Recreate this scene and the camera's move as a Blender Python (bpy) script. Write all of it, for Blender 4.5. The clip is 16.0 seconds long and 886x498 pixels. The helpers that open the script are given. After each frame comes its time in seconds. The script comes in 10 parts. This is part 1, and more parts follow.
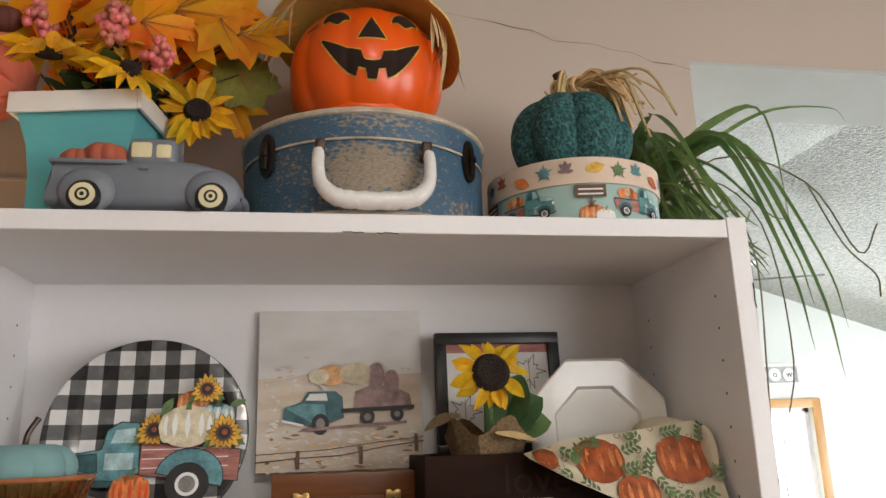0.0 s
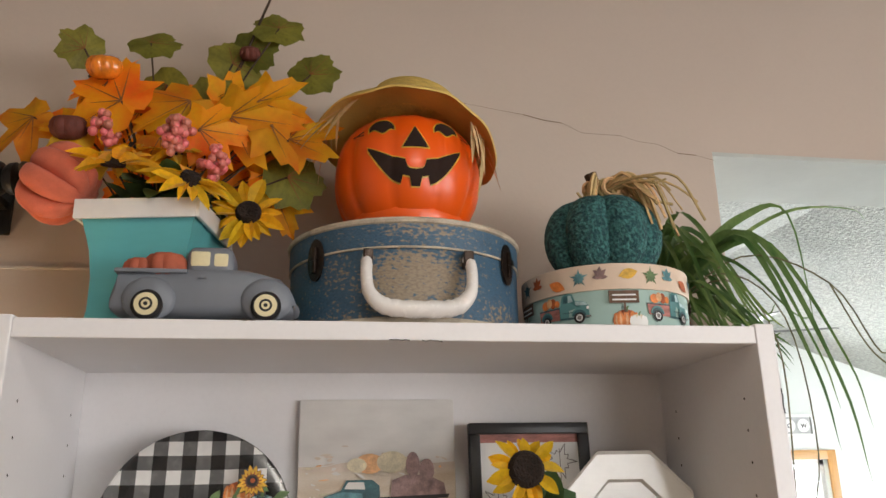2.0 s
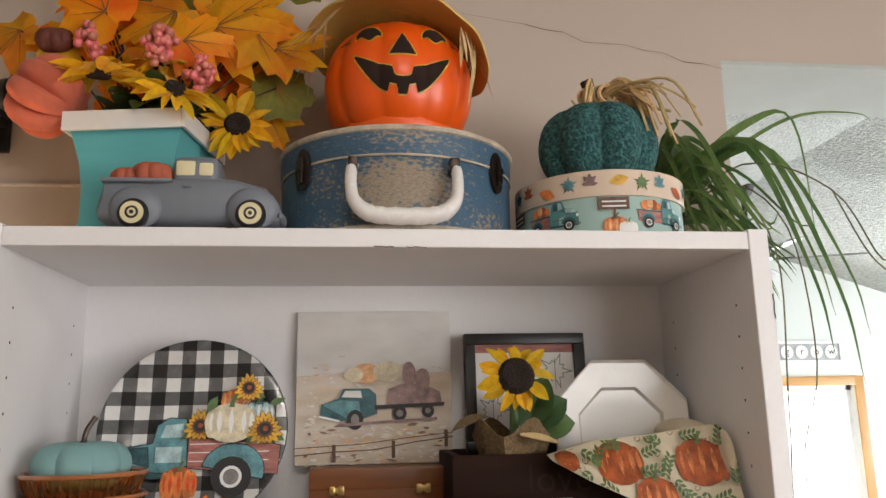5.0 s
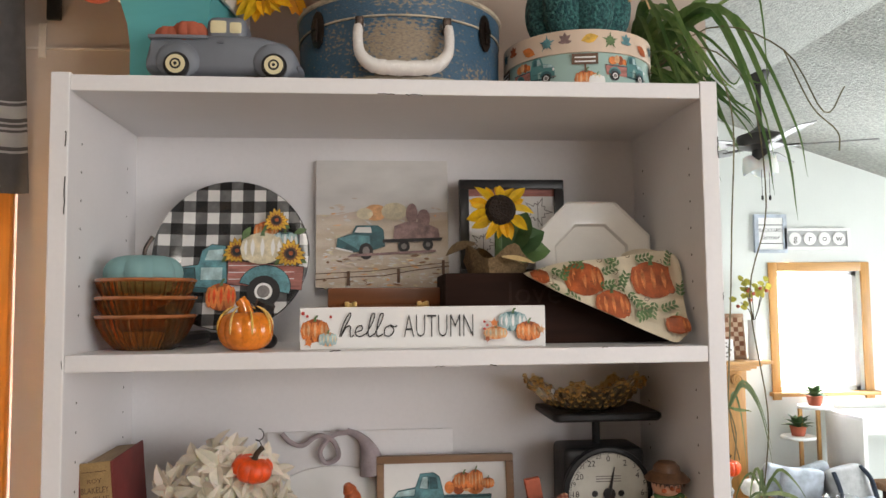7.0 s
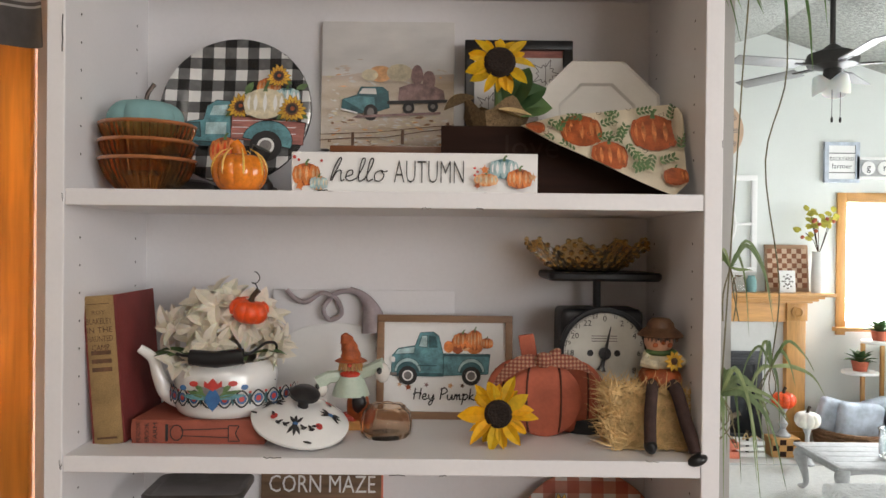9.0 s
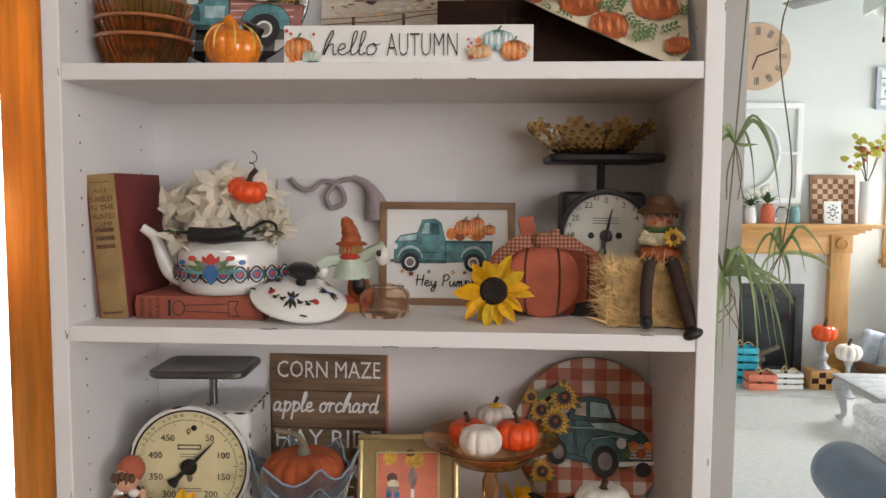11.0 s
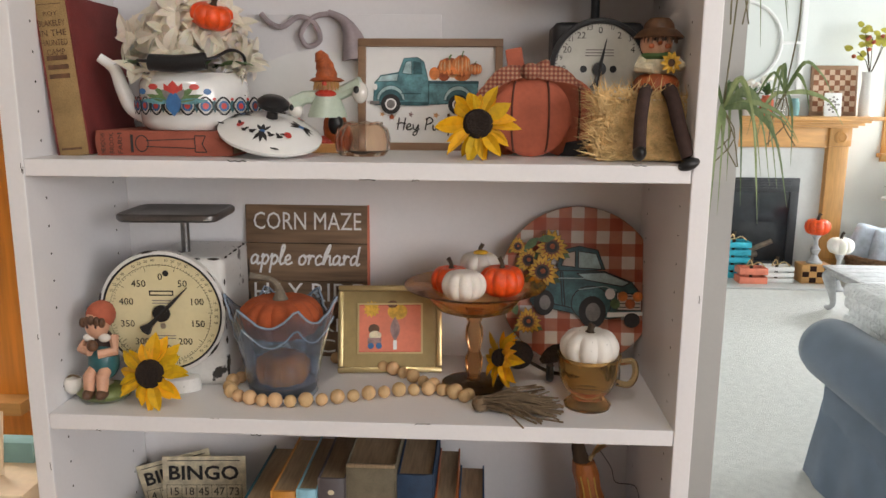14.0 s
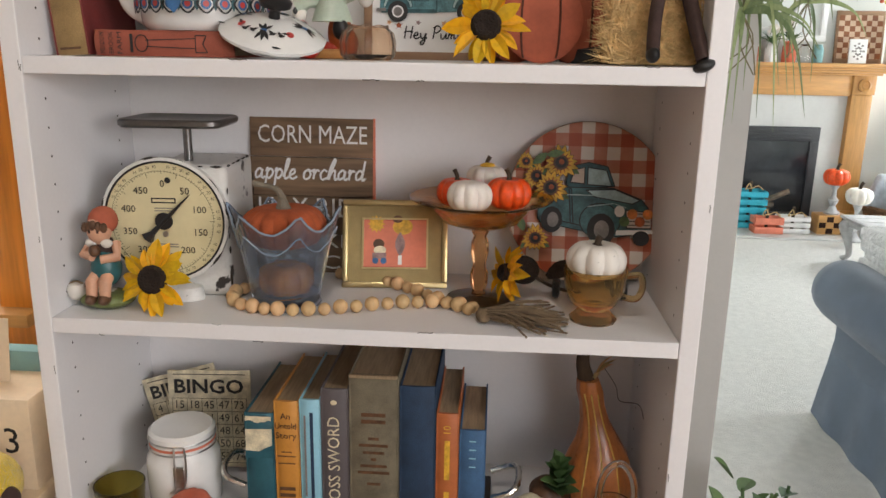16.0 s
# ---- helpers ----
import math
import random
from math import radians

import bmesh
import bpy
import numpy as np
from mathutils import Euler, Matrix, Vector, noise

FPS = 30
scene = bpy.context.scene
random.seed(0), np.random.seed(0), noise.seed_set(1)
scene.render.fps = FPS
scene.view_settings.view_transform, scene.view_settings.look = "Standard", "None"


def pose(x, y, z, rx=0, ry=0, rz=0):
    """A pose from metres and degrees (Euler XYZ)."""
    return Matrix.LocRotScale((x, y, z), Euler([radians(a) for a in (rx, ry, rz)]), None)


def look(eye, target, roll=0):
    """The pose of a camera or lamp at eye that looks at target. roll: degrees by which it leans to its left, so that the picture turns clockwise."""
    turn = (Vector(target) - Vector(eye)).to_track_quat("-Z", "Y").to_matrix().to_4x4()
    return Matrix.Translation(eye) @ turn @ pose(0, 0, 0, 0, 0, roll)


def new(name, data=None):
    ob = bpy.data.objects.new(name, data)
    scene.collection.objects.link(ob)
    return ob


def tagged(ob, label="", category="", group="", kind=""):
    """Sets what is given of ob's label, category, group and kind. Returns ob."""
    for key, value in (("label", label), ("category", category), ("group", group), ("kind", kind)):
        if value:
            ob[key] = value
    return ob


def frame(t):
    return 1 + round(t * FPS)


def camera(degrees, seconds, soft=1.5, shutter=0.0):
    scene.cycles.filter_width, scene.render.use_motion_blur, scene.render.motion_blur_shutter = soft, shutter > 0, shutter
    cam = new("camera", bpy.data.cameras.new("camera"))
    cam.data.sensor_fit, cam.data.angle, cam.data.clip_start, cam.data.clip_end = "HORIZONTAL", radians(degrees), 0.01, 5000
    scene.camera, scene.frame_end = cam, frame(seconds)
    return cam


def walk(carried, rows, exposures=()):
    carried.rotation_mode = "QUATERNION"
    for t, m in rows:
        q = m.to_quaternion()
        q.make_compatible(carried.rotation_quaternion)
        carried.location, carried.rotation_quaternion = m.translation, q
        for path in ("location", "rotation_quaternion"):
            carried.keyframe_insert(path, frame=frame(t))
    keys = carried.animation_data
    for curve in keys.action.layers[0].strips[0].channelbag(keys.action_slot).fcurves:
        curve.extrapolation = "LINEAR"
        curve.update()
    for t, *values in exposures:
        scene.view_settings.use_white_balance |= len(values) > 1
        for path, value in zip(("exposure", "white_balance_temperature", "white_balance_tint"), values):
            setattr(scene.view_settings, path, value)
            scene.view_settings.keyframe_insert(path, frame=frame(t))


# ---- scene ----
cam = camera(59.8, 16.0)
METRES, EYE, TILT, LEAN, TURN = 8.0, 1.5, 0.0, 0.0, 0.0
PATH = [
    (0, (0.372, -0.816, 1.657), (0.707, 1.096, 2.138), -1.9),
    (0.5, (0.366, -0.832, 1.681), (0.707, 1.07, 2.195), -2.0),
    (1, (0.355, -0.849, 1.702), (0.691, 1.046, 2.246), -1.9),
    (1.5, (0.344, -0.86, 1.716), (0.671, 1.032, 2.279), -1.5),
    (2, (0.325, -0.873, 1.728), (0.636, 1.018, 2.297), -1.1),
    (2.5, (0.301, -0.877, 1.741), (0.602, 1.017, 2.309), -0.9),
    (3, (0.289, -0.886, 1.75), (0.573, 1.013, 2.309), -0.8),
    (5.5, (0.391, -0.866, 1.668), (0.618, 1.092, 2.009), -1.1),
    (6, (0.389, -0.909, 1.636), (0.612, 1.06, 1.906), -1.0),
    (6.5, (0.383, -0.979, 1.616), (0.594, 1.0, 1.811), -0.8),
    (7, (0.4, -1.038, 1.595), (0.576, 0.95, 1.734), -0.6),
    (7.5, (0.39, -1.072, 1.556), (0.539, 0.921, 1.644), -0.5),
    (8, (0.418, -1.059, 1.529), (0.524, 0.938, 1.578), -0.1),
    (8.5, (0.477, -1.031, 1.495), (0.528, 0.968, 1.513), 0.3),
    (9, (0.509, -1.035, 1.461), (0.51, 0.965, 1.45), 0.6),
    (9.5, (0.539, -1.039, 1.432), (0.496, 0.96, 1.392), 0.7),
    (12, (0.583, -1.01, 1.324), (0.461, 0.972, 1.086), 0.1),
    (12.5, (0.578, -0.997, 1.305), (0.465, 0.98, 1.026), 0.1),
    (13, (0.585, -0.988, 1.289), (0.479, 0.984, 0.972), 0.2),
    (13.5, (0.595, -0.985, 1.271), (0.495, 0.982, 0.919), 0.3),
    (14, (0.596, -0.978, 1.255), (0.501, 0.982, 0.867), 0.4),
    (14.5, (0.603, -0.976, 1.239), (0.507, 0.977, 0.816), 0.6),
    (15, (0.603, -0.972, 1.224), (0.503, 0.972, 0.765), 0.8),
    (15.5, (0.605, -0.973, 1.209), (0.489, 0.964, 0.723), 0.8),
    (16, (0.609, -0.972, 1.189), (0.481, 0.96, 0.686), 1.0),
]
walk(cam, [(t, look(eye, target, roll)) for t, eye, target, roll in PATH], exposures=[(0, 0.06), (3, 0.14), (5.5, 0.1), (8.5, -0.12), (12.5, 0.0), (16, 0.1)])

# ---- world, sun, lamps ----
world = bpy.data.worlds.new("world")
scene.world = world
world.use_nodes = True
wn = world.node_tree
sky = wn.nodes.new("ShaderNodeTexSky")
sky.sky_type, sky.sun_disc = "NISHITA", False
sky.sun_elevation, sky.sun_rotation = radians(38), radians(35)
wn.links.new(sky.outputs[0], wn.nodes["Background"].inputs[0])
wn.nodes["Background"].inputs[1].default_value = 0.15


def lamp(name, kind, energy, m, color=(1, 1, 1), size=1.0, size_y=None):
    data = bpy.data.lights.new(name, kind)
    data.energy, data.color = energy, color
    if kind == "AREA":
        data.shape, data.size, data.size_y = "RECTANGLE", size, size_y or size
    elif kind == "SUN":
        data.angle = radians(0.5)
    else:
        data.shadow_soft_size = size
    ob = new(name, data)
    ob.matrix_world = m
    return ob


lamp("sun", "SUN", 3.9, look((6, 9, 7), (2.7, 3.2, 0)), (1, 0.95, 0.87))
lamp("kitchen_window_light", "AREA", 45, look((3.55, -2.5, 1.6), (0.5, 0.2, 1.35)), (1.0, 0.97, 0.97), 1.2, 1.3)
# unseen source, added as a softer fill from the south
lamp("south_window_light", "AREA", 33, look((2.45, -3.38, 1.7), (0.5, 0.2, 1.4)), (1.0, 0.97, 0.97), 1.5, 1.2)
# warm fill added under the ceiling to lift the upper wall; no fitting there
lamp("kitchen_ceiling_light", "AREA", 14, look((0.6, -1.5, 2.62), (0.6, -1.5, 0)), (1, 0.93, 0.84), 0.5, 0.5)
lamp("side_window_light", "AREA", 12, look((-0.72, 0.36, 1.35), (-0.55, -1.0, 1.2)), (1, 0.93, 0.84), 0.75, 0.8)
lamp("living_window_light", "AREA", 88, look((3.88, 4.68, 1.4), (2.6, 1.6, 0.9)), (0.93, 0.97, 1.0), 0.8, 1.0)
# unseen fill from the east, added to brighten the living room
lamp("patio_door_light", "AREA", 135, look((6.3, 2.4, 1.5), (2.6, 3.2, 1.4)), (0.93, 0.97, 1.0), 2.0, 1.9)

# unseen warm source, added for the glow on the casing and wall strip
lamp("table_lamp_light", "POINT", 13, pose(-0.5, 0.1, 1.3), (1, 0.62, 0.28), 0.05)


# ---- materials ----
def shade(c, k):
    return tuple(min(1.0, max(0.0, v * k)) for v in c[:3]) + (1.0,)


def mat(name, col, rough=0.5, var=0.12, scale=30.0, bump=0.1, bscale=None, metal=0.0, trans=0.0, col2=None, rand=0.0, coat=0.0,
        stretch=(1, 1, 1), thr=None, soft=0.1, sheen=0.0, sss=0.0, spec=0.5, dist=0.002, thin=0.0):
    """Two scales of noise between two tones, with fine relief. thr: a hard threshold, for chips and blotches of col2."""
    m = bpy.data.materials.new(name)
    m.use_nodes = True
    nt = m.node_tree
    b = nt.nodes["Principled BSDF"]
    tc, mp = nt.nodes.new("ShaderNodeTexCoord"), nt.nodes.new("ShaderNodeMapping")
    mp.inputs["Scale"].default_value = stretch
    nt.links.new(tc.outputs["Object"], mp.inputs[0])
    n1, n2 = nt.nodes.new("ShaderNodeTexNoise"), nt.nodes.new("ShaderNodeTexNoise")
    n1.inputs["Scale"].default_value, n1.inputs["Detail"].default_value = scale, 5
    n2.inputs["Scale"].default_value, n2.inputs["Detail"].default_value = bscale or scale * 7, 3
    for n in (n1, n2):
        nt.links.new(mp.outputs[0], n.inputs["Vector"])
    ramp = nt.nodes.new("ShaderNodeMapRange")
    lo, hi = (thr - soft / 2, thr + soft / 2) if thr is not None else (0.3, 0.7)
    ramp.inputs["From Min"].default_value, ramp.inputs["From Max"].default_value = lo, hi
    nt.links.new(n1.outputs["Fac"], ramp.inputs["Value"])
    mix = nt.nodes.new("ShaderNodeMix")
    mix.data_type = "RGBA"
    mix.inputs[6].default_value = (*col[:3], 1) if col2 else shade(col, 1 - var)
    mix.inputs[7].default_value = (*col2[:3], 1) if col2 else shade(col, 1 + var)
    nt.links.new(ramp.outputs[0], mix.inputs[0])
    fine = nt.nodes.new("ShaderNodeMix")
    fine.data_type, fine.blend_type = "RGBA", "MULTIPLY"
    fine.inputs[0].default_value = min(1.0, var * 1.5)
    nt.links.new(mix.outputs[2], fine.inputs[6])
    fr = nt.nodes.new("ShaderNodeMapRange")
    fr.inputs["From Min"].default_value, fr.inputs["From Max"].default_value = 0.25, 0.6
    fr.inputs["To Min"].default_value = 0.5
    nt.links.new(n2.outputs["Fac"], fr.inputs["Value"])
    nt.links.new(fr.outputs[0], fine.inputs[7])
    out = fine.outputs[2]
    if rand:
        info, hsv = nt.nodes.new("ShaderNodeObjectInfo"), nt.nodes.new("ShaderNodeHueSaturation")
        r = nt.nodes.new("ShaderNodeMapRange")
        r.inputs["To Min"].default_value, r.inputs["To Max"].default_value = 1 - rand, 1 + rand
        nt.links.new(info.outputs["Random"], r.inputs["Value"])
        nt.links.new(r.outputs[0], hsv.inputs["Value"])
        h = nt.nodes.new("ShaderNodeMapRange")
        h.inputs["To Min"].default_value, h.inputs["To Max"].default_value = 0.5 + rand * 0.06, 0.5 - rand * 0.06
        nt.links.new(info.outputs["Random"], h.inputs["Value"])
        nt.links.new(h.outputs[0], hsv.inputs["Hue"])
        nt.links.new(out, hsv.inputs["Color"])
        out = hsv.outputs[0]
    nt.links.new(out, b.inputs["Base Color"])
    rr = nt.nodes.new("ShaderNodeMapRange")
    rr.inputs["To Min"].default_value, rr.inputs["To Max"].default_value = max(0.02, rough - 0.08), min(1, rough + 0.1)
    nt.links.new(n2.outputs["Fac"], rr.inputs["Value"])
    nt.links.new(rr.outputs[0], b.inputs["Roughness"])
    b.inputs["Metallic"].default_value = metal
    b.inputs["Transmission Weight"].default_value = trans
    b.inputs["Coat Weight"].default_value = coat
    b.inputs["Sheen Weight"].default_value = sheen
    b.inputs["Specular IOR Level"].default_value = spec
    if sss:
        b.inputs["Subsurface Weight"].default_value = sss
        b.inputs["Subsurface Radius"].default_value = (0.01, 0.006, 0.003)
    if bump:
        bp = nt.nodes.new("ShaderNodeBump")
        bp.inputs["Strength"].default_value, bp.inputs["Distance"].default_value = bump, dist
        nt.links.new(n2.outputs["Fac"], bp.inputs["Height"])
        nt.links.new(bp.outputs[0], b.inputs["Normal"])
    if thin:
        tl, both = nt.nodes.new("ShaderNodeBsdfTranslucent"), nt.nodes.new("ShaderNodeMixShader")
        nt.links.new(out, tl.inputs["Color"])
        both.inputs[0].default_value = thin
        nt.links.new(b.outputs[0], both.inputs[1])
        nt.links.new(tl.outputs[0], both.inputs[2])
        nt.links.new(both.outputs[0], nt.nodes["Material Output"].inputs["Surface"])
    return m


def gingham(name, period, tones, offset=(0, 0), rough=0.3, coat=0.4, axes=("X", "Z")):
    """A woven check: crossing bands of two tones and their mean, unevenly inked."""
    m = mat(name, (1, 1, 1), rough, 0.05, 60, 0.03, coat=coat)
    nt = m.node_tree
    b = nt.nodes["Principled BSDF"]
    tc, sep = nt.nodes.new("ShaderNodeTexCoord"), nt.nodes.new("ShaderNodeSeparateXYZ")
    nt.links.new(tc.outputs["Object"], sep.inputs[0])
    bands = []
    for ax, off in zip(axes, offset):
        a = nt.nodes.new("ShaderNodeMath")
        a.operation = "MULTIPLY_ADD"
        a.inputs[1].default_value, a.inputs[2].default_value = 1 / period, off + 100
        f = nt.nodes.new("ShaderNodeMath")
        f.operation = "FRACT"
        g = nt.nodes.new("ShaderNodeMath")
        g.operation = "GREATER_THAN"
        g.inputs[1].default_value = 0.5
        nt.links.new(sep.outputs[ax], a.inputs[0])
        nt.links.new(a.outputs[0], f.inputs[0])
        nt.links.new(f.outputs[0], g.inputs[0])
        bands.append(g)
    s = nt.nodes.new("ShaderNodeMath")
    s.operation = "ADD"
    nt.links.new(bands[0].outputs[0], s.inputs[0])
    nt.links.new(bands[1].outputs[0], s.inputs[1])
    n = nt.nodes.new("ShaderNodeTexNoise")
    n.inputs["Scale"].default_value, n.inputs["Detail"].default_value = 55, 4
    nt.links.new(tc.outputs["Object"], n.inputs["Vector"])
    add = nt.nodes.new("ShaderNodeMath")
    add.operation = "MULTIPLY_ADD"
    add.inputs[1].default_value, add.inputs[2].default_value = 0.5, 0.0
    half = nt.nodes.new("ShaderNodeMath")
    half.operation = "MULTIPLY_ADD"
    half.inputs[1].default_value, half.inputs[2].default_value = 0.22, -0.11
    nt.links.new(n.outputs["Fac"], half.inputs[0])
    nt.links.new(half.outputs[0], add.inputs[2])
    nt.links.new(s.outputs[0], add.inputs[0])
    r = nt.nodes.new("ShaderNodeValToRGB")
    r.color_ramp.elements[0].color, r.color_ramp.elements[1].color = (*tones[0], 1), (*tones[2], 1)
    r.color_ramp.elements.new(0.5).color = (*tones[1], 1)
    nt.links.new(add.outputs[0], r.inputs[0])
    nt.links.new(r.outputs[0], b.inputs["Base Color"])
    return m


def glassy(name, col, rough=0.06, ior=1.45, clear=1.0):
    m = mat(name, col, rough, 0.08, 40, 0.03, trans=clear)
    m.node_tree.nodes["Principled BSDF"].inputs["IOR"].default_value = ior
    return m


M = {}
M["white"] = mat("white_paint", (0.79, 0.775, 0.78), 0.42, 0.03, 5, 0.06, 160)
M["chip"] = mat("chipped_edge", (0.03, 0.025, 0.02), 0.8, 0.3, 200)
M["wall"] = mat("taupe_wall", (0.55, 0.46, 0.39), 0.75, 0.03, 3, 0.12, 120)
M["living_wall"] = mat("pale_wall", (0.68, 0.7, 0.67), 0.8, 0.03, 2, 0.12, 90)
# wall colour made greyer and darker: shade painted into the wall end
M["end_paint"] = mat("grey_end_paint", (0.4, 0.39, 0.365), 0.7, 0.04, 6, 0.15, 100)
M["stem_lilac"] = mat("grey_lilac_paint", (0.37, 0.31, 0.32), 0.6, 0.15, 40, 0.1)
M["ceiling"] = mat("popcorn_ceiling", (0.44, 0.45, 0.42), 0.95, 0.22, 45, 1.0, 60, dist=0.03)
M["soffit"] = mat("header_paint", (0.52, 0.55, 0.52), 0.7, 0.04, 8, 0.2, 60)
M["carpet"] = mat("grey_carpet", (0.72, 0.71, 0.67), 0.95, 0.08, 30, 0.9, 220, sheen=0.3, dist=0.01)
M["oak"] = mat("oak", (0.5, 0.25, 0.07), 0.4, 0.25, 14, 0.15, 90, stretch=(1, 1, 0.12))
M["oak_h"] = mat("oak_flat", (0.52, 0.27, 0.085), 0.4, 0.22, 14, 0.15, 90, stretch=(0.12, 1, 1))
M["casing"] = mat("honey_oak_casing", (0.64, 0.24, 0.035), 0.35, 0.3, 22, 0.15, 110, stretch=(1, 1, 0.07))
M["walnut"] = mat("dark_brown_wood", (0.026, 0.011, 0.007), 0.7, 0.35, 18, 0.25, 90, stretch=(0.1, 1, 1), spec=0.12)
M["redwood"] = mat("red_brown_box_wood", (0.22, 0.075, 0.025), 0.35, 0.25, 18, 0.15, 90, stretch=(0.1, 1, 1))
M["frame_wood"] = mat("light_brown_frame_wood", (0.27, 0.155, 0.085), 0.55, 0.2, 25, 0.2, 120, stretch=(0.2, 1, 1))
M["barn"] = mat("brown_sign_wood", (0.2, 0.125, 0.072), 0.7, 0.6, 22, 0.3, 110, stretch=(0.08, 1, 1))
M["black"] = mat("black_paint", (0.012, 0.012, 0.013), 0.35, 0.2, 40, 0.1)
M["iron"] = mat("black_worn_iron", (0.02, 0.02, 0.022), 0.45, 0.4, 50, 0.3, metal=0.3)
M["bronze"] = mat("dark_bronze", (0.05, 0.035, 0.028), 0.35, 0.3, 40, 0.1, metal=0.8)
M["steel"] = mat("steel", (0.5, 0.49, 0.47), 0.3, 0.2, 25, 0.1, metal=1.0)
M["grey_pan"] = mat("grey_metal_pan", (0.2, 0.195, 0.19), 0.32, 0.2, 22, 0.1, metal=0.9)
M["silver"] = mat("silver", (0.75, 0.72, 0.66), 0.18, 0.2, 60, 0.3, metal=1.0)
M["brass"] = mat("brass", (0.75, 0.52, 0.2), 0.3, 0.2, 60, 0.1, metal=1.0)
M["gold"] = mat("gold_frame", (0.58, 0.46, 0.24), 0.3, 0.06, 20, 0.1, metal=0.9)
M["olive_gold"] = mat("olive_gold_mat", (0.32, 0.235, 0.1), 0.45, 0.1, 60, 0.2, metal=0.4)
M["enamel"] = mat("white_enamel", (0.8, 0.79, 0.76), 0.12, 0.03, 20, 0.02, coat=0.6)
M["china"] = mat("cream_china", (0.7, 0.66, 0.6), 0.18, 0.03, 20, 0.02, coat=0.5)
M["ink"] = mat("black_ink", (0.02, 0.018, 0.018), 0.6, 0.2, 60, 0)
M["ink_grey"] = mat("soft_grey_ink", (0.22, 0.2, 0.19), 0.6, 0.3, 60, 0)
M["paper"] = mat("white_board", (0.8, 0.79, 0.77), 0.55, 0.03, 12, 0.05)
M["old_paper"] = mat("old_page_edges", (0.32, 0.23, 0.14), 0.85, 0.2, 20, 0.3, 400, stretch=(12, 1, 1))
M["teal_print"] = mat("teal_ink", (0.11, 0.27, 0.3), 0.45, 0.45, 60, 0)
M["teal_dark"] = mat("dark_teal_ink", (0.035, 0.11, 0.125), 0.45, 0.5, 60, 0)
M["teal_pale"] = mat("pale_teal_ink", (0.4, 0.55, 0.56), 0.45, 0.3, 60, 0)
M["orange_print"] = mat("orange_ink", (0.72, 0.22, 0.05), 0.5, 0.35, 70, 0)
M["orange_pale"] = mat("pale_orange_ink", (0.8, 0.42, 0.2), 0.5, 0.35, 70, 0)
M["rust_print"] = mat("rust_ink", (0.38, 0.085, 0.02), 0.55, 0.4, 70, 0)
M["towel_glow"] = mat("brick_orange_ink", (0.6, 0.2, 0.06), 0.6, 0.45, 80, 0)
M["cream_print"] = mat("cream_ink", (0.68, 0.6, 0.42), 0.5, 0.3, 60, 0)
M["yellow_print"] = mat("yellow_ink", (0.72, 0.42, 0.04), 0.5, 0.35, 80, 0)
M["brown_print"] = mat("brown_ink", (0.12, 0.055, 0.025), 0.5, 0.4, 80, 0)
M["green_print"] = mat("green_ink", (0.1, 0.17, 0.06), 0.5, 0.4, 80, 0)
M["mauve_print"] = mat("mauve_ink", (0.3, 0.19, 0.18), 0.55, 0.45, 70, 0)
M["pink_print"] = mat("barn_pink_ink", (0.42, 0.16, 0.13), 0.5, 0.4, 60, 0, stretch=(0.4, 1, 3))
M["red_print"] = mat("red_ink", (0.5, 0.05, 0.04), 0.4, 0.2, 80, 0)
M["plate_teal"] = mat("deep_teal_ink", (0.05, 0.14, 0.15), 0.45, 0.5, 50, 0)
M["blue_print"] = mat("blue_ink", (0.04, 0.13, 0.3), 0.4, 0.2, 80, 0)
M["jack"] = mat("orange_ceramic", (0.86, 0.105, 0.004), 0.34, 0.03, 9, 0.03, coat=0.15)
M["pump_orange"] = mat("orange_glaze", (0.84, 0.22, 0.015), 0.2, 0.35, 26, 0.05, coat=0.4)
M["pump_yellow"] = mat("yellow_streak", (0.85, 0.5, 0.1), 0.25, 0.25, 60, 0.05)
M["pump_red"] = mat("red_orange_glitter", (0.8, 0.085, 0.012), 0.3, 0.25, 90, 0.4)
M["pump_coral"] = mat("coral_flocked_foam", (0.6, 0.14, 0.075), 0.95, 0.12, 40, 0.35, 500, sheen=0.1)
M["pump_terra"] = mat("terracotta_wood", (0.42, 0.105, 0.055), 0.8, 0.18, 22, 0.15)
M["rust_dark"] = mat("rust_shading", (0.1, 0.028, 0.016), 0.8, 0.2, 40)
M["pump_white"] = mat("white_foam", (0.78, 0.73, 0.66), 0.6, 0.1, 30, 0.15, sss=0.1)
M["pump_speckle"] = mat("white_speckled_clay", (0.76, 0.72, 0.66), 0.55, 0.05, 190, 0.1, col2=(0.1, 0.08, 0.07), thr=0.71, soft=0.03)
M["pump_cloth"] = mat("orange_linen", (0.4, 0.085, 0.025), 0.95, 0.2, 60, 0.7, 600)
M["pump_teal_cloth"] = mat("teal_boucle", (0.018, 0.075, 0.082), 0.95, 0.4, 200, 1.0, 260, col2=(0.06, 0.2, 0.19), dist=0.006, soft=0.2, thr=0.52)
M["pump_aqua"] = mat("dusty_aqua_clay", (0.2, 0.36, 0.36), 0.8, 0.06, 15, 0.08)
M["stem"] = mat("dry_brown_stem", (0.06, 0.038, 0.022), 0.9, 0.35, 60, 0.7, stretch=(1, 1, 0.2))
M["stem_grey"] = mat("grey_dry_stem", (0.19, 0.16, 0.12), 0.9, 0.35, 60, 0.7)
M["hollow"] = mat("dark_hollow", (0.02, 0.006, 0.002), 0.9, 0.2, 40)
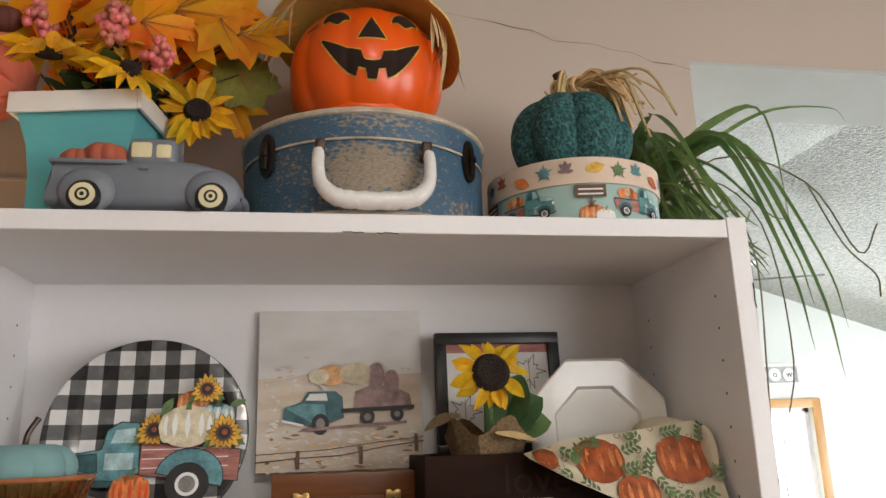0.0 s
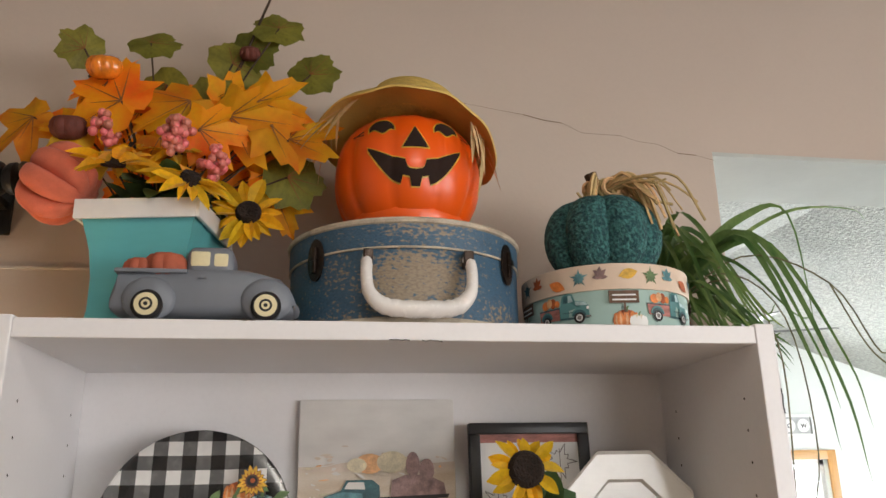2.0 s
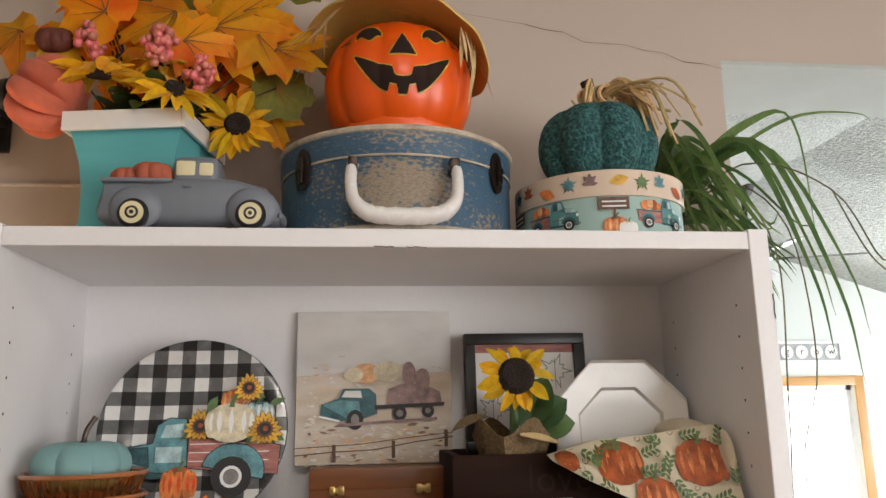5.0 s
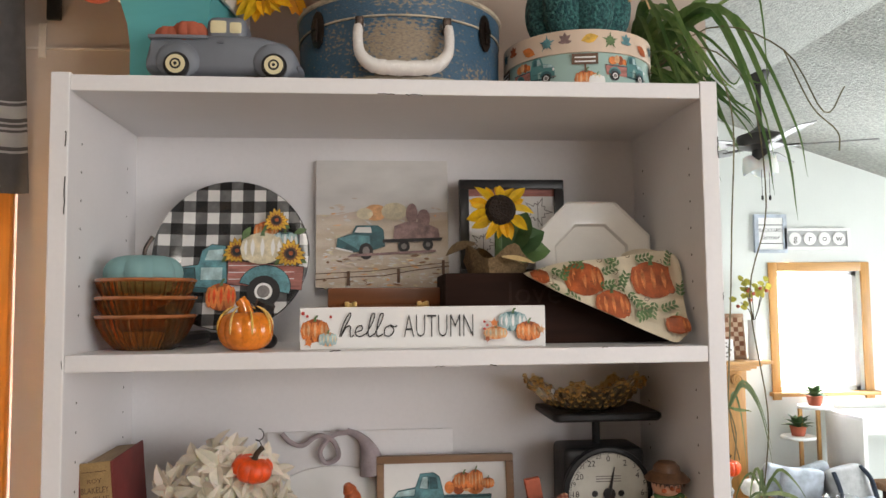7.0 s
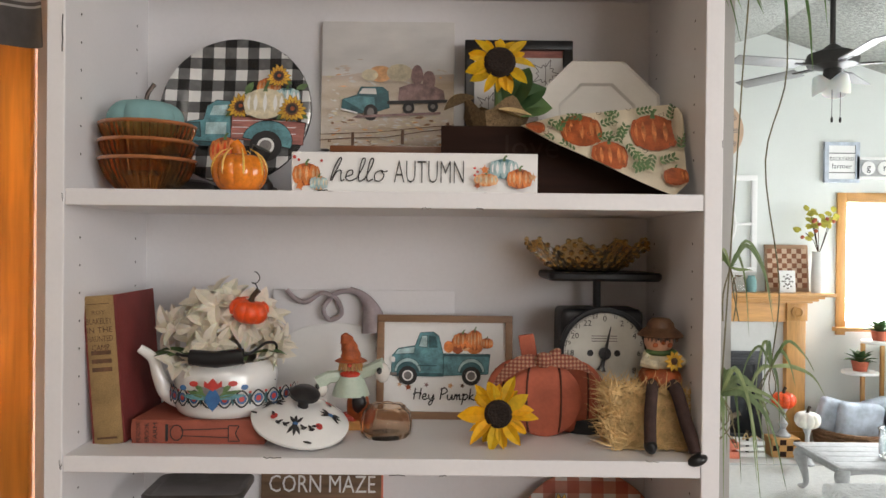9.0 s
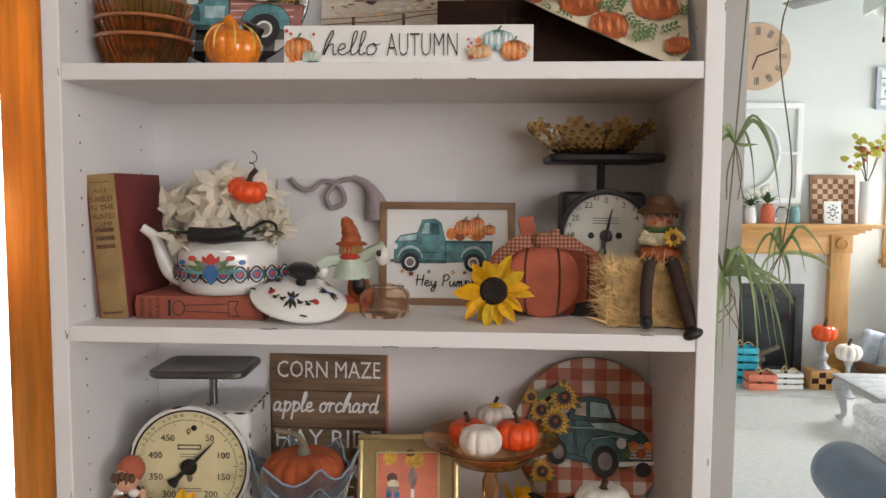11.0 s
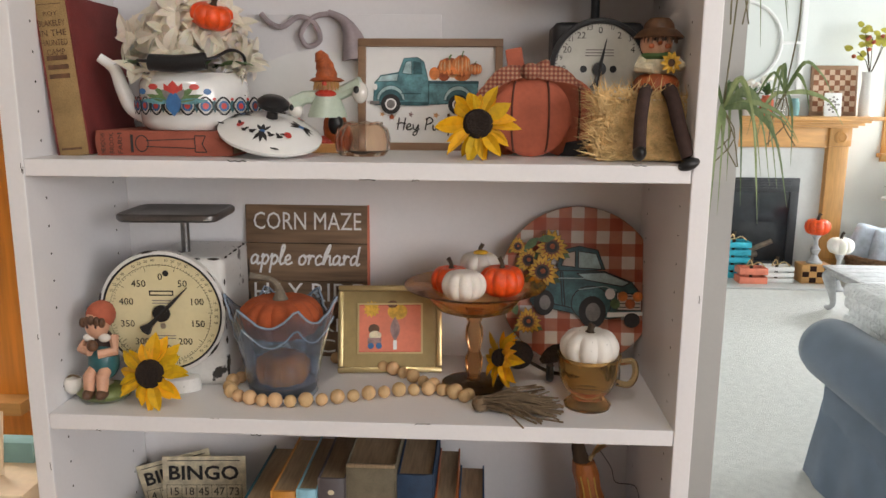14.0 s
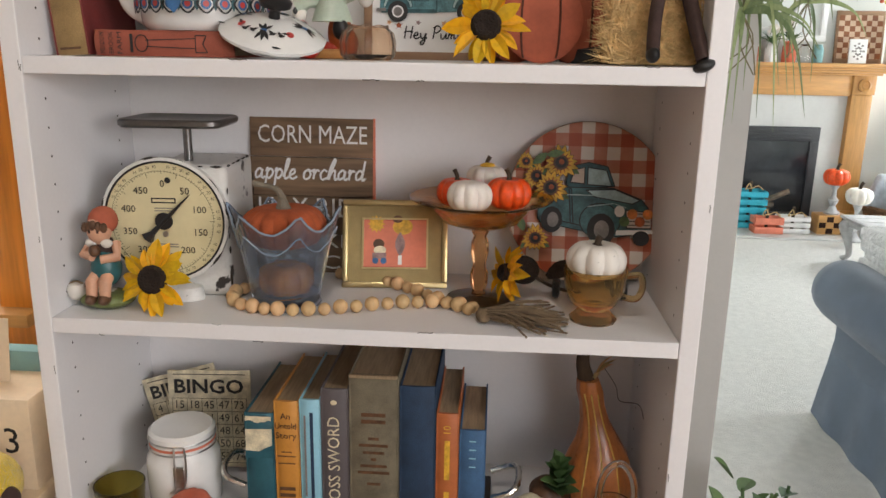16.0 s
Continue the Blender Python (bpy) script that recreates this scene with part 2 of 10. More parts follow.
M["straw"] = mat("woven_straw", (0.66, 0.45, 0.11), 0.75, 0.2, 60, 0.9, 300, stretch=(1, 1, 5))
M["straw_pale"] = mat("brim_straw", (0.64, 0.43, 0.11), 0.7, 0.08, 20, 0.25, 300)
M["raffia"] = mat("raffia", (0.6, 0.42, 0.2), 0.8, 0.2, 60, 0.3, rand=0.3)
M["hay"] = mat("hay", (0.82, 0.55, 0.26), 0.85, 0.25, 60, 0.3, rand=0.4)
M["twine"] = mat("jute_twine", (0.17, 0.115, 0.065), 0.95, 0.3, 90, 0.6)
M["burlap"] = mat("burlap", (0.19, 0.125, 0.06), 0.95, 0.35, 250, 1.0, 500)
M["case_blue"] = mat("worn_blue_vinyl", (0.05, 0.115, 0.185), 0.5, 0.45, 260, 0.4, 420, col2=(0.3, 0.235, 0.165), thr=0.66, soft=0.12, stretch=(0.55, 0.8, 1))


def rub(m, spots):
    """Wear gathered in soft-edged zones: the chips of a thresholded material grow thick round each (x, y, z), over sizes (a, b, c)."""
    nt = m.node_tree
    ramp = [n for n in nt.nodes if n.type == "MAP_RANGE" and n.inputs["Value"].is_linked and abs(n.inputs["From Min"].default_value - 0.6) < 0.01][0]
    source = ramp.inputs["Value"].links[0].from_socket
    tc = nt.nodes.new("ShaderNodeTexCoord")
    for (x, y, z), (a, b, c), k in spots:
        mp = nt.nodes.new("ShaderNodeMapping")
        mp.inputs["Scale"].default_value = (1 / a, 1 / b, 1 / c)
        mp.inputs["Location"].default_value = (-x / a, -y / b, -z / c)
        nt.links.new(tc.outputs["Object"], mp.inputs[0])
        ln = nt.nodes.new("ShaderNodeVectorMath")
        ln.operation = "LENGTH"
        nt.links.new(mp.outputs[0], ln.inputs[0])
        fall = nt.nodes.new("ShaderNodeMapRange")
        fall.interpolation_type = "SMOOTHSTEP"
        fall.inputs["From Min"].default_value, fall.inputs["From Max"].default_value = 0.2, 1.0
        fall.inputs["To Min"].default_value, fall.inputs["To Max"].default_value = k, 0.0
        nt.links.new(ln.outputs["Value"], fall.inputs["Value"])
        add = nt.nodes.new("ShaderNodeMath")
        nt.links.new(source, add.inputs[0])
        nt.links.new(fall.outputs[0], add.inputs[1])
        source = add.outputs[0]
    nt.links.new(source, ramp.inputs["Value"])


rub(M["case_blue"], [((0, -0.157, 0.052), (0.1, 0.07, 0.064), 0.33), ((0.01, -0.157, 0.118), (0.1, 0.06, 0.016), 0.16), ((-0.1, -0.12, 0.07), (0.03, 0.06, 0.04), 0.1), ((0.11, -0.11, 0.02), (0.06, 0.06, 0.03), 0.14), ((-0.09, -0.13, 0.01), (0.08, 0.06, 0.02), 0.12)])
M["case_trim"] = mat("cream_piping", (0.5, 0.43, 0.33), 0.7, 0.25, 60, 0.3)
M["bone"] = mat("white_plastic", (0.74, 0.71, 0.68), 0.25, 0.05, 20, 0.03)
M["truck_grey"] = mat("matte_blue_grey_ceramic", (0.17, 0.185, 0.215), 0.42, 0.05, 12, 0.04)
M["cream"] = mat("cream_paint", (0.7, 0.62, 0.38), 0.5, 0.06, 30, 0.05)
M["aqua"] = mat("aqua_paint", (0.115, 0.44, 0.46), 0.45, 0.1, 9, 0.08, stretch=(0.3, 1, 1))
M["box_mint"] = mat("mint_card", (0.33, 0.47, 0.43), 0.55, 0.04, 20, 0.04)
M["box_cream"] = mat("cream_card", (0.66, 0.52, 0.4), 0.55, 0.05, 20, 0.04)
M["box_truck"] = mat("box_truck_ink", (0.09, 0.235, 0.235), 0.5, 0.1, 40, 0)
M["amber"] = glassy("amber_glass", (0.98, 0.74, 0.4), 0.05, ior=1.22, clear=0.97)
M["amber_rim"] = mat("pale_amber_rim", (0.36, 0.13, 0.045), 0.12, 0.2, 60, 0.02, coat=0.5)
M["gourd_skin"] = mat("varnished_gourd", (0.42, 0.14, 0.035), 0.3, 0.35, 24, 0.1, coat=0.3, stretch=(1, 1, 0.4))
M["amber_deep"] = glassy("deep_amber_glass", (0.97, 0.57, 0.27), 0.05, ior=1.25, clear=0.97)
M["peach_glass"] = glassy("peach_lustre_glass", (0.985, 0.8, 0.66), 0.05, ior=1.2, clear=0.98)
M["blue_glass"] = glassy("smoky_blue_glass", (0.6, 0.68, 0.79), 0.07, ior=1.3, clear=0.93)
M["blue_rim"] = mat("milky_blue_rim", (0.25, 0.31, 0.39), 0.15, 0.1, 60, 0.02, coat=0.4)
M["olive_glass"] = glassy("olive_glass", (0.5, 0.42, 0.1), 0.1)
M["clear"] = glassy("clear_glass", (0.93, 0.97, 0.96), 0.03)
M["book_red"] = mat("dark_red_cloth", (0.17, 0.025, 0.022), 0.75, 0.15, 30, 0.4, 500)
M["book_tan"] = mat("faded_tan_cloth", (0.3, 0.19, 0.075), 0.8, 0.25, 22, 0.4, 500)
M["book_brick"] = mat("brick_red_cloth", (0.33, 0.085, 0.05), 0.75, 0.15, 25, 0.4, 500)
M["book_teal"] = mat("torn_teal_jacket", (0.02, 0.1, 0.13), 0.5, 0.2, 30, 0.1)
M["book_orange"] = mat("orange_jacket", (0.55, 0.24, 0.04), 0.5, 0.1, 30, 0.05)
M["book_sky"] = mat("light_blue_jacket", (0.27, 0.52, 0.63), 0.45, 0.08, 30, 0.05)
M["book_plum"] = mat("grey_plum_jacket", (0.1, 0.085, 0.09), 0.5, 0.12, 30, 0.05)
M["book_khaki"] = mat("khaki_cloth", (0.16, 0.135, 0.09), 0.85, 0.25, 24, 0.4, 500)
M["book_navy"] = mat("navy_cloth", (0.016, 0.04, 0.085), 0.7, 0.3, 24, 0.4, 500)
M["book_rust"] = mat("rust_jacket", (0.42, 0.12, 0.035), 0.5, 0.15, 30, 0.05)
M["book_blue"] = mat("worn_blue_cloth", (0.045, 0.115, 0.23), 0.7, 0.25, 24, 0.4, 500)
M["petal"] = mat("yellow_silk_petal", (0.96, 0.52, 0.002), 0.6, 0.2, 30, 0.25, 120, rand=0.18, sheen=0.2, thin=0.4)
M["seed"] = mat("dark_seed_head", (0.022, 0.012, 0.007), 0.95, 0.4, 200, 1.0, 320, dist=0.006)
M["ivory_petal"] = mat("ivory_silk_petal", (0.88, 0.82, 0.7), 0.65, 0.08, 30, 0.15, rand=0.1, sheen=0.2, sss=0.15, thin=0.4)
M["leaf_green"] = mat("green_silk_leaf", (0.06, 0.12, 0.035), 0.6, 0.25, 30, 0.3, rand=0.3)
M["leaf_olive"] = mat("olive_silk_leaf", (0.22, 0.215, 0.03), 0.6, 0.3, 30, 0.3, rand=0.25, thin=0.4)
M["leaf_gold"] = mat("golden_maple_leaf", (0.95, 0.53, 0.006), 0.6, 0.2, 20, 0.3, 90, col2=(0.9, 0.17, 0.003), thr=0.5, soft=0.35, rand=0.2, thin=0.4)
M["leaf_orange"] = mat("orange_maple_leaf", (0.88, 0.15, 0.006), 0.6, 0.2, 20, 0.3, 90, col2=(0.92, 0.42, 0.012), thr=0.5, soft=0.35, rand=0.2, thin=0.4)
M["leaf_lime"] = mat("yellow_green_leaf", (0.42, 0.38, 0.06), 0.6, 0.3, 30, 0.2, thin=0.3)
M["vein"] = mat("leaf_vein", (0.26, 0.1, 0.02), 0.7, 0.1)
M["blade"] = mat("spider_plant_blade", (0.075, 0.15, 0.035), 0.45, 0.3, 12, 0.15, 90, rand=0.35, stretch=(3, 3, 1), col2=(0.17, 0.24, 0.075), thr=0.55, soft=0.3, thin=0.4)
M["blade_pale"] = mat("pale_plantlet_blade", (0.16, 0.22, 0.085), 0.5, 0.3, 14, 0.15, 90, rand=0.3, stretch=(3, 3, 1), col2=(0.3, 0.36, 0.17), thr=0.55, soft=0.3, thin=0.4)
M["runner"] = mat("dry_runner", (0.13, 0.11, 0.05), 0.7, 0.3, 40)
M["berry_pink"] = mat("pink_berry", (0.62, 0.17, 0.14), 0.4, 0.2, 60, 0.1, rand=0.25)
M["maroon"] = mat("maroon_foam", (0.13, 0.03, 0.018), 0.7, 0.25, 50, 0.3)
M["bead"] = mat("raw_wood_bead", (0.62, 0.4, 0.2), 0.6, 0.15, 60, 0.15, rand=0.12, stretch=(1, 1, 0.3))
M["scale_white"] = mat("chipped_white_enamel", (0.66, 0.65, 0.62), 0.3, 0.1, 24, 0.15, col2=(0.035, 0.03, 0.028), thr=0.66, soft=0.03)
M["dial_cream"] = mat("cream_dial", (0.68, 0.6, 0.36), 0.4, 0.06, 16, 0.03)
M["dial_grey"] = mat("aged_grey_dial", (0.56, 0.55, 0.49), 0.45, 0.1, 16, 0.05)
M["skin"] = mat("figurine_bisque", (0.62, 0.34, 0.22), 0.5, 0.1, 40, 0.05)
M["brown_cloth"] = mat("dark_brown_cloth", (0.055, 0.03, 0.025), 0.95, 0.2, 80, 0.5, 600)
M["mint_glaze"] = mat("mint_glaze", (0.45, 0.52, 0.42), 0.3, 0.1, 40, 0.03)
M["teal_glaze"] = mat("dark_teal_glaze", (0.03, 0.12, 0.13), 0.35, 0.2, 40, 0.03)
M["moss"] = mat("mossy_glaze", (0.15, 0.18, 0.06), 0.4, 0.3, 50, 0.1)
M["red_glaze"] = mat("red_glaze", (0.5, 0.05, 0.03), 0.25, 0.2, 40, 0.03)
M["towel"] = mat("cream_cotton", (0.66, 0.57, 0.42), 0.95, 0.08, 60, 0.6, 700)
M["plaid_ribbon"] = gingham("rust_check_ribbon", 0.006, ((0.4, 0.24, 0.15), (0.28, 0.09, 0.055), (0.16, 0.05, 0.035)), rough=0.9, coat=0)
M["check_black"] = gingham("buffalo_check_glaze", 0.037, ((0.7, 0.69, 0.67), (0.12, 0.12, 0.12), (0.012, 0.012, 0.013)), (0.1, 0.3), 0.2, 0.3)
M["check_rust"] = gingham("rust_check_glaze", 0.041, ((0.66, 0.6, 0.54), (0.46, 0.17, 0.1), (0.36, 0.07, 0.028)), (0.3, 0.2), 0.5, 0.03)
M["canvas_sky"] = mat("painted_canvas", (0.7, 0.68, 0.65), 0.8, 0.12, 10, 0.25, 600, stretch=(1, 1, 2.5))
M["canvas_field"] = mat("painted_field", (0.56, 0.45, 0.33), 0.8, 0.25, 14, 0.25, 600, col2=(0.7, 0.63, 0.54), thr=0.5, soft=0.3, stretch=(0.6, 1, 3))
M["canvas_haze"] = mat("painted_haze", (0.62, 0.52, 0.44), 0.8, 0.2, 14, 0.25, 600, stretch=(0.6, 1, 3))
M["curtain"] = mat("charcoal_linen", (0.085, 0.08, 0.08), 0.95, 0.15, 40, 0.4, 600)
M["curtain_pale"] = mat("pale_linen_stripe", (0.38, 0.37, 0.37), 0.95, 0.1, 40, 0.4, 600)
M["sofa"] = mat("slate_blue_upholstery", (0.1, 0.135, 0.19), 0.95, 0.12, 12, 0.4, 500, sheen=0.3)
M["throw"] = mat("white_fleece", (0.75, 0.75, 0.75), 0.95, 0.08, 30, 1.0, 60, dist=0.02)
M["table_grey"] = mat("grey_chalk_paint", (0.42, 0.42, 0.42), 0.7, 0.15, 20, 0.15)
M["firebox"] = mat("black_firebox_metal", (0.025, 0.026, 0.03), 0.4, 0.2, 20, 0.05)
M["fire_glass"] = mat("dark_fire_glass", (0.02, 0.022, 0.026), 0.08, 0.3, 4, 0)
M["log"] = mat("ceramic_log", (0.2, 0.15, 0.11), 0.9, 0.3, 30, 0.6)
M["tile"] = mat("pale_hearth_tile", (0.55, 0.55, 0.53), 0.4, 0.06, 6, 0.05)
M["teal_crate"] = mat("turquoise_paint", (0.03, 0.42, 0.55), 0.6, 0.15, 20, 0.1)
M["coral_paint"] = mat("coral_paint", (0.68, 0.2, 0.12), 0.6, 0.12, 20, 0.1)
M["wicker"] = mat("wicker", (0.24, 0.12, 0.055), 0.8, 0.35, 60, 1.0, 130, stretch=(1, 1, 3), dist=0.01)
M["pillow"] = mat("blue_white_cushion", (0.5, 0.55, 0.62), 0.95, 0.3, 12, 0.4, 300)
M["navy_cloth"] = mat("navy_backpack", (0.03, 0.04, 0.06), 0.9, 0.2, 20, 0.3)
M["mirror"] = mat("mirror_glass", (0.55, 0.58, 0.57), 0.05, 0.03, 10, 0, metal=1.0)
M["clock_face"] = mat("tan_clock_wood", (0.55, 0.38, 0.26), 0.6, 0.08, 10, 0.05)
M["lampglass"] = mat("frosted_lamp_glass", (0.85, 0.85, 0.82), 0.4, 0.02, 10, 0, sss=0.3)
M["fan_bronze"] = mat("dark_fan_bronze", (0.022, 0.018, 0.016), 0.5, 0.2, 40, 0.05)
M["fan_blade"] = mat("grey_fan_blade", (0.25, 0.25, 0.25), 0.45, 0.1, 12, 0.05)
M["peach"] = mat("cream_painted_wood", (0.7, 0.55, 0.38), 0.55, 0.08, 16, 0.08)
M["yellow_plush"] = mat("yellow_plush", (0.8, 0.55, 0.02), 0.95, 0.15, 40, 1.0, 250, sheen=0.5, dist=0.008)
M["lampshade"] = mat("cream_lampshade", (0.85, 0.74, 0.55), 0.9, 0.05, 40, 0.3, 300, thin=0.75)
M["plaster"] = mat("white_plaster_patch", (0.66, 0.6, 0.53), 0.9, 0.1, 40, 0.3)
M["pane"] = mat("window_glass", (1, 1, 1), 0.02, 0.0, 5, 0, trans=1.0)
M["green_bush"] = mat("garden_green", (0.08, 0.12, 0.05), 0.9, 0.4, 3, 0.4, 20)
def glow(name, col, strength):
    m = bpy.data.materials.new(name)
    m.use_nodes = True
    b = m.node_tree.nodes["Principled BSDF"]
    b.inputs["Base Color"].default_value = (*col, 1)
    b.inputs["Emission Color"].default_value, b.inputs["Emission Strength"].default_value = (*col, 1), strength
    return m


M["daylight"] = glow("bright_outdoors", (0.95, 0.98, 1.0), 5.0)
M["kitchen_floor"] = mat("brown_floor", (0.25, 0.16, 0.09), 0.5, 0.15, 8, 0.1, stretch=(0.2, 1, 1))


from mathutils.bvhtree import BVHTree


# ---- mesh helpers ----
def part(name, bm, material, parent=None, label="", smooth=True, m=None):
    """Links a bmesh as one mesh object under a thing or a part."""
    me = bpy.data.meshes.new(name)
    bm.to_mesh(me)
    bm.free()
    if smooth:
        me.polygons.foreach_set("use_smooth", [True] * len(me.polygons))
        me.set_sharp_from_angle(angle=radians(38))
    for k in (material if isinstance(material, (list, tuple)) else [material]):
        me.materials.append(M[k])
    ob = new(name, me)
    ob.parent = parent
    if m is not None:
        ob.matrix_basis = m
    if label:
        tagged(ob, label)
    return ob


def twin(ob, m, parent=None):
    """Another object on the same mesh."""
    c = new(ob.name.split(".")[0], ob.data)
    c.parent, c.matrix_basis = parent or ob.parent, m
    return c


def thing(name, label, category, m=None, group="", kind=""):
    e = new(name)
    e.empty_display_size = 0.02
    e.matrix_basis = m if m is not None else Matrix()
    return tagged(e, label, category, group, kind)


def join(*bms):
    """One bmesh out of several; the n-th takes material slot n where a pair (bmesh, slot) is given."""
    out = bmesh.new()
    for item in bms:
        b, slot = item if isinstance(item, tuple) else (item, 0)
        for f in b.faces:
            f.material_index = slot
        me = bpy.data.meshes.new("tmp")
        b.to_mesh(me)
        b.free()
        out.from_mesh(me)
        bpy.data.meshes.remove(me)
    return out


def moved(bm, m):
    bm.transform(m)
    return bm


def block(x0, x1, y0, y1, z0, z1, bevel=0.0, seg=2):
    bm = bmesh.new()
    bmesh.ops.create_cube(bm, size=1)
    bm.transform(Matrix.Translation(((x0 + x1) / 2, (y0 + y1) / 2, (z0 + z1) / 2)) @ Matrix.Diagonal((x1 - x0, y1 - y0, z1 - z0, 1)))
    if bevel:
        bmesh.ops.bevel(bm, geom=bm.edges[:], offset=bevel, segments=seg, affect="EDGES", profile=0.6)
    return bm


def slab(w, d, z0, z1, rad, rim=0.0):
    """A flat plate with rounded corners and softened edges."""
    bm = bmesh.new()
    rows = []
    for z, k in ((z0, 0.004), (z0 + (z1 - z0) * 0.3, 0.0), (z0 + (z1 - z0) * 0.8, 0.0), (z1, 0.003), (z1, 0.006), (z1 - rim, 0.012)):
        ring = []
        for cx, cy, a0 in ((1, 1, 0), (-1, 1, 90), (-1, -1, 180), (1, -1, 270)):
            for i in range(6):
                a = radians(a0 + 18 * i)
                ring.append(bm.verts.new((cx * (w / 2 - rad) + (rad - k) * math.cos(a), cy * (d / 2 - rad) + (rad - k) * math.sin(a), z)))
        rows.append(ring)
    for a, b in zip(rows, rows[1:]):
        for i in range(24):
            bm.faces.new((a[i], a[(i + 1) % 24], b[(i + 1) % 24], b[i]))
    bm.faces.new(rows[0][::-1])
    bm.faces.new(rows[-1])
    return bm


def lathe(profile, seg=32, rib=0, depth=0.0, wave=0.0, waves=0, lean=0.0):
    """A turned body from (radius, height) pairs; rib: flutes of a depth; wave: the outermost rim rises and falls."""
    bm = bmesh.new()
    rings = []
    zmax = max(1e-6, max(z for _, z in profile))
    for r, z in profile:
        ring = []
        for i in range(seg):
            a = 2 * math.pi * i / seg
            rr = r * (1 - depth * (0.5 + 0.5 * math.cos(rib * a))) if rib else r
            ring.append(bm.verts.new((rr * math.cos(a), rr * math.sin(a), z + (wave * math.sin(waves * a) * (max(0.0, z) / zmax) ** 2 if waves else 0))))
        rings.append(ring)
    for a, b in zip(rings, rings[1:]):
        for i in range(seg):
            bm.faces.new((a[i], a[(i + 1) % seg], b[(i + 1) % seg], b[i]))
    for ring in (rings[0], rings[-1]):
        if profile[0 if ring is rings[0] else -1][0] > 1e-5:
            bm.faces.new(ring)
    bmesh.ops.remove_doubles(bm, verts=bm.verts[:], dist=1e-6)
    bmesh.ops.recalc_face_normals(bm, faces=bm.faces[:])
    return bm


def ball(rx, ry, rz, u=20, v=12, at=(0, 0, 0)):
    bm = bmesh.new()
    bmesh.ops.create_uvsphere(bm, u_segments=u, v_segments=v, radius=1)
    bm.transform(Matrix.Translation(at) @ Matrix.Diagonal((rx, ry, rz, 1)))
    return bm


def tube(points, radii, seg=8, cap=True):
    bm = bmesh.new()
    pts = [Vector(p) for p in points]
    if not isinstance(radii, (list, tuple)):
        radii = [radii] * len(pts)
    rings, ref = [], None
    for i, p in enumerate(pts):
        d = (pts[min(i + 1, len(pts) - 1)] - pts[max(i - 1, 0)]).normalized()
        if ref is None:
            ref = d.orthogonal().normalized()
        ref = (ref - d * ref.dot(d)).normalized()
        s = d.cross(ref)
        rings.append([bm.verts.new(p + radii[i] * (math.cos(2 * math.pi * k / seg) * ref + math.sin(2 * math.pi * k / seg) * s)) for k in range(seg)])
    for a, b in zip(rings, rings[1:]):
        for k in range(seg):
            bm.faces.new((a[k], a[(k + 1) % seg], b[(k + 1) % seg], b[k]))
    if cap:
        bm.faces.new(rings[0][::-1])
        bm.faces.new(rings[-1])
    bmesh.ops.recalc_face_normals(bm, faces=bm.faces[:])
    return bm


def arc(c, r, a0, a1, n=12, axis="xz", ry=None):
    out = []
    for i in range(n + 1):
        a = radians(a0 + (a1 - a0) * i / n)
        u, v = r * math.cos(a), (ry or r) * math.sin(a)
        out.append((c[0] + u, c[1], c[2] + v) if axis == "xz" else (c[0] + u, c[1] + v, c[2]) if axis == "xy" else (c[0], c[1] + u, c[2] + v))
    return out


def spline(points, n=6):
    """Catmull-Rom through the points."""
    p = [Vector(q) for q in points]
    p = [2 * p[0] - p[1], *p, 2 * p[-1] - p[-2]]
    out = []
    for i in range(1, len(p) - 2):
        a, b, c, d = p[i - 1:i + 3]
        for k in range(n):
            t = k / n
            out.append(0.5 * (2 * b + (c - a) * t + (2 * a - 5 * b + 4 * c - d) * t * t + (3 * b - a - 3 * c + d) * t ** 3))
    return [*out, p[-2]]


def gourd(r, h, ribs=9, depth=0.12, dip=0.18, u=None, v=14, squash=1.0):
    """A ribbed pumpkin body standing on z = 0, dished at the stem."""
    u = u or ribs * 6
    bm = bmesh.new()
    rings = []
    for j in range(v + 1):
        a = math.pi * j / v
        s = math.sin(a) ** 0.8
        z = h / 2 - h / 2 * math.cos(a)
        ring = []
        for i in range(u):
            t = 2 * math.pi * i / u
            k = 1 - depth * (1 - abs(math.sin(ribs * t / 2)) ** 0.6)
            rr = r * max(s, 0.02) * k
            zz = z - dip * h * max(0.0, 1 - s) ** 1.5 * (1 if j > v / 2 else -0.5)
            ring.append(bm.verts.new((rr * math.cos(t), rr * math.sin(t) * squash, zz)))
        rings.append(ring)
    for a, b in zip(rings, rings[1:]):
        for i in range(u):
            bm.faces.new((a[i], a[(i + 1) % u], b[(i + 1) % u], b[i]))
    bm.faces.new(rings[0][::-1])
    bm.faces.new(rings[-1])
    low = min(w.co.z for w in bm.verts)
    bm.transform(Matrix.Translation((0, 0, -low)))
    return bm


def pumpkin(name, label, m, r, h, material, ribs=9, depth=0.12, stem=None, stem_mat="stem", category="pumpkin", group=""):
    """A pumpkin with a bent stem."""
    e = thing(name, label, category, m, group)
    part("body", gourd(r, h, ribs, depth), material, e)
    if stem:
        w, l = stem
        part("stem", tube(spline([(0, 0, h * 0.8), (0.1 * l, 0, h * 0.86 + l * 0.4), (0.45 * l, 0, h * 0.86 + l)], 4), [w * 1.5, *[w] * 7, w * 1.15], 7), stem_mat, e)
    return e


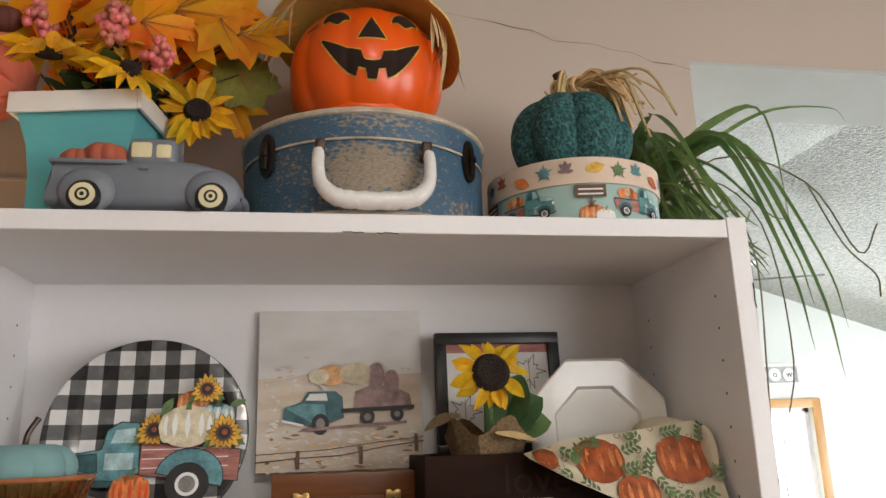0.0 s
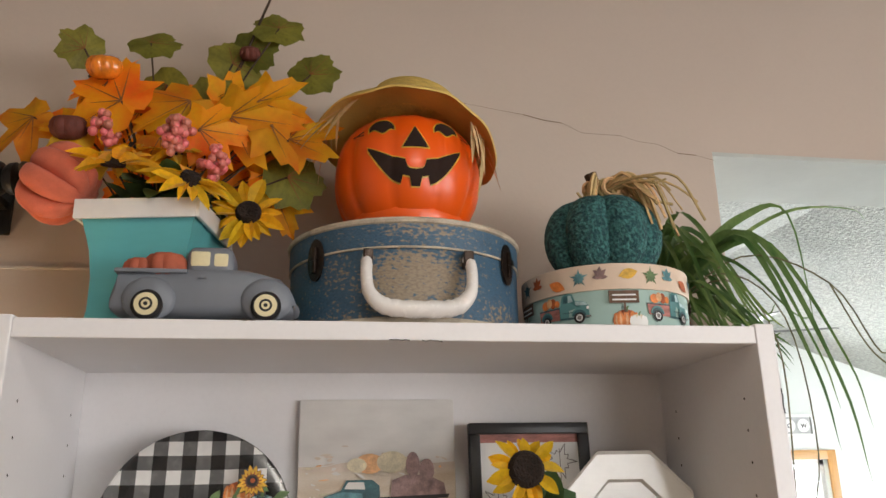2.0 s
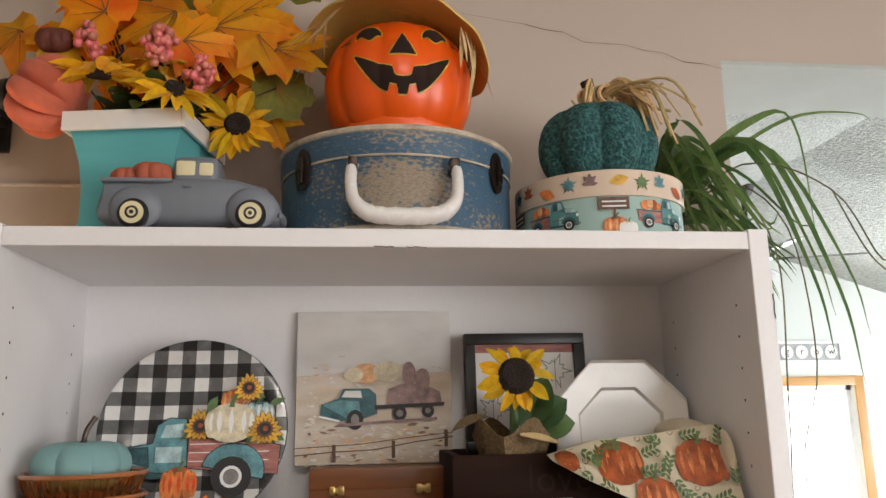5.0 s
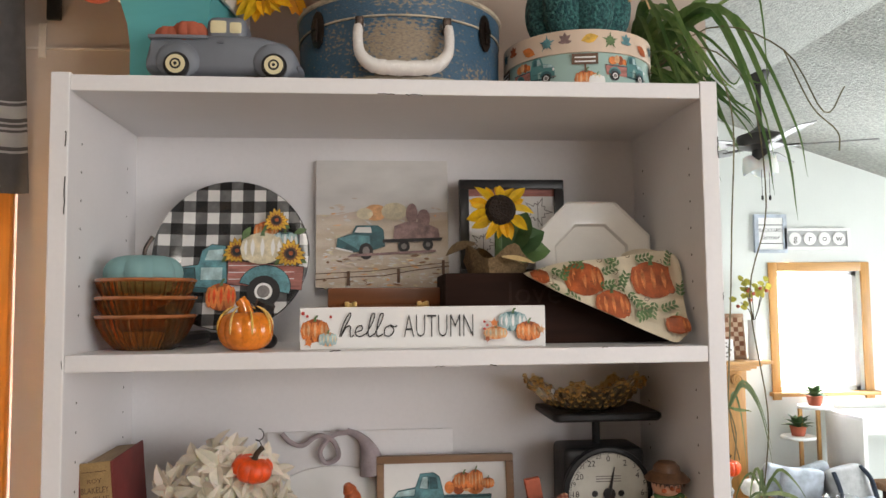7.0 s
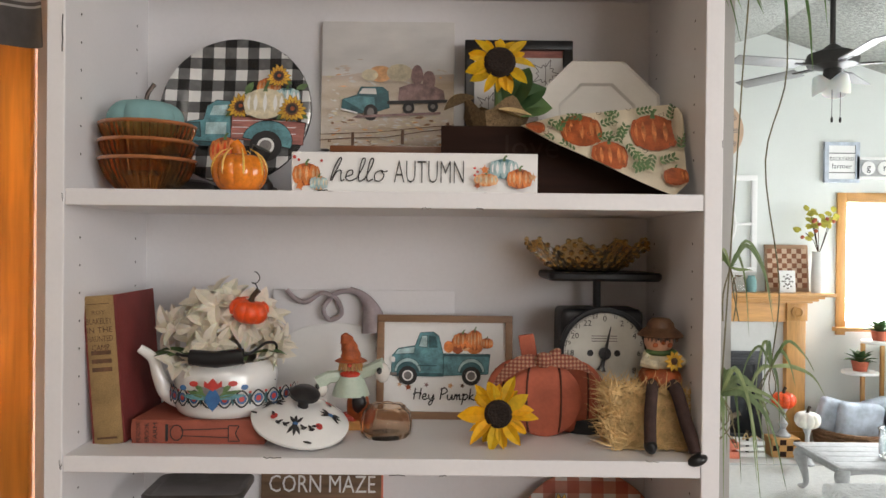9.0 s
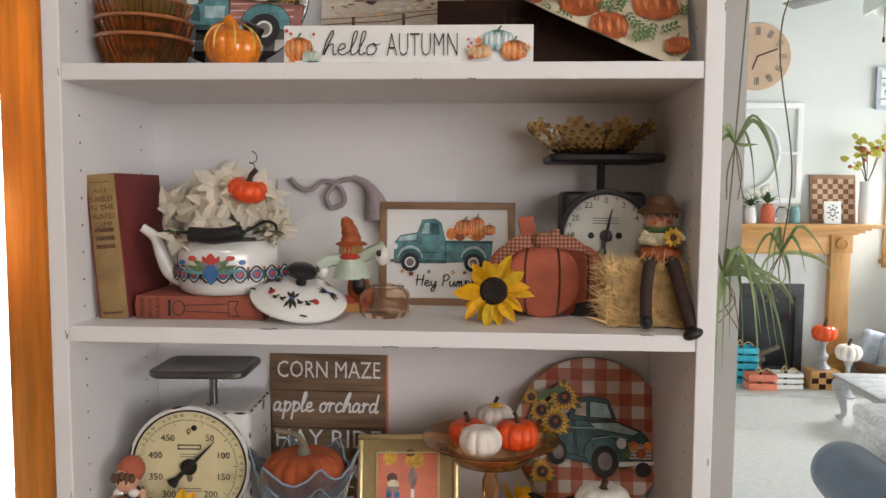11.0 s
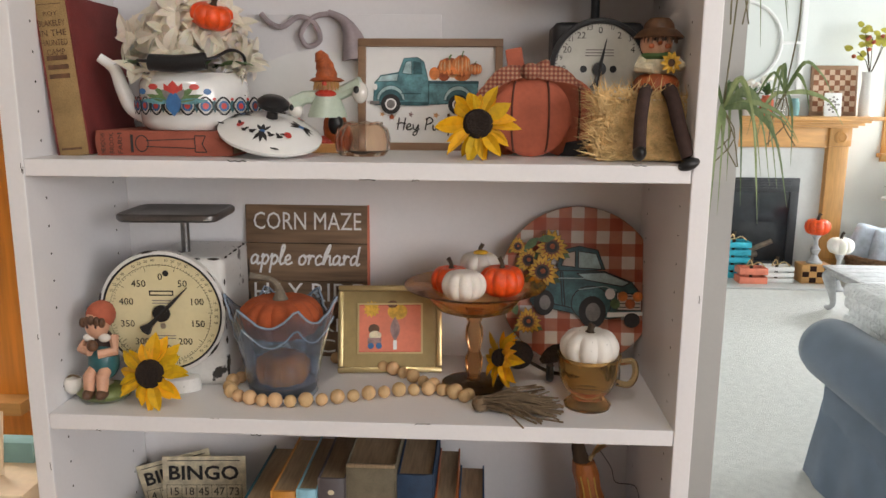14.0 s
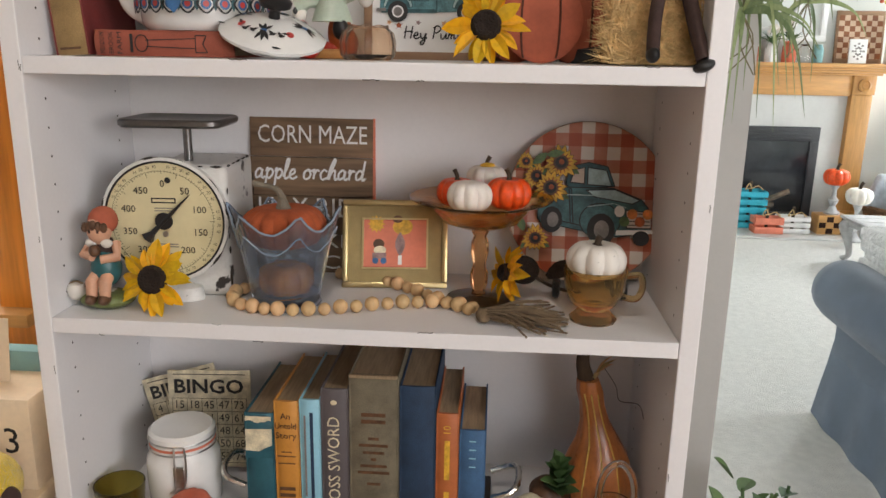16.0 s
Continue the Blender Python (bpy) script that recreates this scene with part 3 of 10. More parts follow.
def petal_mesh(l, w, cup=0.15, tip=0.25, curl=0.0, rows=6):
    """A pointed petal along +x, channelled and bent, of two-sided thin sheet."""
    bm = bmesh.new()
    g = []
    for i in range(rows + 1):
        t = i / rows
        half = w / 2 * math.sin(math.pi * min(1, t * 0.93 + 0.07)) ** 0.8 if t < 1 else 0.0004
        zc = -curl * l * t * t
        g.append([bm.verts.new((l * t, y * half, zc + cup * half * abs(y) * 1.2)) for y in (-1, 0, 1)])
    for a, b in zip(g, g[1:]):
        for k in range(2):
            bm.faces.new((a[k], a[k + 1], b[k + 1], b[k]))
    return bm


def sunflower(parent, m, r, n=15, back=True, seed_r=0.36, lean=0.25):
    """Two rings of silk petals round a dark seed head, facing local +z, as parts of a thing."""
    head = part("seed_head", lathe([(r * seed_r, -0.004), (r * seed_r * 1.03, 0.004), (r * seed_r * 0.8, 0.011), (r * seed_r * 0.35, 0.009), (0.0001, 0.007)], 20), "seed", parent, "dark brown seed head", m=m)
    first = None
    rng = random.Random(int(r * 10000) + n)
    for ring in range(2):
        for i in range(n):
            a = 2 * math.pi * (i + 0.5 * ring) / n + rng.uniform(-0.2, 0.2)
            s = rng.uniform(0.68, 1.12) * (1.0 if ring == 0 else 0.92)
            tilt = rng.uniform(-0.28, 0.42) - lean * ring * 0.6
            mm = m @ Matrix.Rotation(a, 4, "Z") @ Matrix.Translation((r * seed_r * 0.7, 0, 0.001 - 0.003 * ring)) @ Matrix.Rotation(-tilt, 4, "Y") @ Matrix.Rotation(rng.uniform(-0.5, 0.5), 4, "X") @ Matrix.Diagonal((s, s * rng.uniform(0.8, 1.3), s * rng.uniform(0.6, 1.6), 1))
            if first is None:
                first = part("petal", petal_mesh(r * (1 - seed_r * 0.7), r * 0.31, 0.4, curl=0.14), "petal", parent, m=mm)
            else:
                twin(first, mm, parent)
    return head


def flat(u, v, k=0):
    """A print on a panel that faces local -y; k: its layer."""
    return (u, -0.0004 * (k + 1), v)


def wrap(radius, z0=0.0, ry=None, start=0.0):
    """A print bent round an upright cylinder; u runs along the girth, to the right seen from -y."""
    def f(u, v, k=0):
        a = -math.pi / 2 + u / radius + start
        q = 0.0009 + 0.0003 * k
        return ((radius + q) * math.cos(a), ((ry or radius) + q) * math.sin(a), z0 + v)
    return f


def disc(cx, cy, rx, ry=None, n=18, a0=0, a1=360):
    return [(cx + rx * math.cos(radians(a0 + (a1 - a0) * i / n)), cy + (ry or rx) * math.sin(radians(a0 + (a1 - a0) * i / n))) for i in range(n + (0 if a1 - a0 == 360 else 1))]


def rect(x0, y0, x1, y1):
    return [(x0, y0), (x1, y0), (x1, y1), (x0, y1)]


def leafshape(cx, cy, l, w, ang=0, n=5):
    a = radians(ang)
    out = []
    for s in (1, -1):
        for i in range(n + 1):
            t = i / n if s == 1 else 1 - i / n
            x, y = l * t, s * w / 2 * math.sin(math.pi * t)
            out.append((cx + x * math.cos(a) - y * math.sin(a), cy + x * math.sin(a) + y * math.cos(a)))
    return out[:-1]


def star(cx, cy, r, r2, n, ph=0):
    return [(cx + (r if i % 2 == 0 else r2) * math.cos(math.pi * i / n + ph), cy + (r if i % 2 == 0 else r2) * math.sin(math.pi * i / n + ph)) for i in range(2 * n)]


def art(parent, items, f=flat, layer=0, name="print"):
    """A print in several inks: polygons laid over one another in order, one mesh to an ink."""
    groups = {}
    for k, (ink, poly) in enumerate(items):
        groups.setdefault(ink, []).append((k, poly))
    for ink, polys in groups.items():
        bm = bmesh.new()
        for k, poly in polys:
            area = sum(a[0] * b[1] - b[0] * a[1] for a, b in zip(poly, poly[1:] + poly[:1]))
            vs = [bm.verts.new(f(u, v, layer + k * 0.35)) for u, v in (poly if area > 0 else poly[::-1])]
            if len(vs) > 2:
                bm.faces.new(vs)
        tagged(part(name, bm, ink, parent, M[ink].name.replace("_", " "), smooth=False), kind="stuff" if len(polys) > 1 else "")


def stroke(points, w):
    """Polygons along a drawn line."""
    out = []
    for (x0, y0), (x1, y1) in zip(points, points[1:]):
        d = math.hypot(x1 - x0, y1 - y0) or 1
        nx, ny = -(y1 - y0) / d * w / 2, (x1 - x0) / d * w / 2
        out.append([(x0 + nx, y0 + ny), (x0 - nx, y0 - ny), (x1 - nx, y1 - ny), (x1 + nx, y1 + ny)])
    return out


def letters(parent, text, size, ink, cx, cy, f=flat, layer=6, shear=0.0, width=None, turn=0.0, name="lettering", weight=0.0):
    """Writing in the built-in font, centred on (cx, cy), bent by the same map as the prints."""
    cu = bpy.data.curves.new("text", "FONT")
    cu.body, cu.size, cu.align_x, cu.align_y, cu.shear, cu.offset = text, size, "CENTER", "CENTER", shear, weight
    cu.resolution_u = 2
    tmp = new("text", cu)
    me = bpy.data.meshes.new_from_object(tmp)
    bpy.data.objects.remove(tmp)
    bpy.data.curves.remove(cu)
    xs = [v.co.x for v in me.vertices]
    k = width / (max(xs) - min(xs)) if width and xs else 1
    c, s = math.cos(radians(turn)), math.sin(radians(turn))
    for v in me.vertices:
        x, y = v.co.x * k, v.co.y
        v.co = f(cx + x * c - y * s, cy + x * s + y * c, layer)
    me.materials.clear()
    me.materials.append(M[ink])
    ob = new(name, me)
    ob.parent = parent
    return ob


# handwriting: strokes of each letter on a unit x-height, and how far it advances
GLYPHS = {}
GLYPHS["h"] = (1.0, [[(0, 0), (0.15, 1.2), (0.45, 2.1), (0.55, 1.8), (0.2, 0.6), (0.1, 0)], [(0.1, 0), (0.35, 0.8), (0.65, 0.95), (0.7, 0.4), (0.8, 0), (1.0, 0.15)]])
GLYPHS["e"] = (0.85, [[(0, 0.35), (0.5, 0.6), (0.45, 0.98), (0.15, 0.85), (0.08, 0.3), (0.4, 0), (0.85, 0.25)]])
GLYPHS["l"] = (0.6, [[(0, 0.2), (0.35, 1.3), (0.42, 2.0), (0.2, 1.9), (0.12, 0.6), (0.25, 0), (0.6, 0.2)]])
GLYPHS["o"] = (0.95, [[(0.45, 1), (0.1, 0.7), (0.15, 0.1), (0.55, 0.05), (0.75, 0.55), (0.45, 1), (0.75, 0.85), (0.95, 0.95)]])
GLYPHS["a"] = (1.05, [[(0.7, 0.8), (0.4, 1), (0.08, 0.6), (0.2, 0.05), (0.6, 0.3), (0.72, 0.95)], [(0.72, 0.95), (0.7, 0.25), (0.85, 0), (1.05, 0.2)]])
GLYPHS["p"] = (0.95, [[(0.05, 0.7), (0.2, 1), (0.15, -0.9)], [(0.18, 0.6), (0.5, 1), (0.8, 0.6), (0.5, 0.02), (0.2, 0.2)]])
GLYPHS["r"] = (0.75, [[(0, 0.7), (0.15, 1), (0.15, 0)], [(0.15, 0.5), (0.4, 0.95), (0.65, 0.85)]])
GLYPHS["c"] = (0.85, [[(0.7, 0.8), (0.4, 1), (0.08, 0.55), (0.3, 0), (0.8, 0.2)]])
GLYPHS["d"] = (1.05, [[(0.7, 0.8), (0.4, 1), (0.08, 0.6), (0.2, 0.05), (0.6, 0.3), (0.75, 1)], [(0.8, 2.0), (0.72, 0.3), (0.85, 0), (1.05, 0.2)]])
GLYPHS["y"] = (0.9, [[(0, 0.9), (0.15, 0.2), (0.45, 0.1), (0.7, 0.9)], [(0.7, 0.9), (0.65, -0.5), (0.35, -0.95), (0.2, -0.5), (0.9, 0.2)]])
GLYPHS["H"] = (1.15, [[(0.1, 2), (0.1, 0)], [(0.9, 2), (0.85, 0)], [(-0.1, 1), (0.5, 1.15), (1.05, 1.0)]])
GLYPHS["P"] = (1.05, [[(0.2, 2), (0.15, 0)], [(0, 1.7), (0.5, 2.05), (0.95, 1.5), (0.5, 0.95), (0.15, 1)]])
GLYPHS["u"] = (0.95, [[(0, 0.9), (0.1, 0.15), (0.4, 0.05), (0.65, 0.9)], [(0.65, 0.9), (0.7, 0.1), (0.95, 0.2)]])
GLYPHS["m"] = (1.0, [[(0, 0), (0.08, 0.95)], [(0.08, 0.5), (0.3, 0.95), (0.4, 0)], [(0.4, 0.5), (0.65, 0.95), (0.75, 0.1), (1.0, 0.2)]])
GLYPHS["k"] = (0.85, [[(0.1, 2), (0.1, 0)], [(0.6, 0.95), (0.15, 0.45), (0.7, 0), (0.85, 0.15)]])
GLYPHS["i"] = (0.4, [[(0.1, 0.9), (0.12, 0.1), (0.35, 0.2)], [(0.12, 1.35), (0.14, 1.45)]])
GLYPHS["n"] = (0.85, [[(0, 0), (0.08, 0.95)], [(0.08, 0.5), (0.4, 0.98), (0.55, 0.1), (0.8, 0.2)]])
GLYPHS[" "] = (0.6, [])


def script(parent, text, width, xh, ink, x0, y0, w, f=flat, layer=6, name="lettering", slant=0.15):
    """Brush handwriting from x0 rightwards on the baseline y0."""
    total = sum(GLYPHS[c][0] for c in text)
    k, x, items = width / total, x0, []
    for c in text:
        adv, runs = GLYPHS[c]
        for run in runs:
            pts = [(x + (p.x * k + slant * p.y * xh), y0 + p.y * xh) for p in spline([(u, v, 0) for u, v in run], 6)]
            items += [(ink, q) for q in stroke(pts, w)] + [(ink, disc(u, v, w / 2, w / 2, 6)) for u, v in pts[1:-1]]
        x += adv * k
    bm = bmesh.new()
    for n, (_, poly) in enumerate(items):
        area = sum(a[0] * b[1] - b[0] * a[1] for a, b in zip(poly, poly[1:] + poly[:1]))
        bm.faces.new([bm.verts.new(f(u, v, layer + 0.004 * n)) for u, v in (poly if area > 0 else poly[::-1])])
    return part(name, bm, ink, parent, smooth=False)


# ---- printed motifs ----
def truck_art(cx, cy, s, flip=1, body="teal_print", dark="teal_dark", pale="teal_pale", bed=None, load=True):
    """An old pickup from the side; its nose points to +u where flip is 1."""
    def q(poly):
        return [(cx + flip * s * x, cy + s * y) for x, y in poly]
    bed = bed or body
    out = []
    if load:
        out += [("orange_print", q(disc(-0.33, 0.2, 0.09, 0.08))), ("rust_print", q(disc(-0.16, 0.21, 0.07, 0.09))), ("orange_pale", q(disc(-0.24, 0.23, 0.06, 0.08))), ("orange_print", q(disc(-0.07, 0.19, 0.05, 0.06)))]
    out += [(body, q([(-0.02, 0.1), (0.03, 0.3), (0.09, 0.34), (0.22, 0.33), (0.27, 0.2), (0.44, 0.17), (0.5, 0.1), (0.51, -0.08), (-0.02, -0.1)])),
            (bed, q([(-0.49, 0.12), (-0.02, 0.12), (-0.02, -0.1), (-0.47, -0.08)])),
            (pale, q([(0.27, 0.19), (0.44, 0.165), (0.48, 0.11), (0.28, 0.12)])),
            (dark, q([(0.04, 0.18), (0.06, 0.29), (0.13, 0.305), (0.13, 0.18)])), (pale, q([(0.145, 0.18), (0.145, 0.305), (0.2, 0.3), (0.235, 0.19)])),
            (dark, q(rect(-0.49, 0.095, -0.02, 0.115))), (dark, q(rect(-0.02, -0.11, 0.5, -0.075))), (dark, q(rect(-0.022, -0.09, -0.012, 0.12)))]
    for wx in (-0.3, 0.34):
        out += [(pale if bed == body else body, q(disc(wx, -0.06, 0.135, 0.135, 14, 0, 180))), (dark, q(disc(wx, -0.07, 0.115, 0.11, 14, 0, 180))),
                ("ink", q(disc(wx, -0.1, 0.095))), ("paper", q(disc(wx, -0.1, 0.055))), ("ink_grey", q(disc(wx, -0.1, 0.04)))]
    out += [("paper", q(disc(0.49, 0.06, 0.022, 0.03))), ("ink_grey", q(rect(0.45, -0.1, 0.54, -0.07))), (dark, q(stroke([(0.05, 0.0), (0.24, 0.0)], 0.012)[0]))]
    return out


def pumpkin_art(cx, cy, r, h=None, a="orange_print", b="orange_pale", c="rust_print", stem="green_print"):
    """A painted pumpkin: dark seams between ribs, a pale streak down each, a bent stem."""
    h = h or r * 0.8
    out = [(c, disc(cx, cy, r, h))]
    for dx, w in ((-0.74, 0.22), (0.74, 0.22), (-0.45, 0.25), (0.46, 0.25), (-0.01, 0.24)):
        hh = h * (0.97 - 0.36 * abs(dx) ** 1.6)
        out += [(a, disc(cx + dx * r, cy - 0.02 * h, w * r, hh)), (b, leafshape(cx + (dx * 1.02 + 0.03) * r, cy - 0.62 * hh, 1.35 * hh, 0.2 * r, 90))]
    out += [(c, disc(cx, cy + 0.8 * h, 0.26 * r, 0.1 * h, 10)), (stem, [(cx - 0.1 * r, cy + 0.78 * h), (cx + 0.12 * r, cy + 0.78 * h), (cx + 0.1 * r, cy + 1.05 * h), (cx + 0.26 * r, cy + 1.3 * h), (cx + 0.1 * r, cy + 1.34 * h), (cx - 0.04 * r, cy + 1.08 * h)])]
    return out


def sunflower_art(cx, cy, r, ph=0.1):
    out = [("green_print", leafshape(cx, cy, 1.2 * r, 0.5 * r, 215)), ("green_print", leafshape(cx, cy, 1.15 * r, 0.45 * r, 330))]
    for ring, ink in ((1.0, "brown_print"), (0.96, "yellow_print")):
        out += [(ink, leafshape(cx, cy, r * ring * (0.9 + 0.12 * math.sin(5 * k)), r * (0.32 if ring < 1 else 0.4), 24 * k + 57 * ph)) for k in range(15)]
    out += [("rust_print", leafshape(cx, cy, r * 0.62, r * 0.1, 24 * k + 57 * ph)) for k in range(15)]
    return out + [("brown_print", disc(cx, cy, r * 0.4)), ("ink", disc(cx, cy, r * 0.3)), ("rust_print", disc(cx + 0.03 * r, cy + 0.03 * r, r * 0.14))]


def outlined(items, inks, w, pen="ink"):
    """The same shapes with a brush line round those of the given inks."""
    out = []
    for ink, poly in items:
        out.append((ink, poly))
        if ink in inks:
            out += [(pen, q) for q in stroke(poly + poly[:1], w)]
    return out


def maple_art(ink, cx, cy, r, ang=0):
    pts = []
    for i in range(20):
        a = 2 * math.pi * i / 20
        rr = r * (1.0 if i % 4 == 0 else 0.62 if i % 2 == 0 else 0.45)
        pts.append((cx + rr * math.cos(a + radians(ang)), cy + rr * math.sin(a + radians(ang))))
    return (ink, pts)

# ---- the setting ----
def setting(name, bm, material, label="", smooth=False):
    return tagged(part(name, bm, material, smooth=smooth), label, kind="structure")


WALL_Y = 0.31
# wall behind the bookcase, with the side window left of it
bm = join(block(-0.2, 1.012, WALL_Y, 0.53, 0, 2.2795), block(-0.2, 3.6, WALL_Y, 0.53, 2.2795, 2.9), block(-1.25, -0.2, WALL_Y, 0.53, 1.98, 2.9), block(-1.25, -0.2, WALL_Y, 0.53, 0, 0.72), block(-2.2, -1.25, WALL_Y, 0.53, 0, 2.9))
setting("wall_north", bm, "wall", "taupe painted kitchen wall")
setting("header_soffit", block(1.0125, 3.6, WALL_Y, 0.53, 2.272, 2.28), "soffit", "pale painted underside of the header")
# thin sheet over the wall end; its grey tone stands in for shade
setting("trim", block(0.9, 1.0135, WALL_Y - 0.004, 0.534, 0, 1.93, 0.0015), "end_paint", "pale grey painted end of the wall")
setting("wall_east", join(block(3.6, 3.8, -3.4, -3.2, 0, 2.9), block(3.6, 3.8, -1.8, 0.31, 0, 2.9), block(3.6, 3.8, -3.2, -1.8, 0, 0.85), block(3.6, 3.8, -3.2, -1.8, 2.35, 2.9)), "wall", "taupe kitchen wall with a window")
setting("wall_west", block(-2.4, -2.2, -3.4, 0.53, 0, 2.9), "wall", "taupe kitchen wall")
# unseen wall; its opening is added to go with the south fill
bm = join(block(-2.2, 1.6, -3.6, -3.4, 0, 2.9), block(3.3, 3.6, -3.6, -3.4, 0, 2.9), block(1.6, 3.3, -3.6, -3.4, 0, 1.0), block(1.6, 3.3, -3.6, -3.4, 2.4, 2.9))
setting("wall_south", bm, "wall", "taupe kitchen wall with a window")
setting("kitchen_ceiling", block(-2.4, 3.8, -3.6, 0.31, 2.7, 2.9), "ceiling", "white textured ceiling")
setting("floor", block(-2.4, 3.8, -3.6, 0.5, -0.1, 0), "kitchen_floor", "brown kitchen floor")
setting("carpet", block(-1.2, 6.6, 0.5, 5.0, -0.1, 0.0), "carpet", "pale grey cut-pile carpet")
ground = setting("ground", block(-60, 60, -60, 60, -0.4, -0.3), "green_bush", "green garden ground")

# living room: gable wall with a window, ridge running away from the opening
FAR = 4.72
WX0, WX1, WZ0, WZ1 = 3.515, 4.2, 0.88, 1.81
bm = join(block(-1.2, WX0, FAR, FAR + 0.2, 0, 3.5), block(WX1, 6.6, FAR, FAR + 0.2, 0, 3.5), block(WX0, WX1, FAR, FAR + 0.2, 0, WZ0), block(WX0, WX1, FAR, FAR + 0.2, WZ1, 3.5))
setting("wall_far", bm, "living_wall", "pale living-room gable wall")
# unseen wall; its opening is added for the east fill
bm = join(block(6.4, 6.6, 0.5, 1.3, 0, 3.2), block(6.4, 6.6, 3.5, FAR, 0, 3.2), block(6.4, 6.6, 1.3, 3.5, 2.3, 3.2), block(6.4, 6.6, 1.3, 3.5, 0, 0.15))
setting("wall_living_east", bm, "living_wall", "pale living-room wall")
setting("wall_living_west", block(-1.2, -1.0, 0.53, FAR, 0, 3.2), "living_wall", "pale living-room wall")
setting("wall_living_south", join(block(3.6, 6.4, 0.33, 0.53, 0, 3.5), block(-1.0, 3.6, 0.535, 0.56, 2.9, 3.5)), "living_wall", "pale wall over the opening")
RX, RZ = 2.9, 3.06
slope = 0.325
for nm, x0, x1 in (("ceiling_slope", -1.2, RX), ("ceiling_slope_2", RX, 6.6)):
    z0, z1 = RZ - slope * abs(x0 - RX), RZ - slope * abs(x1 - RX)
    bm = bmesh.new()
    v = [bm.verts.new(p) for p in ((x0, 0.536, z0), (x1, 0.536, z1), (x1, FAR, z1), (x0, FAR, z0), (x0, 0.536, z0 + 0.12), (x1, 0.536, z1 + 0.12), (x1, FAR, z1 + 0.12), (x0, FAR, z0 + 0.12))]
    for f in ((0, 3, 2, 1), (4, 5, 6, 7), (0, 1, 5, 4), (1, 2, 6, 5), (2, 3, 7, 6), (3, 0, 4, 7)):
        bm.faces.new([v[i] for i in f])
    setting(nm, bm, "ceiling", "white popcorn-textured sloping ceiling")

# crack and patched paint on the kitchen wall
bm = bmesh.new()
rng = random.Random(5)
pts = [(0.56 + 0.035 * i, 2.346 - 0.0062 * i + rng.uniform(-0.006, 0.006)) for i in range(14)]
for poly in [s for i in range(13) for s in stroke(pts[i:i + 2], 0.0014 if 2 < i < 5 or i == 11 else 0.0006)]:
    bm.faces.new([bm.verts.new((u, WALL_Y - 0.001, v)) for u, v in poly])
setting("wall_crack", bm, "barn", "thin crack in the wall paint")
bm = join(block(-0.2, 0.05, WALL_Y - 0.002, WALL_Y, 2.035, 2.039), block(-0.172, -0.16, WALL_Y - 0.003, WALL_Y, 2.02, 2.08))
setting("paint_seam", bm, "plaster", "ragged seam of old paint and plaster")

# side window: oak casing, bright pane
w = tagged(thing("window_1", "", ""), "honey oak cased window with bright daylight", "window", kind="structure")
part("casing", block(-0.275, -0.202, WALL_Y - 0.02, WALL_Y - 0.001, 0.64, 2.05, 0.004), "casing", w, "honey oak side casing")
part("casing", block(-1.3, -1.235, WALL_Y - 0.02, WALL_Y - 0.001, 0.64, 2.05, 0.004), "casing", w)
part("head_casing", block(-1.3, -0.2, WALL_Y - 0.022, WALL_Y - 0.002, 1.975, 2.05, 0.004), "oak_h", w)
part("sill", block(-1.3, -0.2, WALL_Y - 0.06, WALL_Y + 0.04, 0.7, 0.725, 0.004), "oak_h", w)
part("jamb", block(-0.285, -0.262, WALL_Y, 0.5, 0.725, 1.975), "casing", w)
p = part("pane", block(-1.23, -0.285, 0.46, 0.466, 0.725, 1.975), "pane", w)
p.visible_shadow = False

# living-room window
w = tagged(thing("window_2", "", ""), "living-room window with oak casing, very bright", "window", kind="structure")
for x0, x1 in ((WX0 - 0.07, WX0), (WX1, WX1 + 0.07)):
    part("casing", block(x0, x1, FAR - 0.02, FAR - 0.001, WZ0 - 0.06, WZ1 + 0.07, 0.004), "oak", w)
part("head_casing", block(WX0, WX1, FAR - 0.02, FAR - 0.001, WZ1, WZ1 + 0.07, 0.004), "oak_h", w)
part("sill", block(WX0 - 0.09, WX1 + 0.09, FAR - 0.07, FAR + 0.02, WZ0 - 0.03, WZ0, 0.004), "oak_h", w)
part("sash", join(block(WX0, WX0 + 0.035, FAR + 0.05, FAR + 0.09, WZ0, WZ1), block(WX1 - 0.035, WX1, FAR + 0.05, FAR + 0.09, WZ0, WZ1), block(WX0, WX1, FAR + 0.05, FAR + 0.09, WZ1 - 0.035, WZ1), block(WX0, WX1, FAR + 0.05, FAR + 0.09, WZ0, WZ0 + 0.035)), "white", w)
p = part("pane", block(WX0 + 0.035, WX1 - 0.035, FAR + 0.066, FAR + 0.072, WZ0 + 0.035, WZ1 - 0.035), "pane", w)
p.visible_shadow = False

# glowing panels: one behind the window, one unseen behind the added east opening
setting("backdrop", join(block(2.6, 5.6, 6.2, 6.3, 0, 3.4), block(7.6, 7.7, 0.4, 4.6, 0, 3.4)), "daylight", "overexposed bright outdoors")
setting("backdrop_2", block(-1.6, 0.0, 0.6, 0.62, 0.4, 2.3), "daylight", "overexposed bright outdoors")

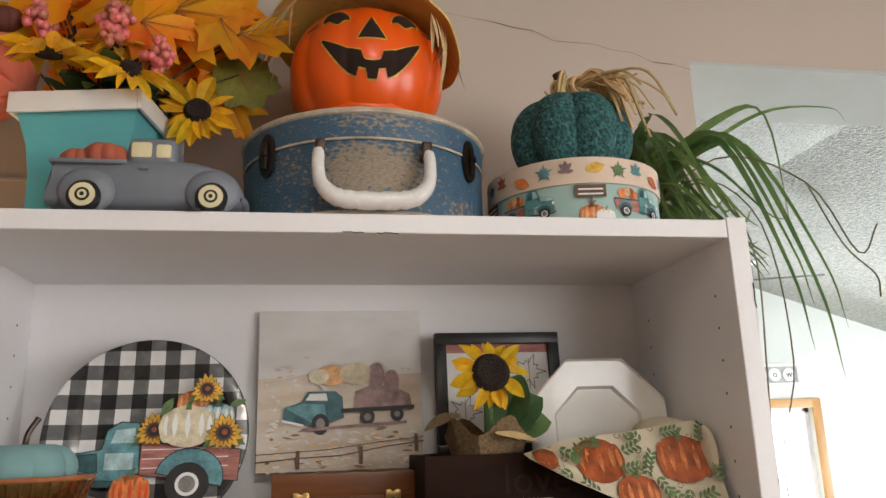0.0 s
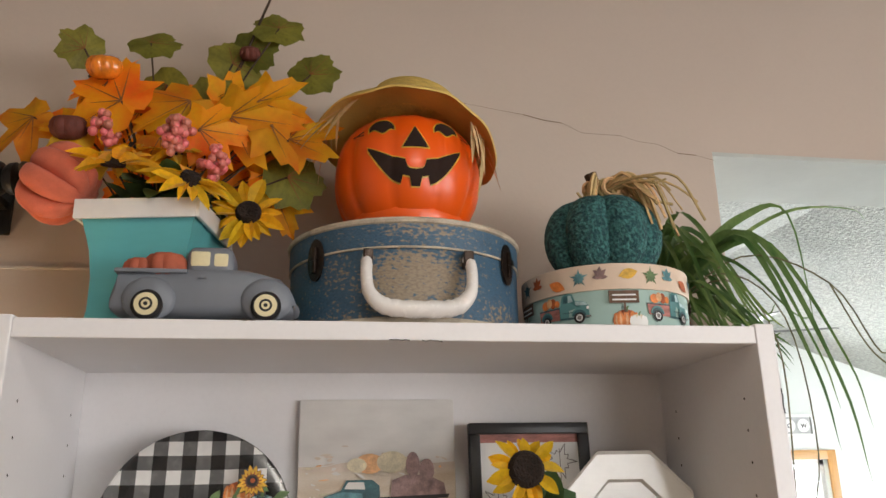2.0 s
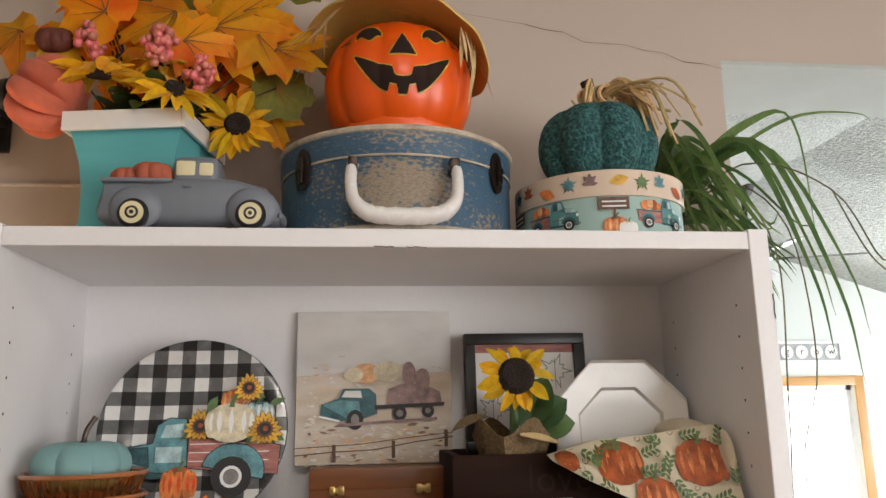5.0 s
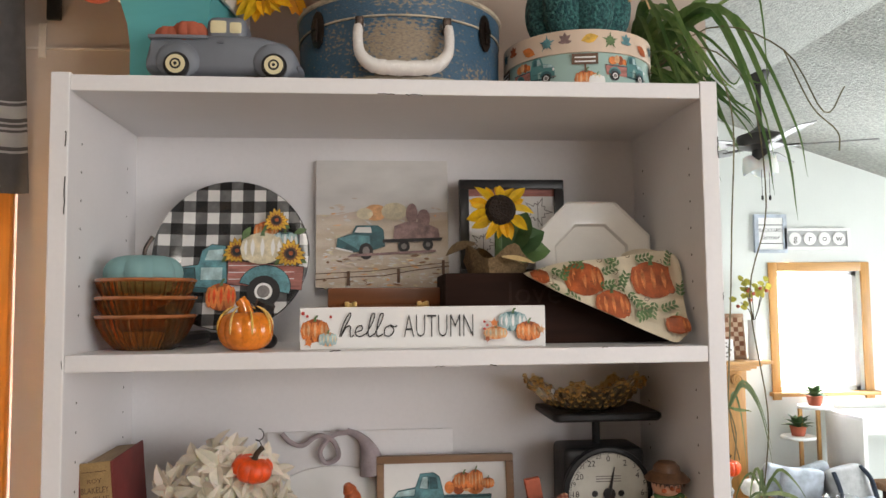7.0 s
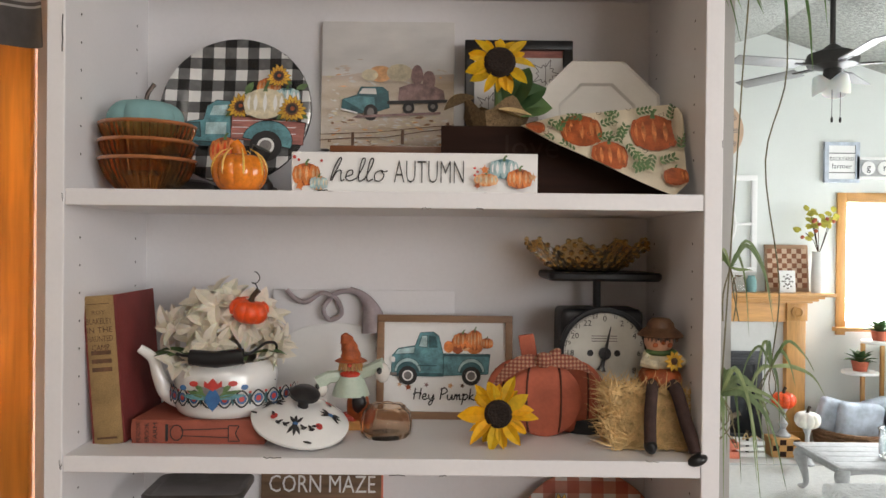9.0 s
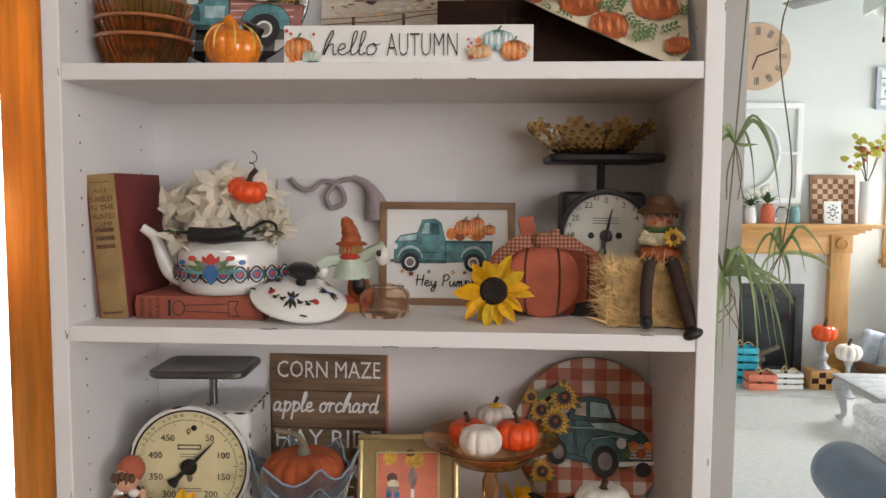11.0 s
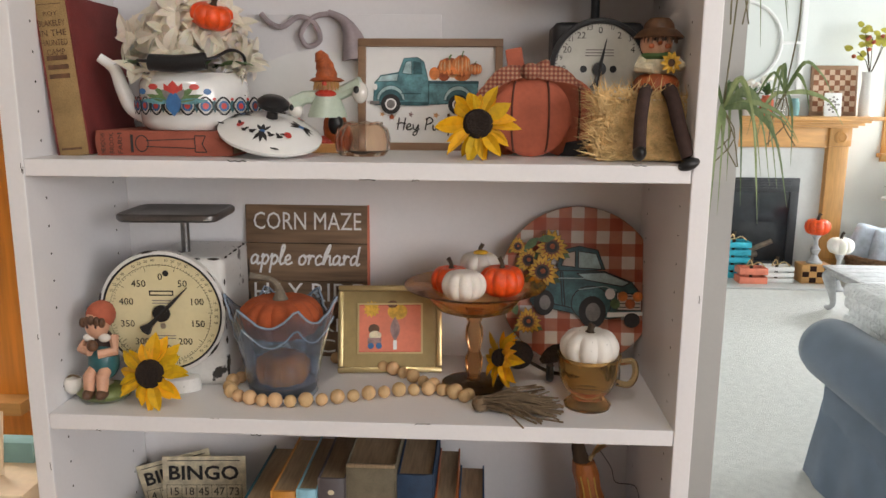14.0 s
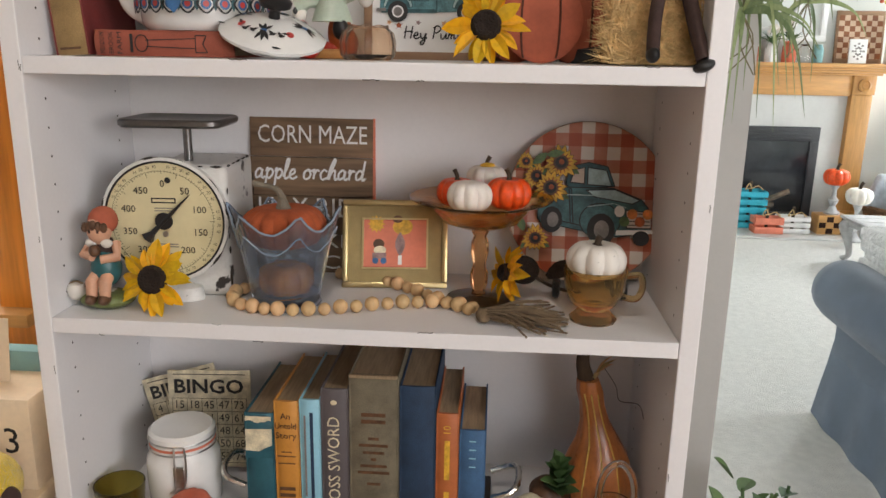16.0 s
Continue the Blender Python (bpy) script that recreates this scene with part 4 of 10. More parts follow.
# ---- bookcase ----
WI, D = 0.86, 0.29
Z2, Z3, Z4, Z5 = 1.532, 1.172, 0.818, 0.46
case = thing("bookcase", "white painted wooden bookcase with worn black-chipped edges", "bookcase")
for x0, x1 in ((-0.025, 0.0), (WI, WI + 0.025)):
    part("side_panel", block(x0, x1, 0, D, 0, 1.905, 0.002), "white", case, smooth=False)
part("top_panel", block(0, WI, 0.0015, D, 1.88, 1.902, 0.0015), "white", case, smooth=False)
part("back_panel", block(-0.02, WI + 0.02, D, D + 0.006, 0.02, 1.9), "white", case, smooth=False)
part("plinth", block(0, WI, 0.02, 0.04, 0, 0.08), "white", case, smooth=False)
for z in (Z2, Z3, Z4, Z5, 0.1):
    part("shelf", block(0.0006, WI - 0.0006, 0.001, D - 0.001, z - 0.0225, z, 0.0015), "white", case, smooth=False)
rng = random.Random(3)
bm = bmesh.new()
for z in (1.902, 1.88, Z2, Z2 - 0.0225, Z3, Z3 - 0.0225, Z4, Z4 - 0.0225):
    for _ in range(2):
        x, l = rng.uniform(0.05, 0.8), rng.uniform(0.006, 0.03)
        pts = [(x + l * k / 5, z + rng.uniform(-0.001, 0.0012)) for k in range(6)]
        for s in stroke(pts, rng.uniform(0.0005, 0.0013)):
            bm.faces.new([bm.verts.new((u, 0.0006, v)) for u, v in s])
for x, z, l in ((-0.0035, 1.74, 0.05), (-0.0035, 1.815, 0.02), (-0.003, 1.16, 0.012), (-0.003, 0.93, 0.008), (0.8835, 1.81, 0.03), (0.8835, 1.6, 0.01), (0.862, 0.62, 0.012), (-0.002, Z2 - 0.012, 0.01), (-0.001, Z3 - 0.015, 0.009), (-0.003, 0.74, 0.012), (0.88, 1.0, 0.01)):
    pts = [(x + rng.uniform(-0.0008, 0.0008), z - l / 2 + l * k / 6) for k in range(7)]
    for s in stroke(pts, 0.0016 if l > 0.015 else 0.0009):
        bm.faces.new([bm.verts.new((u, -0.0006, v)) for u, v in s])
tagged(part("chip", bm, "chip", case, "dark chips along the edges", smooth=False), kind="stuff")
bm = bmesh.new()
for x, s in ((0.0007, 1), (WI - 0.0007, -1)):
    for y in (0.045, 0.24):
        for k in range(44):
            z = 0.14 + k * 0.039
            if min(abs(z - q) for q in (Z2 - 0.01, Z3 - 0.01, Z4 - 0.01, Z5 - 0.01, 0.1)) > 0.03:
                bm.faces.new([bm.verts.new((x, y + 0.0019 * math.cos(a), z + 0.0019 * math.sin(a))) for a in [s * math.pi * i / 4 for i in range(8)]])
tagged(part("peg_hole", bm, "chip", case, "rows of small shelf-peg holes", smooth=False), kind="stuff")
for x0, z0, z1 in ((0.27, 1.31, 1.36), (0.615, 1.25, 1.34), (0.29, Z4, 0.9)):
    part("seam", block(x0, x0 + 0.0006, D - 0.001, D, z0, z1), "ink_grey", case, smooth=False)

# ---- things on top of the bookcase ----
T = 1.902


def planter():
    e = thing("flower_planter", "square flared aqua metal planter with a worn white rim", "planter", pose(0.112, 0.14, T, 0, 0, -9) @ Matrix.Diagonal((0.86, 0.86, 0.97, 1)))
    bm = bmesh.new()
    rows = [(0.07, 0.0), (0.066, 0.03), (0.066, 0.07), (0.07, 0.105), (0.082, 0.15)]
    rings = [[bm.verts.new((sx * r, sy * r, z)) for sx, sy in ((-1, -1), (1, -1), (1, 1), (-1, 1))] for r, z in rows]
    for a, b in zip(rings, rings[1:]):
        for i in range(4):
            bm.faces.new((a[i], a[(i + 1) % 4], b[(i + 1) % 4], b[i]))
    bm.faces.new(rings[0][::-1])
    part("body", bm, "aqua", e)
    r = 0.09
    for m in (pose(0, 0, 0), pose(0, 0, 0, 0, 0, 90), pose(0, 0, 0, 0, 0, 180), pose(0, 0, 0, 0, 0, 270)):
        part("rim", moved(block(-r, r - 0.006, -r, -r + 0.006, 0.142, 0.168, 0.0015), m), "enamel", e, "white rim with chipped paint")
    part("soil", block(-0.064, 0.064, -0.064, 0.064, 0.11, 0.13), "moss", e)
    return e


def maple_mesh(s, full=False):
    bm = bmesh.new()
    c = bm.verts.new((0, 0, 0))
    pts = []
    lob = [(0, 1.0), (7, 0.8), (14, 0.83), (24, 0.52), (34, 0.62), (42, 0.72), (50, 0.92), (57, 0.76), (66, 0.76), (78, 0.46), (92, 0.56), (104, 0.68), (116, 0.46), (138, 0.4), (162, 0.3), (180, 0.22)]
    for a, r in lob + [(-a, r) for a, r in lob[-2:0:-1]]:
        q = radians(a)
        r = 0.42 * r + 0.36 if full else r
        x, y = s * r * math.cos(q), s * r * math.sin(q)
        pts.append(bm.verts.new((x, y, -0.3 * x * x / s - 0.06 * abs(y) - 0.22 * y * y / s + 0.05 * s * math.sin(5 * q))))
    for i in range(len(pts)):
        bm.faces.new((c, pts[i], pts[(i + 1) % len(pts)]))
    for f in bm.faces:
        f.material_index = 0
    n0 = len(bm.faces)
    for a, r in ((0, 0.85), (58, 0.7), (-58, 0.7), (33, 0.55), (-33, 0.55)):
        q = radians(a)
        x, y = s * r * math.cos(q), s * r * math.sin(q)
        w = 0.012 * s
        vs = [bm.verts.new((k * -math.sin(q) * w, k * math.cos(q) * w, 0.0015)) for k in (1, -1)]
        vs.append(bm.verts.new((x, y, -0.3 * x * x / s - 0.06 * abs(y) - 0.22 * y * y / s + 0.05 * s * math.sin(5 * q) + 0.0012)))
        f = bm.faces.new(vs)
        f.material_index = 1
    return bm


def bouquet():
    e = thing("autumn_bouquet", "silk bouquet of orange maple leaves, sunflowers, berries and small gourds", "flower arrangement", pose(0.112, 0.14, T + 0.14))
    rng = random.Random(11)
    protos = {}
    # where each leaf's stem ends: across, towards the room, up; size
    spots = [("leaf_gold", -0.075, -0.03, 0.2, 0.07), ("leaf_gold", -0.05, -0.05, 0.165, 0.075), ("leaf_orange", 0.0, 0.0, 0.19, 0.07), ("leaf_gold", 0.03, -0.02, 0.185, 0.075),
             ("leaf_orange", 0.045, 0.03, 0.21, 0.065), ("leaf_gold", 0.085, -0.03, 0.16, 0.08), ("leaf_gold", 0.12, -0.02, 0.19, 0.065), ("leaf_orange", 0.14, -0.03, 0.15, 0.07),
             ("leaf_gold", 0.165, -0.03, 0.13, 0.065), ("leaf_gold", 0.13, 0.0, 0.09, 0.055), ("leaf_orange", -0.165, -0.02, 0.15, 0.062), ("leaf_orange", -0.095, 0.01, 0.17, 0.06),
             ("leaf_gold", -0.03, 0.04, 0.14, 0.06), ("leaf_orange", 0.075, 0.04, 0.13, 0.06), ("leaf_gold", 0.0, -0.04, 0.12, 0.05), ("leaf_orange", -0.05, 0.05, 0.2, 0.055),
             ("leaf_gold", 0.05, -0.05, 0.13, 0.06), ("leaf_orange", 0.1, 0.03, 0.18, 0.06), ("leaf_gold", -0.1, -0.03, 0.13, 0.05), ("leaf_gold", 0.15, 0.01, 0.06, 0.05),
             ("leaf_olive", -0.13, 0.03, 0.285, 0.036), ("leaf_olive", -0.04, 0.03, 0.3, 0.04), ("leaf_olive", -0.015, 0.04, 0.24, 0.04), ("leaf_olive", 0.075, 0.04, 0.28, 0.045), ("leaf_olive", 0.095, 0.05, 0.31, 0.042),
             ("leaf_olive", 0.19, 0.03, 0.265, 0.042), ("leaf_olive", 0.14, 0.04, 0.345, 0.042), ("leaf_olive", 0.06, 0.05, 0.25, 0.045), ("leaf_olive", 0.07, 0.05, 0.225, 0.04)]
    for k in range(11):
        a = rng.uniform(0, math.pi)
        q = rng.uniform(0.05, 0.15)
        spots.append((rng.choice(("leaf_gold", "leaf_gold", "leaf_orange", "leaf_orange", "leaf_olive")), 0.02 + q * 1.05 * math.cos(a), rng.uniform(-0.01, 0.06), 0.07 + q * math.sin(a) * 0.95, rng.uniform(0.04, 0.058)))
    for kind, x, y, z, s in spots:
        top = Vector((x, y, z))
        if kind not in protos:
            protos[kind] = part("leaf", maple_mesh(0.06, kind == "leaf_olive"), [kind, "vein"], e, M[kind].name.replace("_", " "))
            ob = protos[kind]
        else:
            ob = twin(protos[kind], Matrix(), e)
        # the blade faces the room, its tip outward and down
        out = math.degrees(math.atan2(z - 0.16, x)) if abs(x) > 0.03 else rng.choice((-60, -120, 90))
        ob.matrix_basis = Matrix.Translation(top) @ Matrix.Rotation(radians(rng.uniform(-25, 25)), 4, "Z") @ Matrix.Rotation(radians(80 + rng.uniform(-22, 22)), 4, "X") @ Matrix.Rotation(radians(out + rng.uniform(-45, 45)), 4, "Z") @ Matrix.Scale(s / 0.06 * (1.5 if kind == "leaf_olive" else 1.25), 4)
        part("stem", tube(spline([(x * 0.12, y * 0.2, -0.01), (x * 0.5, y * 0.5, z * 0.55), tuple(top)], 4), 0.0014, 5), "stem", e)
    for x, y, z, r, ry, tl in ((-0.045, -0.075, 0.068, 0.066, 0, 12), (0.05, -0.09, 0.042, 0.06, 25, 35), (0.115, -0.01, 0.03, 0.056, 5, 80), (0.02, -0.04, 0.1, 0.046, -15, 30), (-0.03, -0.03, 0.105, 0.046, -10, 20)):
        sunflower(e, pose(x, y, z, tl, ry, 0), r, 10, seed_r=0.22 if tl < 60 else 0.3, lean=0.1)
    berry = None
    for cx, cy, cz, n in ((-0.068, -0.045, 0.128, 26), (0.03, -0.09, 0.105, 44), (0.075, -0.06, 0.08, 34), (-0.13, -0.03, 0.06, 18)):
        for _ in range(n):
            d = Vector((rng.gauss(0, 1), rng.gauss(0, 1), rng.gauss(0, 1))).normalized() * rng.uniform(0.008, 0.02)
            m = Matrix.Translation((cx + d.x, cy + d.y, cz + d.z * 1.4)) @ Matrix.Scale(rng.uniform(0.85, 1.15), 4)
            berry = part("berry", ball(0.0056, 0.0056, 0.0056, 8, 6), "berry_pink", e, m=m) if berry is None else twin(berry, m, e)
    for x, y, z, r, k in ((-0.115, -0.03, 0.135, 0.024, "maroon"), (0.1, 0.04, 0.3, 0.016, "maroon"), (0.135, 0.02, 0.19, 0.017, "maroon"), (-0.08, -0.03, 0.225, 0.024, "pump_orange"), (0.025, 0.03, 0.215, 0.011, "maroon")):
        part("gourd", moved(gourd(r, r * 1.6, 8, 0.14, v=8, u=32), Matrix.Translation((x, y, z - r * 0.8)) @ Matrix.Rotation(0.4, 4, "X")), k, e, "small " + M[k].name.replace("_", " ") + " gourd")
    for pts in ([(0.02, 0.02, 0.0), (0.045, 0.03, 0.15), (0.08, 0.045, 0.26), (0.11, 0.05, 0.36), (0.13, 0.05, 0.42)], [(-0.02, 0.02, 0.0), (-0.05, 0.03, 0.15), (-0.08, 0.03, 0.22), (-0.1, 0.03, 0.255), (-0.12, 0.03, 0.24)], [(0.05, 0.03, 0.1), (0.1, 0.03, 0.22), (0.16, 0.03, 0.245)]):
        part("branch", tube(spline(pts, 5), 0.0022, 6), "stem", e)
    g = None
    for _ in range(46):
        a, r0 = rng.uniform(0, 6.28), rng.uniform(0.01, 0.05)
        m = Matrix.Translation((r0 * math.cos(a), r0 * math.sin(a) * 0.8, rng.uniform(0.02, 0.06))) @ Matrix.Rotation(a + rng.uniform(-0.5, 0.5), 4, "Z") @ Matrix.Rotation(rng.uniform(-1.0, 0.5), 4, "Y") @ Matrix.Scale(rng.uniform(0.7, 1.2), 4)
        g = part("green_leaf", petal_mesh(0.055, 0.028, 0.3, curl=0.3), "leaf_green", e, m=m) if g is None else twin(g, m, e)


def ceramic_truck():
    e = thing("ceramic_truck", "matte grey-blue ceramic pickup truck carrying orange pumpkins", "toy truck", pose(0.192, 0.05, T))
    # body: lofted cross-sections along the length
    bm = bmesh.new()
    secs = [(-0.101, 0.014, 0.03, 0.03), (-0.094, 0.01, 0.06, 0.034), (-0.03, 0.009, 0.062, 0.034), (-0.022, 0.009, 0.065, 0.035), (0.018, 0.009, 0.066, 0.035), (0.05, 0.009, 0.064, 0.034), (0.086, 0.009, 0.055, 0.031), (0.1, 0.012, 0.038, 0.027), (0.105, 0.016, 0.026, 0.02)]
    rings = []
    for x, z0, z1, hw in secs:
        ring = []
        for k in range(16):
            a = 2 * math.pi * k / 16
            cy, cz = math.cos(a), math.sin(a)
            ring.append(bm.verts.new((x, hw * math.copysign(abs(cy) ** 0.45, cy), (z0 + z1) / 2 + (z1 - z0) / 2 * math.copysign(abs(cz) ** 0.45, cz))))
        rings.append(ring)
    for a, b in zip(rings, rings[1:]):
        for k in range(16):
            bm.faces.new((a[k], b[k], b[(k + 1) % 16], a[(k + 1) % 16]))
    bm.faces.new(rings[0])
    bm.faces.new(rings[-1][::-1])
    bmesh.ops.recalc_face_normals(bm, faces=bm.faces[:])
    part("body", bm, "truck_grey", e)
    part("cab", block(-0.022, 0.032, -0.028, 0.028, 0.054, 0.092, 0.014, 5), "truck_grey", e)
    part("cab_window", join(block(-0.017, 0.006, -0.0292, 0.0292, 0.066, 0.085, 0.004), block(0.009, 0.026, -0.0292, 0.0292, 0.066, 0.083, 0.004)), "cream", e, "cream painted windows")
    part("bed_rail", block(-0.098, -0.018, -0.0365, 0.0365, 0.056, 0.061, 0.002), "truck_grey", e)
    for wx in (-0.058, 0.072):
        for s in (-1, 1):
            part("fender", moved(ball(0.03, 0.01, 0.026, 20, 12), Matrix.Translation((wx, s * 0.032, 0.026))), "truck_grey", e)
            wh = part("wheel", moved(lathe([(0.0001, -0.006), (0.014, -0.006), (0.0172, -0.003), (0.0172, 0.003), (0.014, 0.0065), (0.0001, 0.0065)], 28), pose(wx, s * 0.0395, 0.0172, 90 * -s if s < 0 else -90)), "black", e)
            for r0, k, o in ((0.0128, "cream", 0.0468), (0.0074, "black", 0.0472), (0.0048, "cream", 0.0476), (0.0023, "black", 0.048)):
                part("hubcap", moved(lathe([(0.0001, -0.0008), (r0, -0.0008), (r0, 0.0004), (0.0001, 0.0006)], 24), pose(wx, s * o, 0.0172, 90 if s < 0 else -90)), k, wh)
    part("bumper", moved(ball(0.006, 0.028, 0.007), Matrix.Translation((0.103, 0, 0.02))), "truck_grey", e)
    part("door_handle", block(-0.006, 0.004, -0.037, -0.034, 0.05, 0.053, 0.001), "truck_grey", e)
    for x, y, r in ((-0.074, -0.01, 0.021), (-0.046, -0.012, 0.026), (-0.03, 0.008, 0.021), (-0.066, 0.012, 0.024)):
        part("pumpkin", moved(gourd(r, r * 1.5, 8, 0.15, u=32, v=8), Matrix.Translation((x, y, 0.052))), "pump_terra", e, "glossy orange pumpkin load")


def round_case():
    e = thing("train_case", "round worn blue vintage train case with white handle", "suitcase", pose(0.441, 0.172, T))
    r, h = 0.157, 0.13
    part("body", lathe([(r - 0.004, 0), (r, 0.004), (r, 0.092), (r - 0.001, 0.094)], 64), "case_blue", e, "scuffed blue vinyl body")
    part("lid", lathe([(r + 0.001, 0.096), (r + 0.002, 0.098), (r + 0.002, h - 0.004), (r - 0.004, h), (0.0001, h + 0.002)], 64), "case_blue", e, "scuffed blue lid")
    for z, w in ((h - 0.001, 0.0045), (0.095, 0.0016), (0.005, 0.004)):
        part("piping", tube([((r + 0.001) * math.cos(a), (r + 0.001) * math.sin(a), z) for a in [2 * math.pi * i / 64 for i in range(65)]], w, 8), "case_trim", e, "cream piping")
    for a in (-50, 50):
        l = part("latch", moved(join(moved(lathe([(0.0001, 0), (0.0145, 0), (0.0145, 0.0025), (0.0001, 0.0035)], 20), Matrix.Diagonal((1, 1.9, 1, 1))), block(-0.004, 0.004, -0.018, 0.016, 0.003, 0.007, 0.0015), block(-0.006, 0.006, -0.002, 0.006, 0.004, 0.009, 0.001)),
                               Matrix.Rotation(radians(a), 4, "Z") @ Matrix.Translation((0, -r - 0.002, 0.09)) @ Matrix.Rotation(radians(90), 4, "X")), "bronze", e, "dark bronze latch")
    hp = [(-0.061, -r + 0.004, 0.082), (-0.063, -r - 0.006, 0.07), (-0.063, -r - 0.011, 0.05), (-0.059, -r - 0.014, 0.033), (-0.045, -r - 0.016, 0.019), (-0.022, -r - 0.017, 0.0145), (0.022, -r - 0.017, 0.0145), (0.045, -r - 0.016, 0.019), (0.059, -r - 0.014, 0.033), (0.063, -r - 0.011, 0.05), (0.063, -r - 0.006, 0.07), (0.061, -r + 0.004, 0.082)]
    pts = spline(hp, 5)
    n = len(pts) - 1
    rad = [0.0072 + 0.0034 * math.exp(-((i / n - 0.5) / 0.22) ** 4) + (0.0007 * math.sin(i * 2.2) if 0.36 < i / n < 0.64 else 0) for i in range(n + 1)]
    part("handle", tube(pts, rad, 12), "bone", e, "white plastic carry handle")
    for x in (-0.061, 0.061):
        part("handle_loop", block(x - 0.006, x + 0.006, -r - 0.008, -r + 0.03, 0.07, 0.09, 0.002), "bronze", e)



def jack_lantern():
    x, y, z = 0.443, 0.15, T + 0.138
    e = thing("jack_o_lantern", "glossy orange ceramic pumpkin lantern with a carved grin", "pumpkin lantern", pose(x, y, z))
    R, H = 0.104, 0.2
    part("body", gourd(R, H, 10, 0.045, 0.12, u=100, v=24), "jack", e)
    part("base", lathe([(0.07, 0), (0.076, 0.004), (0.078, 0.014), (0.082, 0.024), (0.08, 0.034)], 40), "jack", e)

    tree = BVHTree.FromBMesh(gourd(R, H, 10, 0.045, 0.12, u=100, v=24))

    def surf(u, v, k=0):
        hit = tree.ray_cast(Vector((u, -1, v)), Vector((0, 1, 0)))[0]
        return (u, (hit.y if hit else -0.05) - 0.0008 - 0.0005 * k, v)

    def strip(up, lo, ink, k, n=22):
        bm = bmesh.new()
        rows = [[bm.verts.new(surf(*[a + (b - a) * q / 3 for a, b in zip(lo(i / n), up(i / n))], k)) for q in range(4)] for i in range(n + 1)]
        for a, b in zip(rows, rows[1:]):
            for q in range(3):
                bm.faces.new((a[q], b[q], b[q + 1], a[q + 1]))
        return part("cutout", bm, ink, e, M[ink].name.replace("_", " "))
    for g, ink, k in ((0.0018, "yellow_print", 1), (0.0, "hollow", 2)):
        def up(t, g=g):
            u = -0.066 + 0.132 * t
            return (u * (0.93 + g * 8), 0.083 + 0.023 * (abs(u) / 0.066) ** 1.5 + g - (0.011 if abs(u) < 0.013 else 0) * (1 if abs(u) < 0.011 else 0.8))

        def lo(t, g=g):
            u = -0.066 + 0.132 * t
            tooth = 0.012 if 0.007 < abs(u) < 0.02 else 0
            return (u * (0.93 + g * 8), 0.05 + 0.052 * (abs(u) / 0.066) ** 2.3 - g + tooth)
        strip(up, lo, ink, k, 44)
        for cx in (-0.043, 0.043):
            strip(lambda t: (cx - (0.016 + g) + (0.032 + 2 * g) * t, 0.139 + (0.013 + g) * math.sin(math.pi * t) ** 0.6), lambda t: (cx - (0.016 + g) + (0.032 + 2 * g) * t, 0.137 - 0.006 - g + 0.004 * math.sin(9 * t)), ink, k, 10)
        strip(lambda t: (-(0.017 + g) + (0.034 + 2 * g) * t, 0.104 + (0.032 + g) * (1 - abs(2 * t - 1))), lambda t: (-(0.017 + g) + (0.034 + 2 * g) * t, 0.103 - g), ink, k, 10)
    for cx, s in ((-0.066, -1), (0.066, 1)):
        for dy, a in ((0.0, 0.35), (0.007, -0.35)):
            for st in stroke([(cx, 0.13 + dy), (cx + s * 0.013, 0.13 + dy + 0.013 * a)], 0.002):
                bm = bmesh.new()
                bm.faces.new([bm.verts.new(surf(u, v, 4)) for u, v in st])
                part("whisker", bm, "ink", e, smooth=False)
    # straw hat, pulled over the forehead
    h = thing("straw_hat", "yellow straw hat with a wide brim and raffia fringe", "hat", pose(x + 0.004, y + 0.006, z + 0.168, -7, 10, 0))
    bm = bmesh.new()
    seg = 72
    rings = []
    for r0, z0, dr in ((0.066, 0.012, 0.0), (0.085, 0.012, 0.1), (0.105, 0.009, 0.35), (0.12, 0.004, 0.7), (0.131, -0.004, 1.0), (0.132, -0.001, 1.0), (0.12, 0.0085, 0.7), (0.105, 0.013, 0.35), (0.085, 0.016, 0.1), (0.066, 0.017, 0.0)):
        rings.append([bm.verts.new((r0 * math.cos(q), r0 * math.sin(q), z0 - dr * (0.026 * abs(math.cos(q)) ** 1.5 + 0.004 * math.sin(3 * q + 1) + 0.002 * math.sin(11 * q)))) for q in [2 * math.pi * i / seg for i in range(seg)]])
    for a, b in zip(rings, rings[1:]):
        for i in range(seg):
            bm.faces.new((a[i], a[(i + 1) % seg], b[(i + 1) % seg], b[i]))
    bmesh.ops.recalc_face_normals(bm, faces=bm.faces[:])
    part("brim", bm, "straw_pale", h, "smooth pale brim underside")
    part("crown", lathe([(0.069, 0.012), (0.069, 0.04), (0.064, 0.06), (0.05, 0.071), (0.0001, 0.075)], 48), "straw", h, "woven straw crown")
    for k in range(9):
        rr = (0.0695, 0.0695, 0.069, 0.0675, 0.065, 0.061, 0.055, 0.045, 0.033)[k]
        part("braid", tube([(rr * math.cos(q), rr * math.sin(q), 0.02 + 0.0062 * k + 0.0012 * math.sin(22 * q + k)) for q in [2 * math.pi * i / 90 for i in range(91)]], 0.0026, 5), "straw", h)
    rng = random.Random(8)
    strand = None
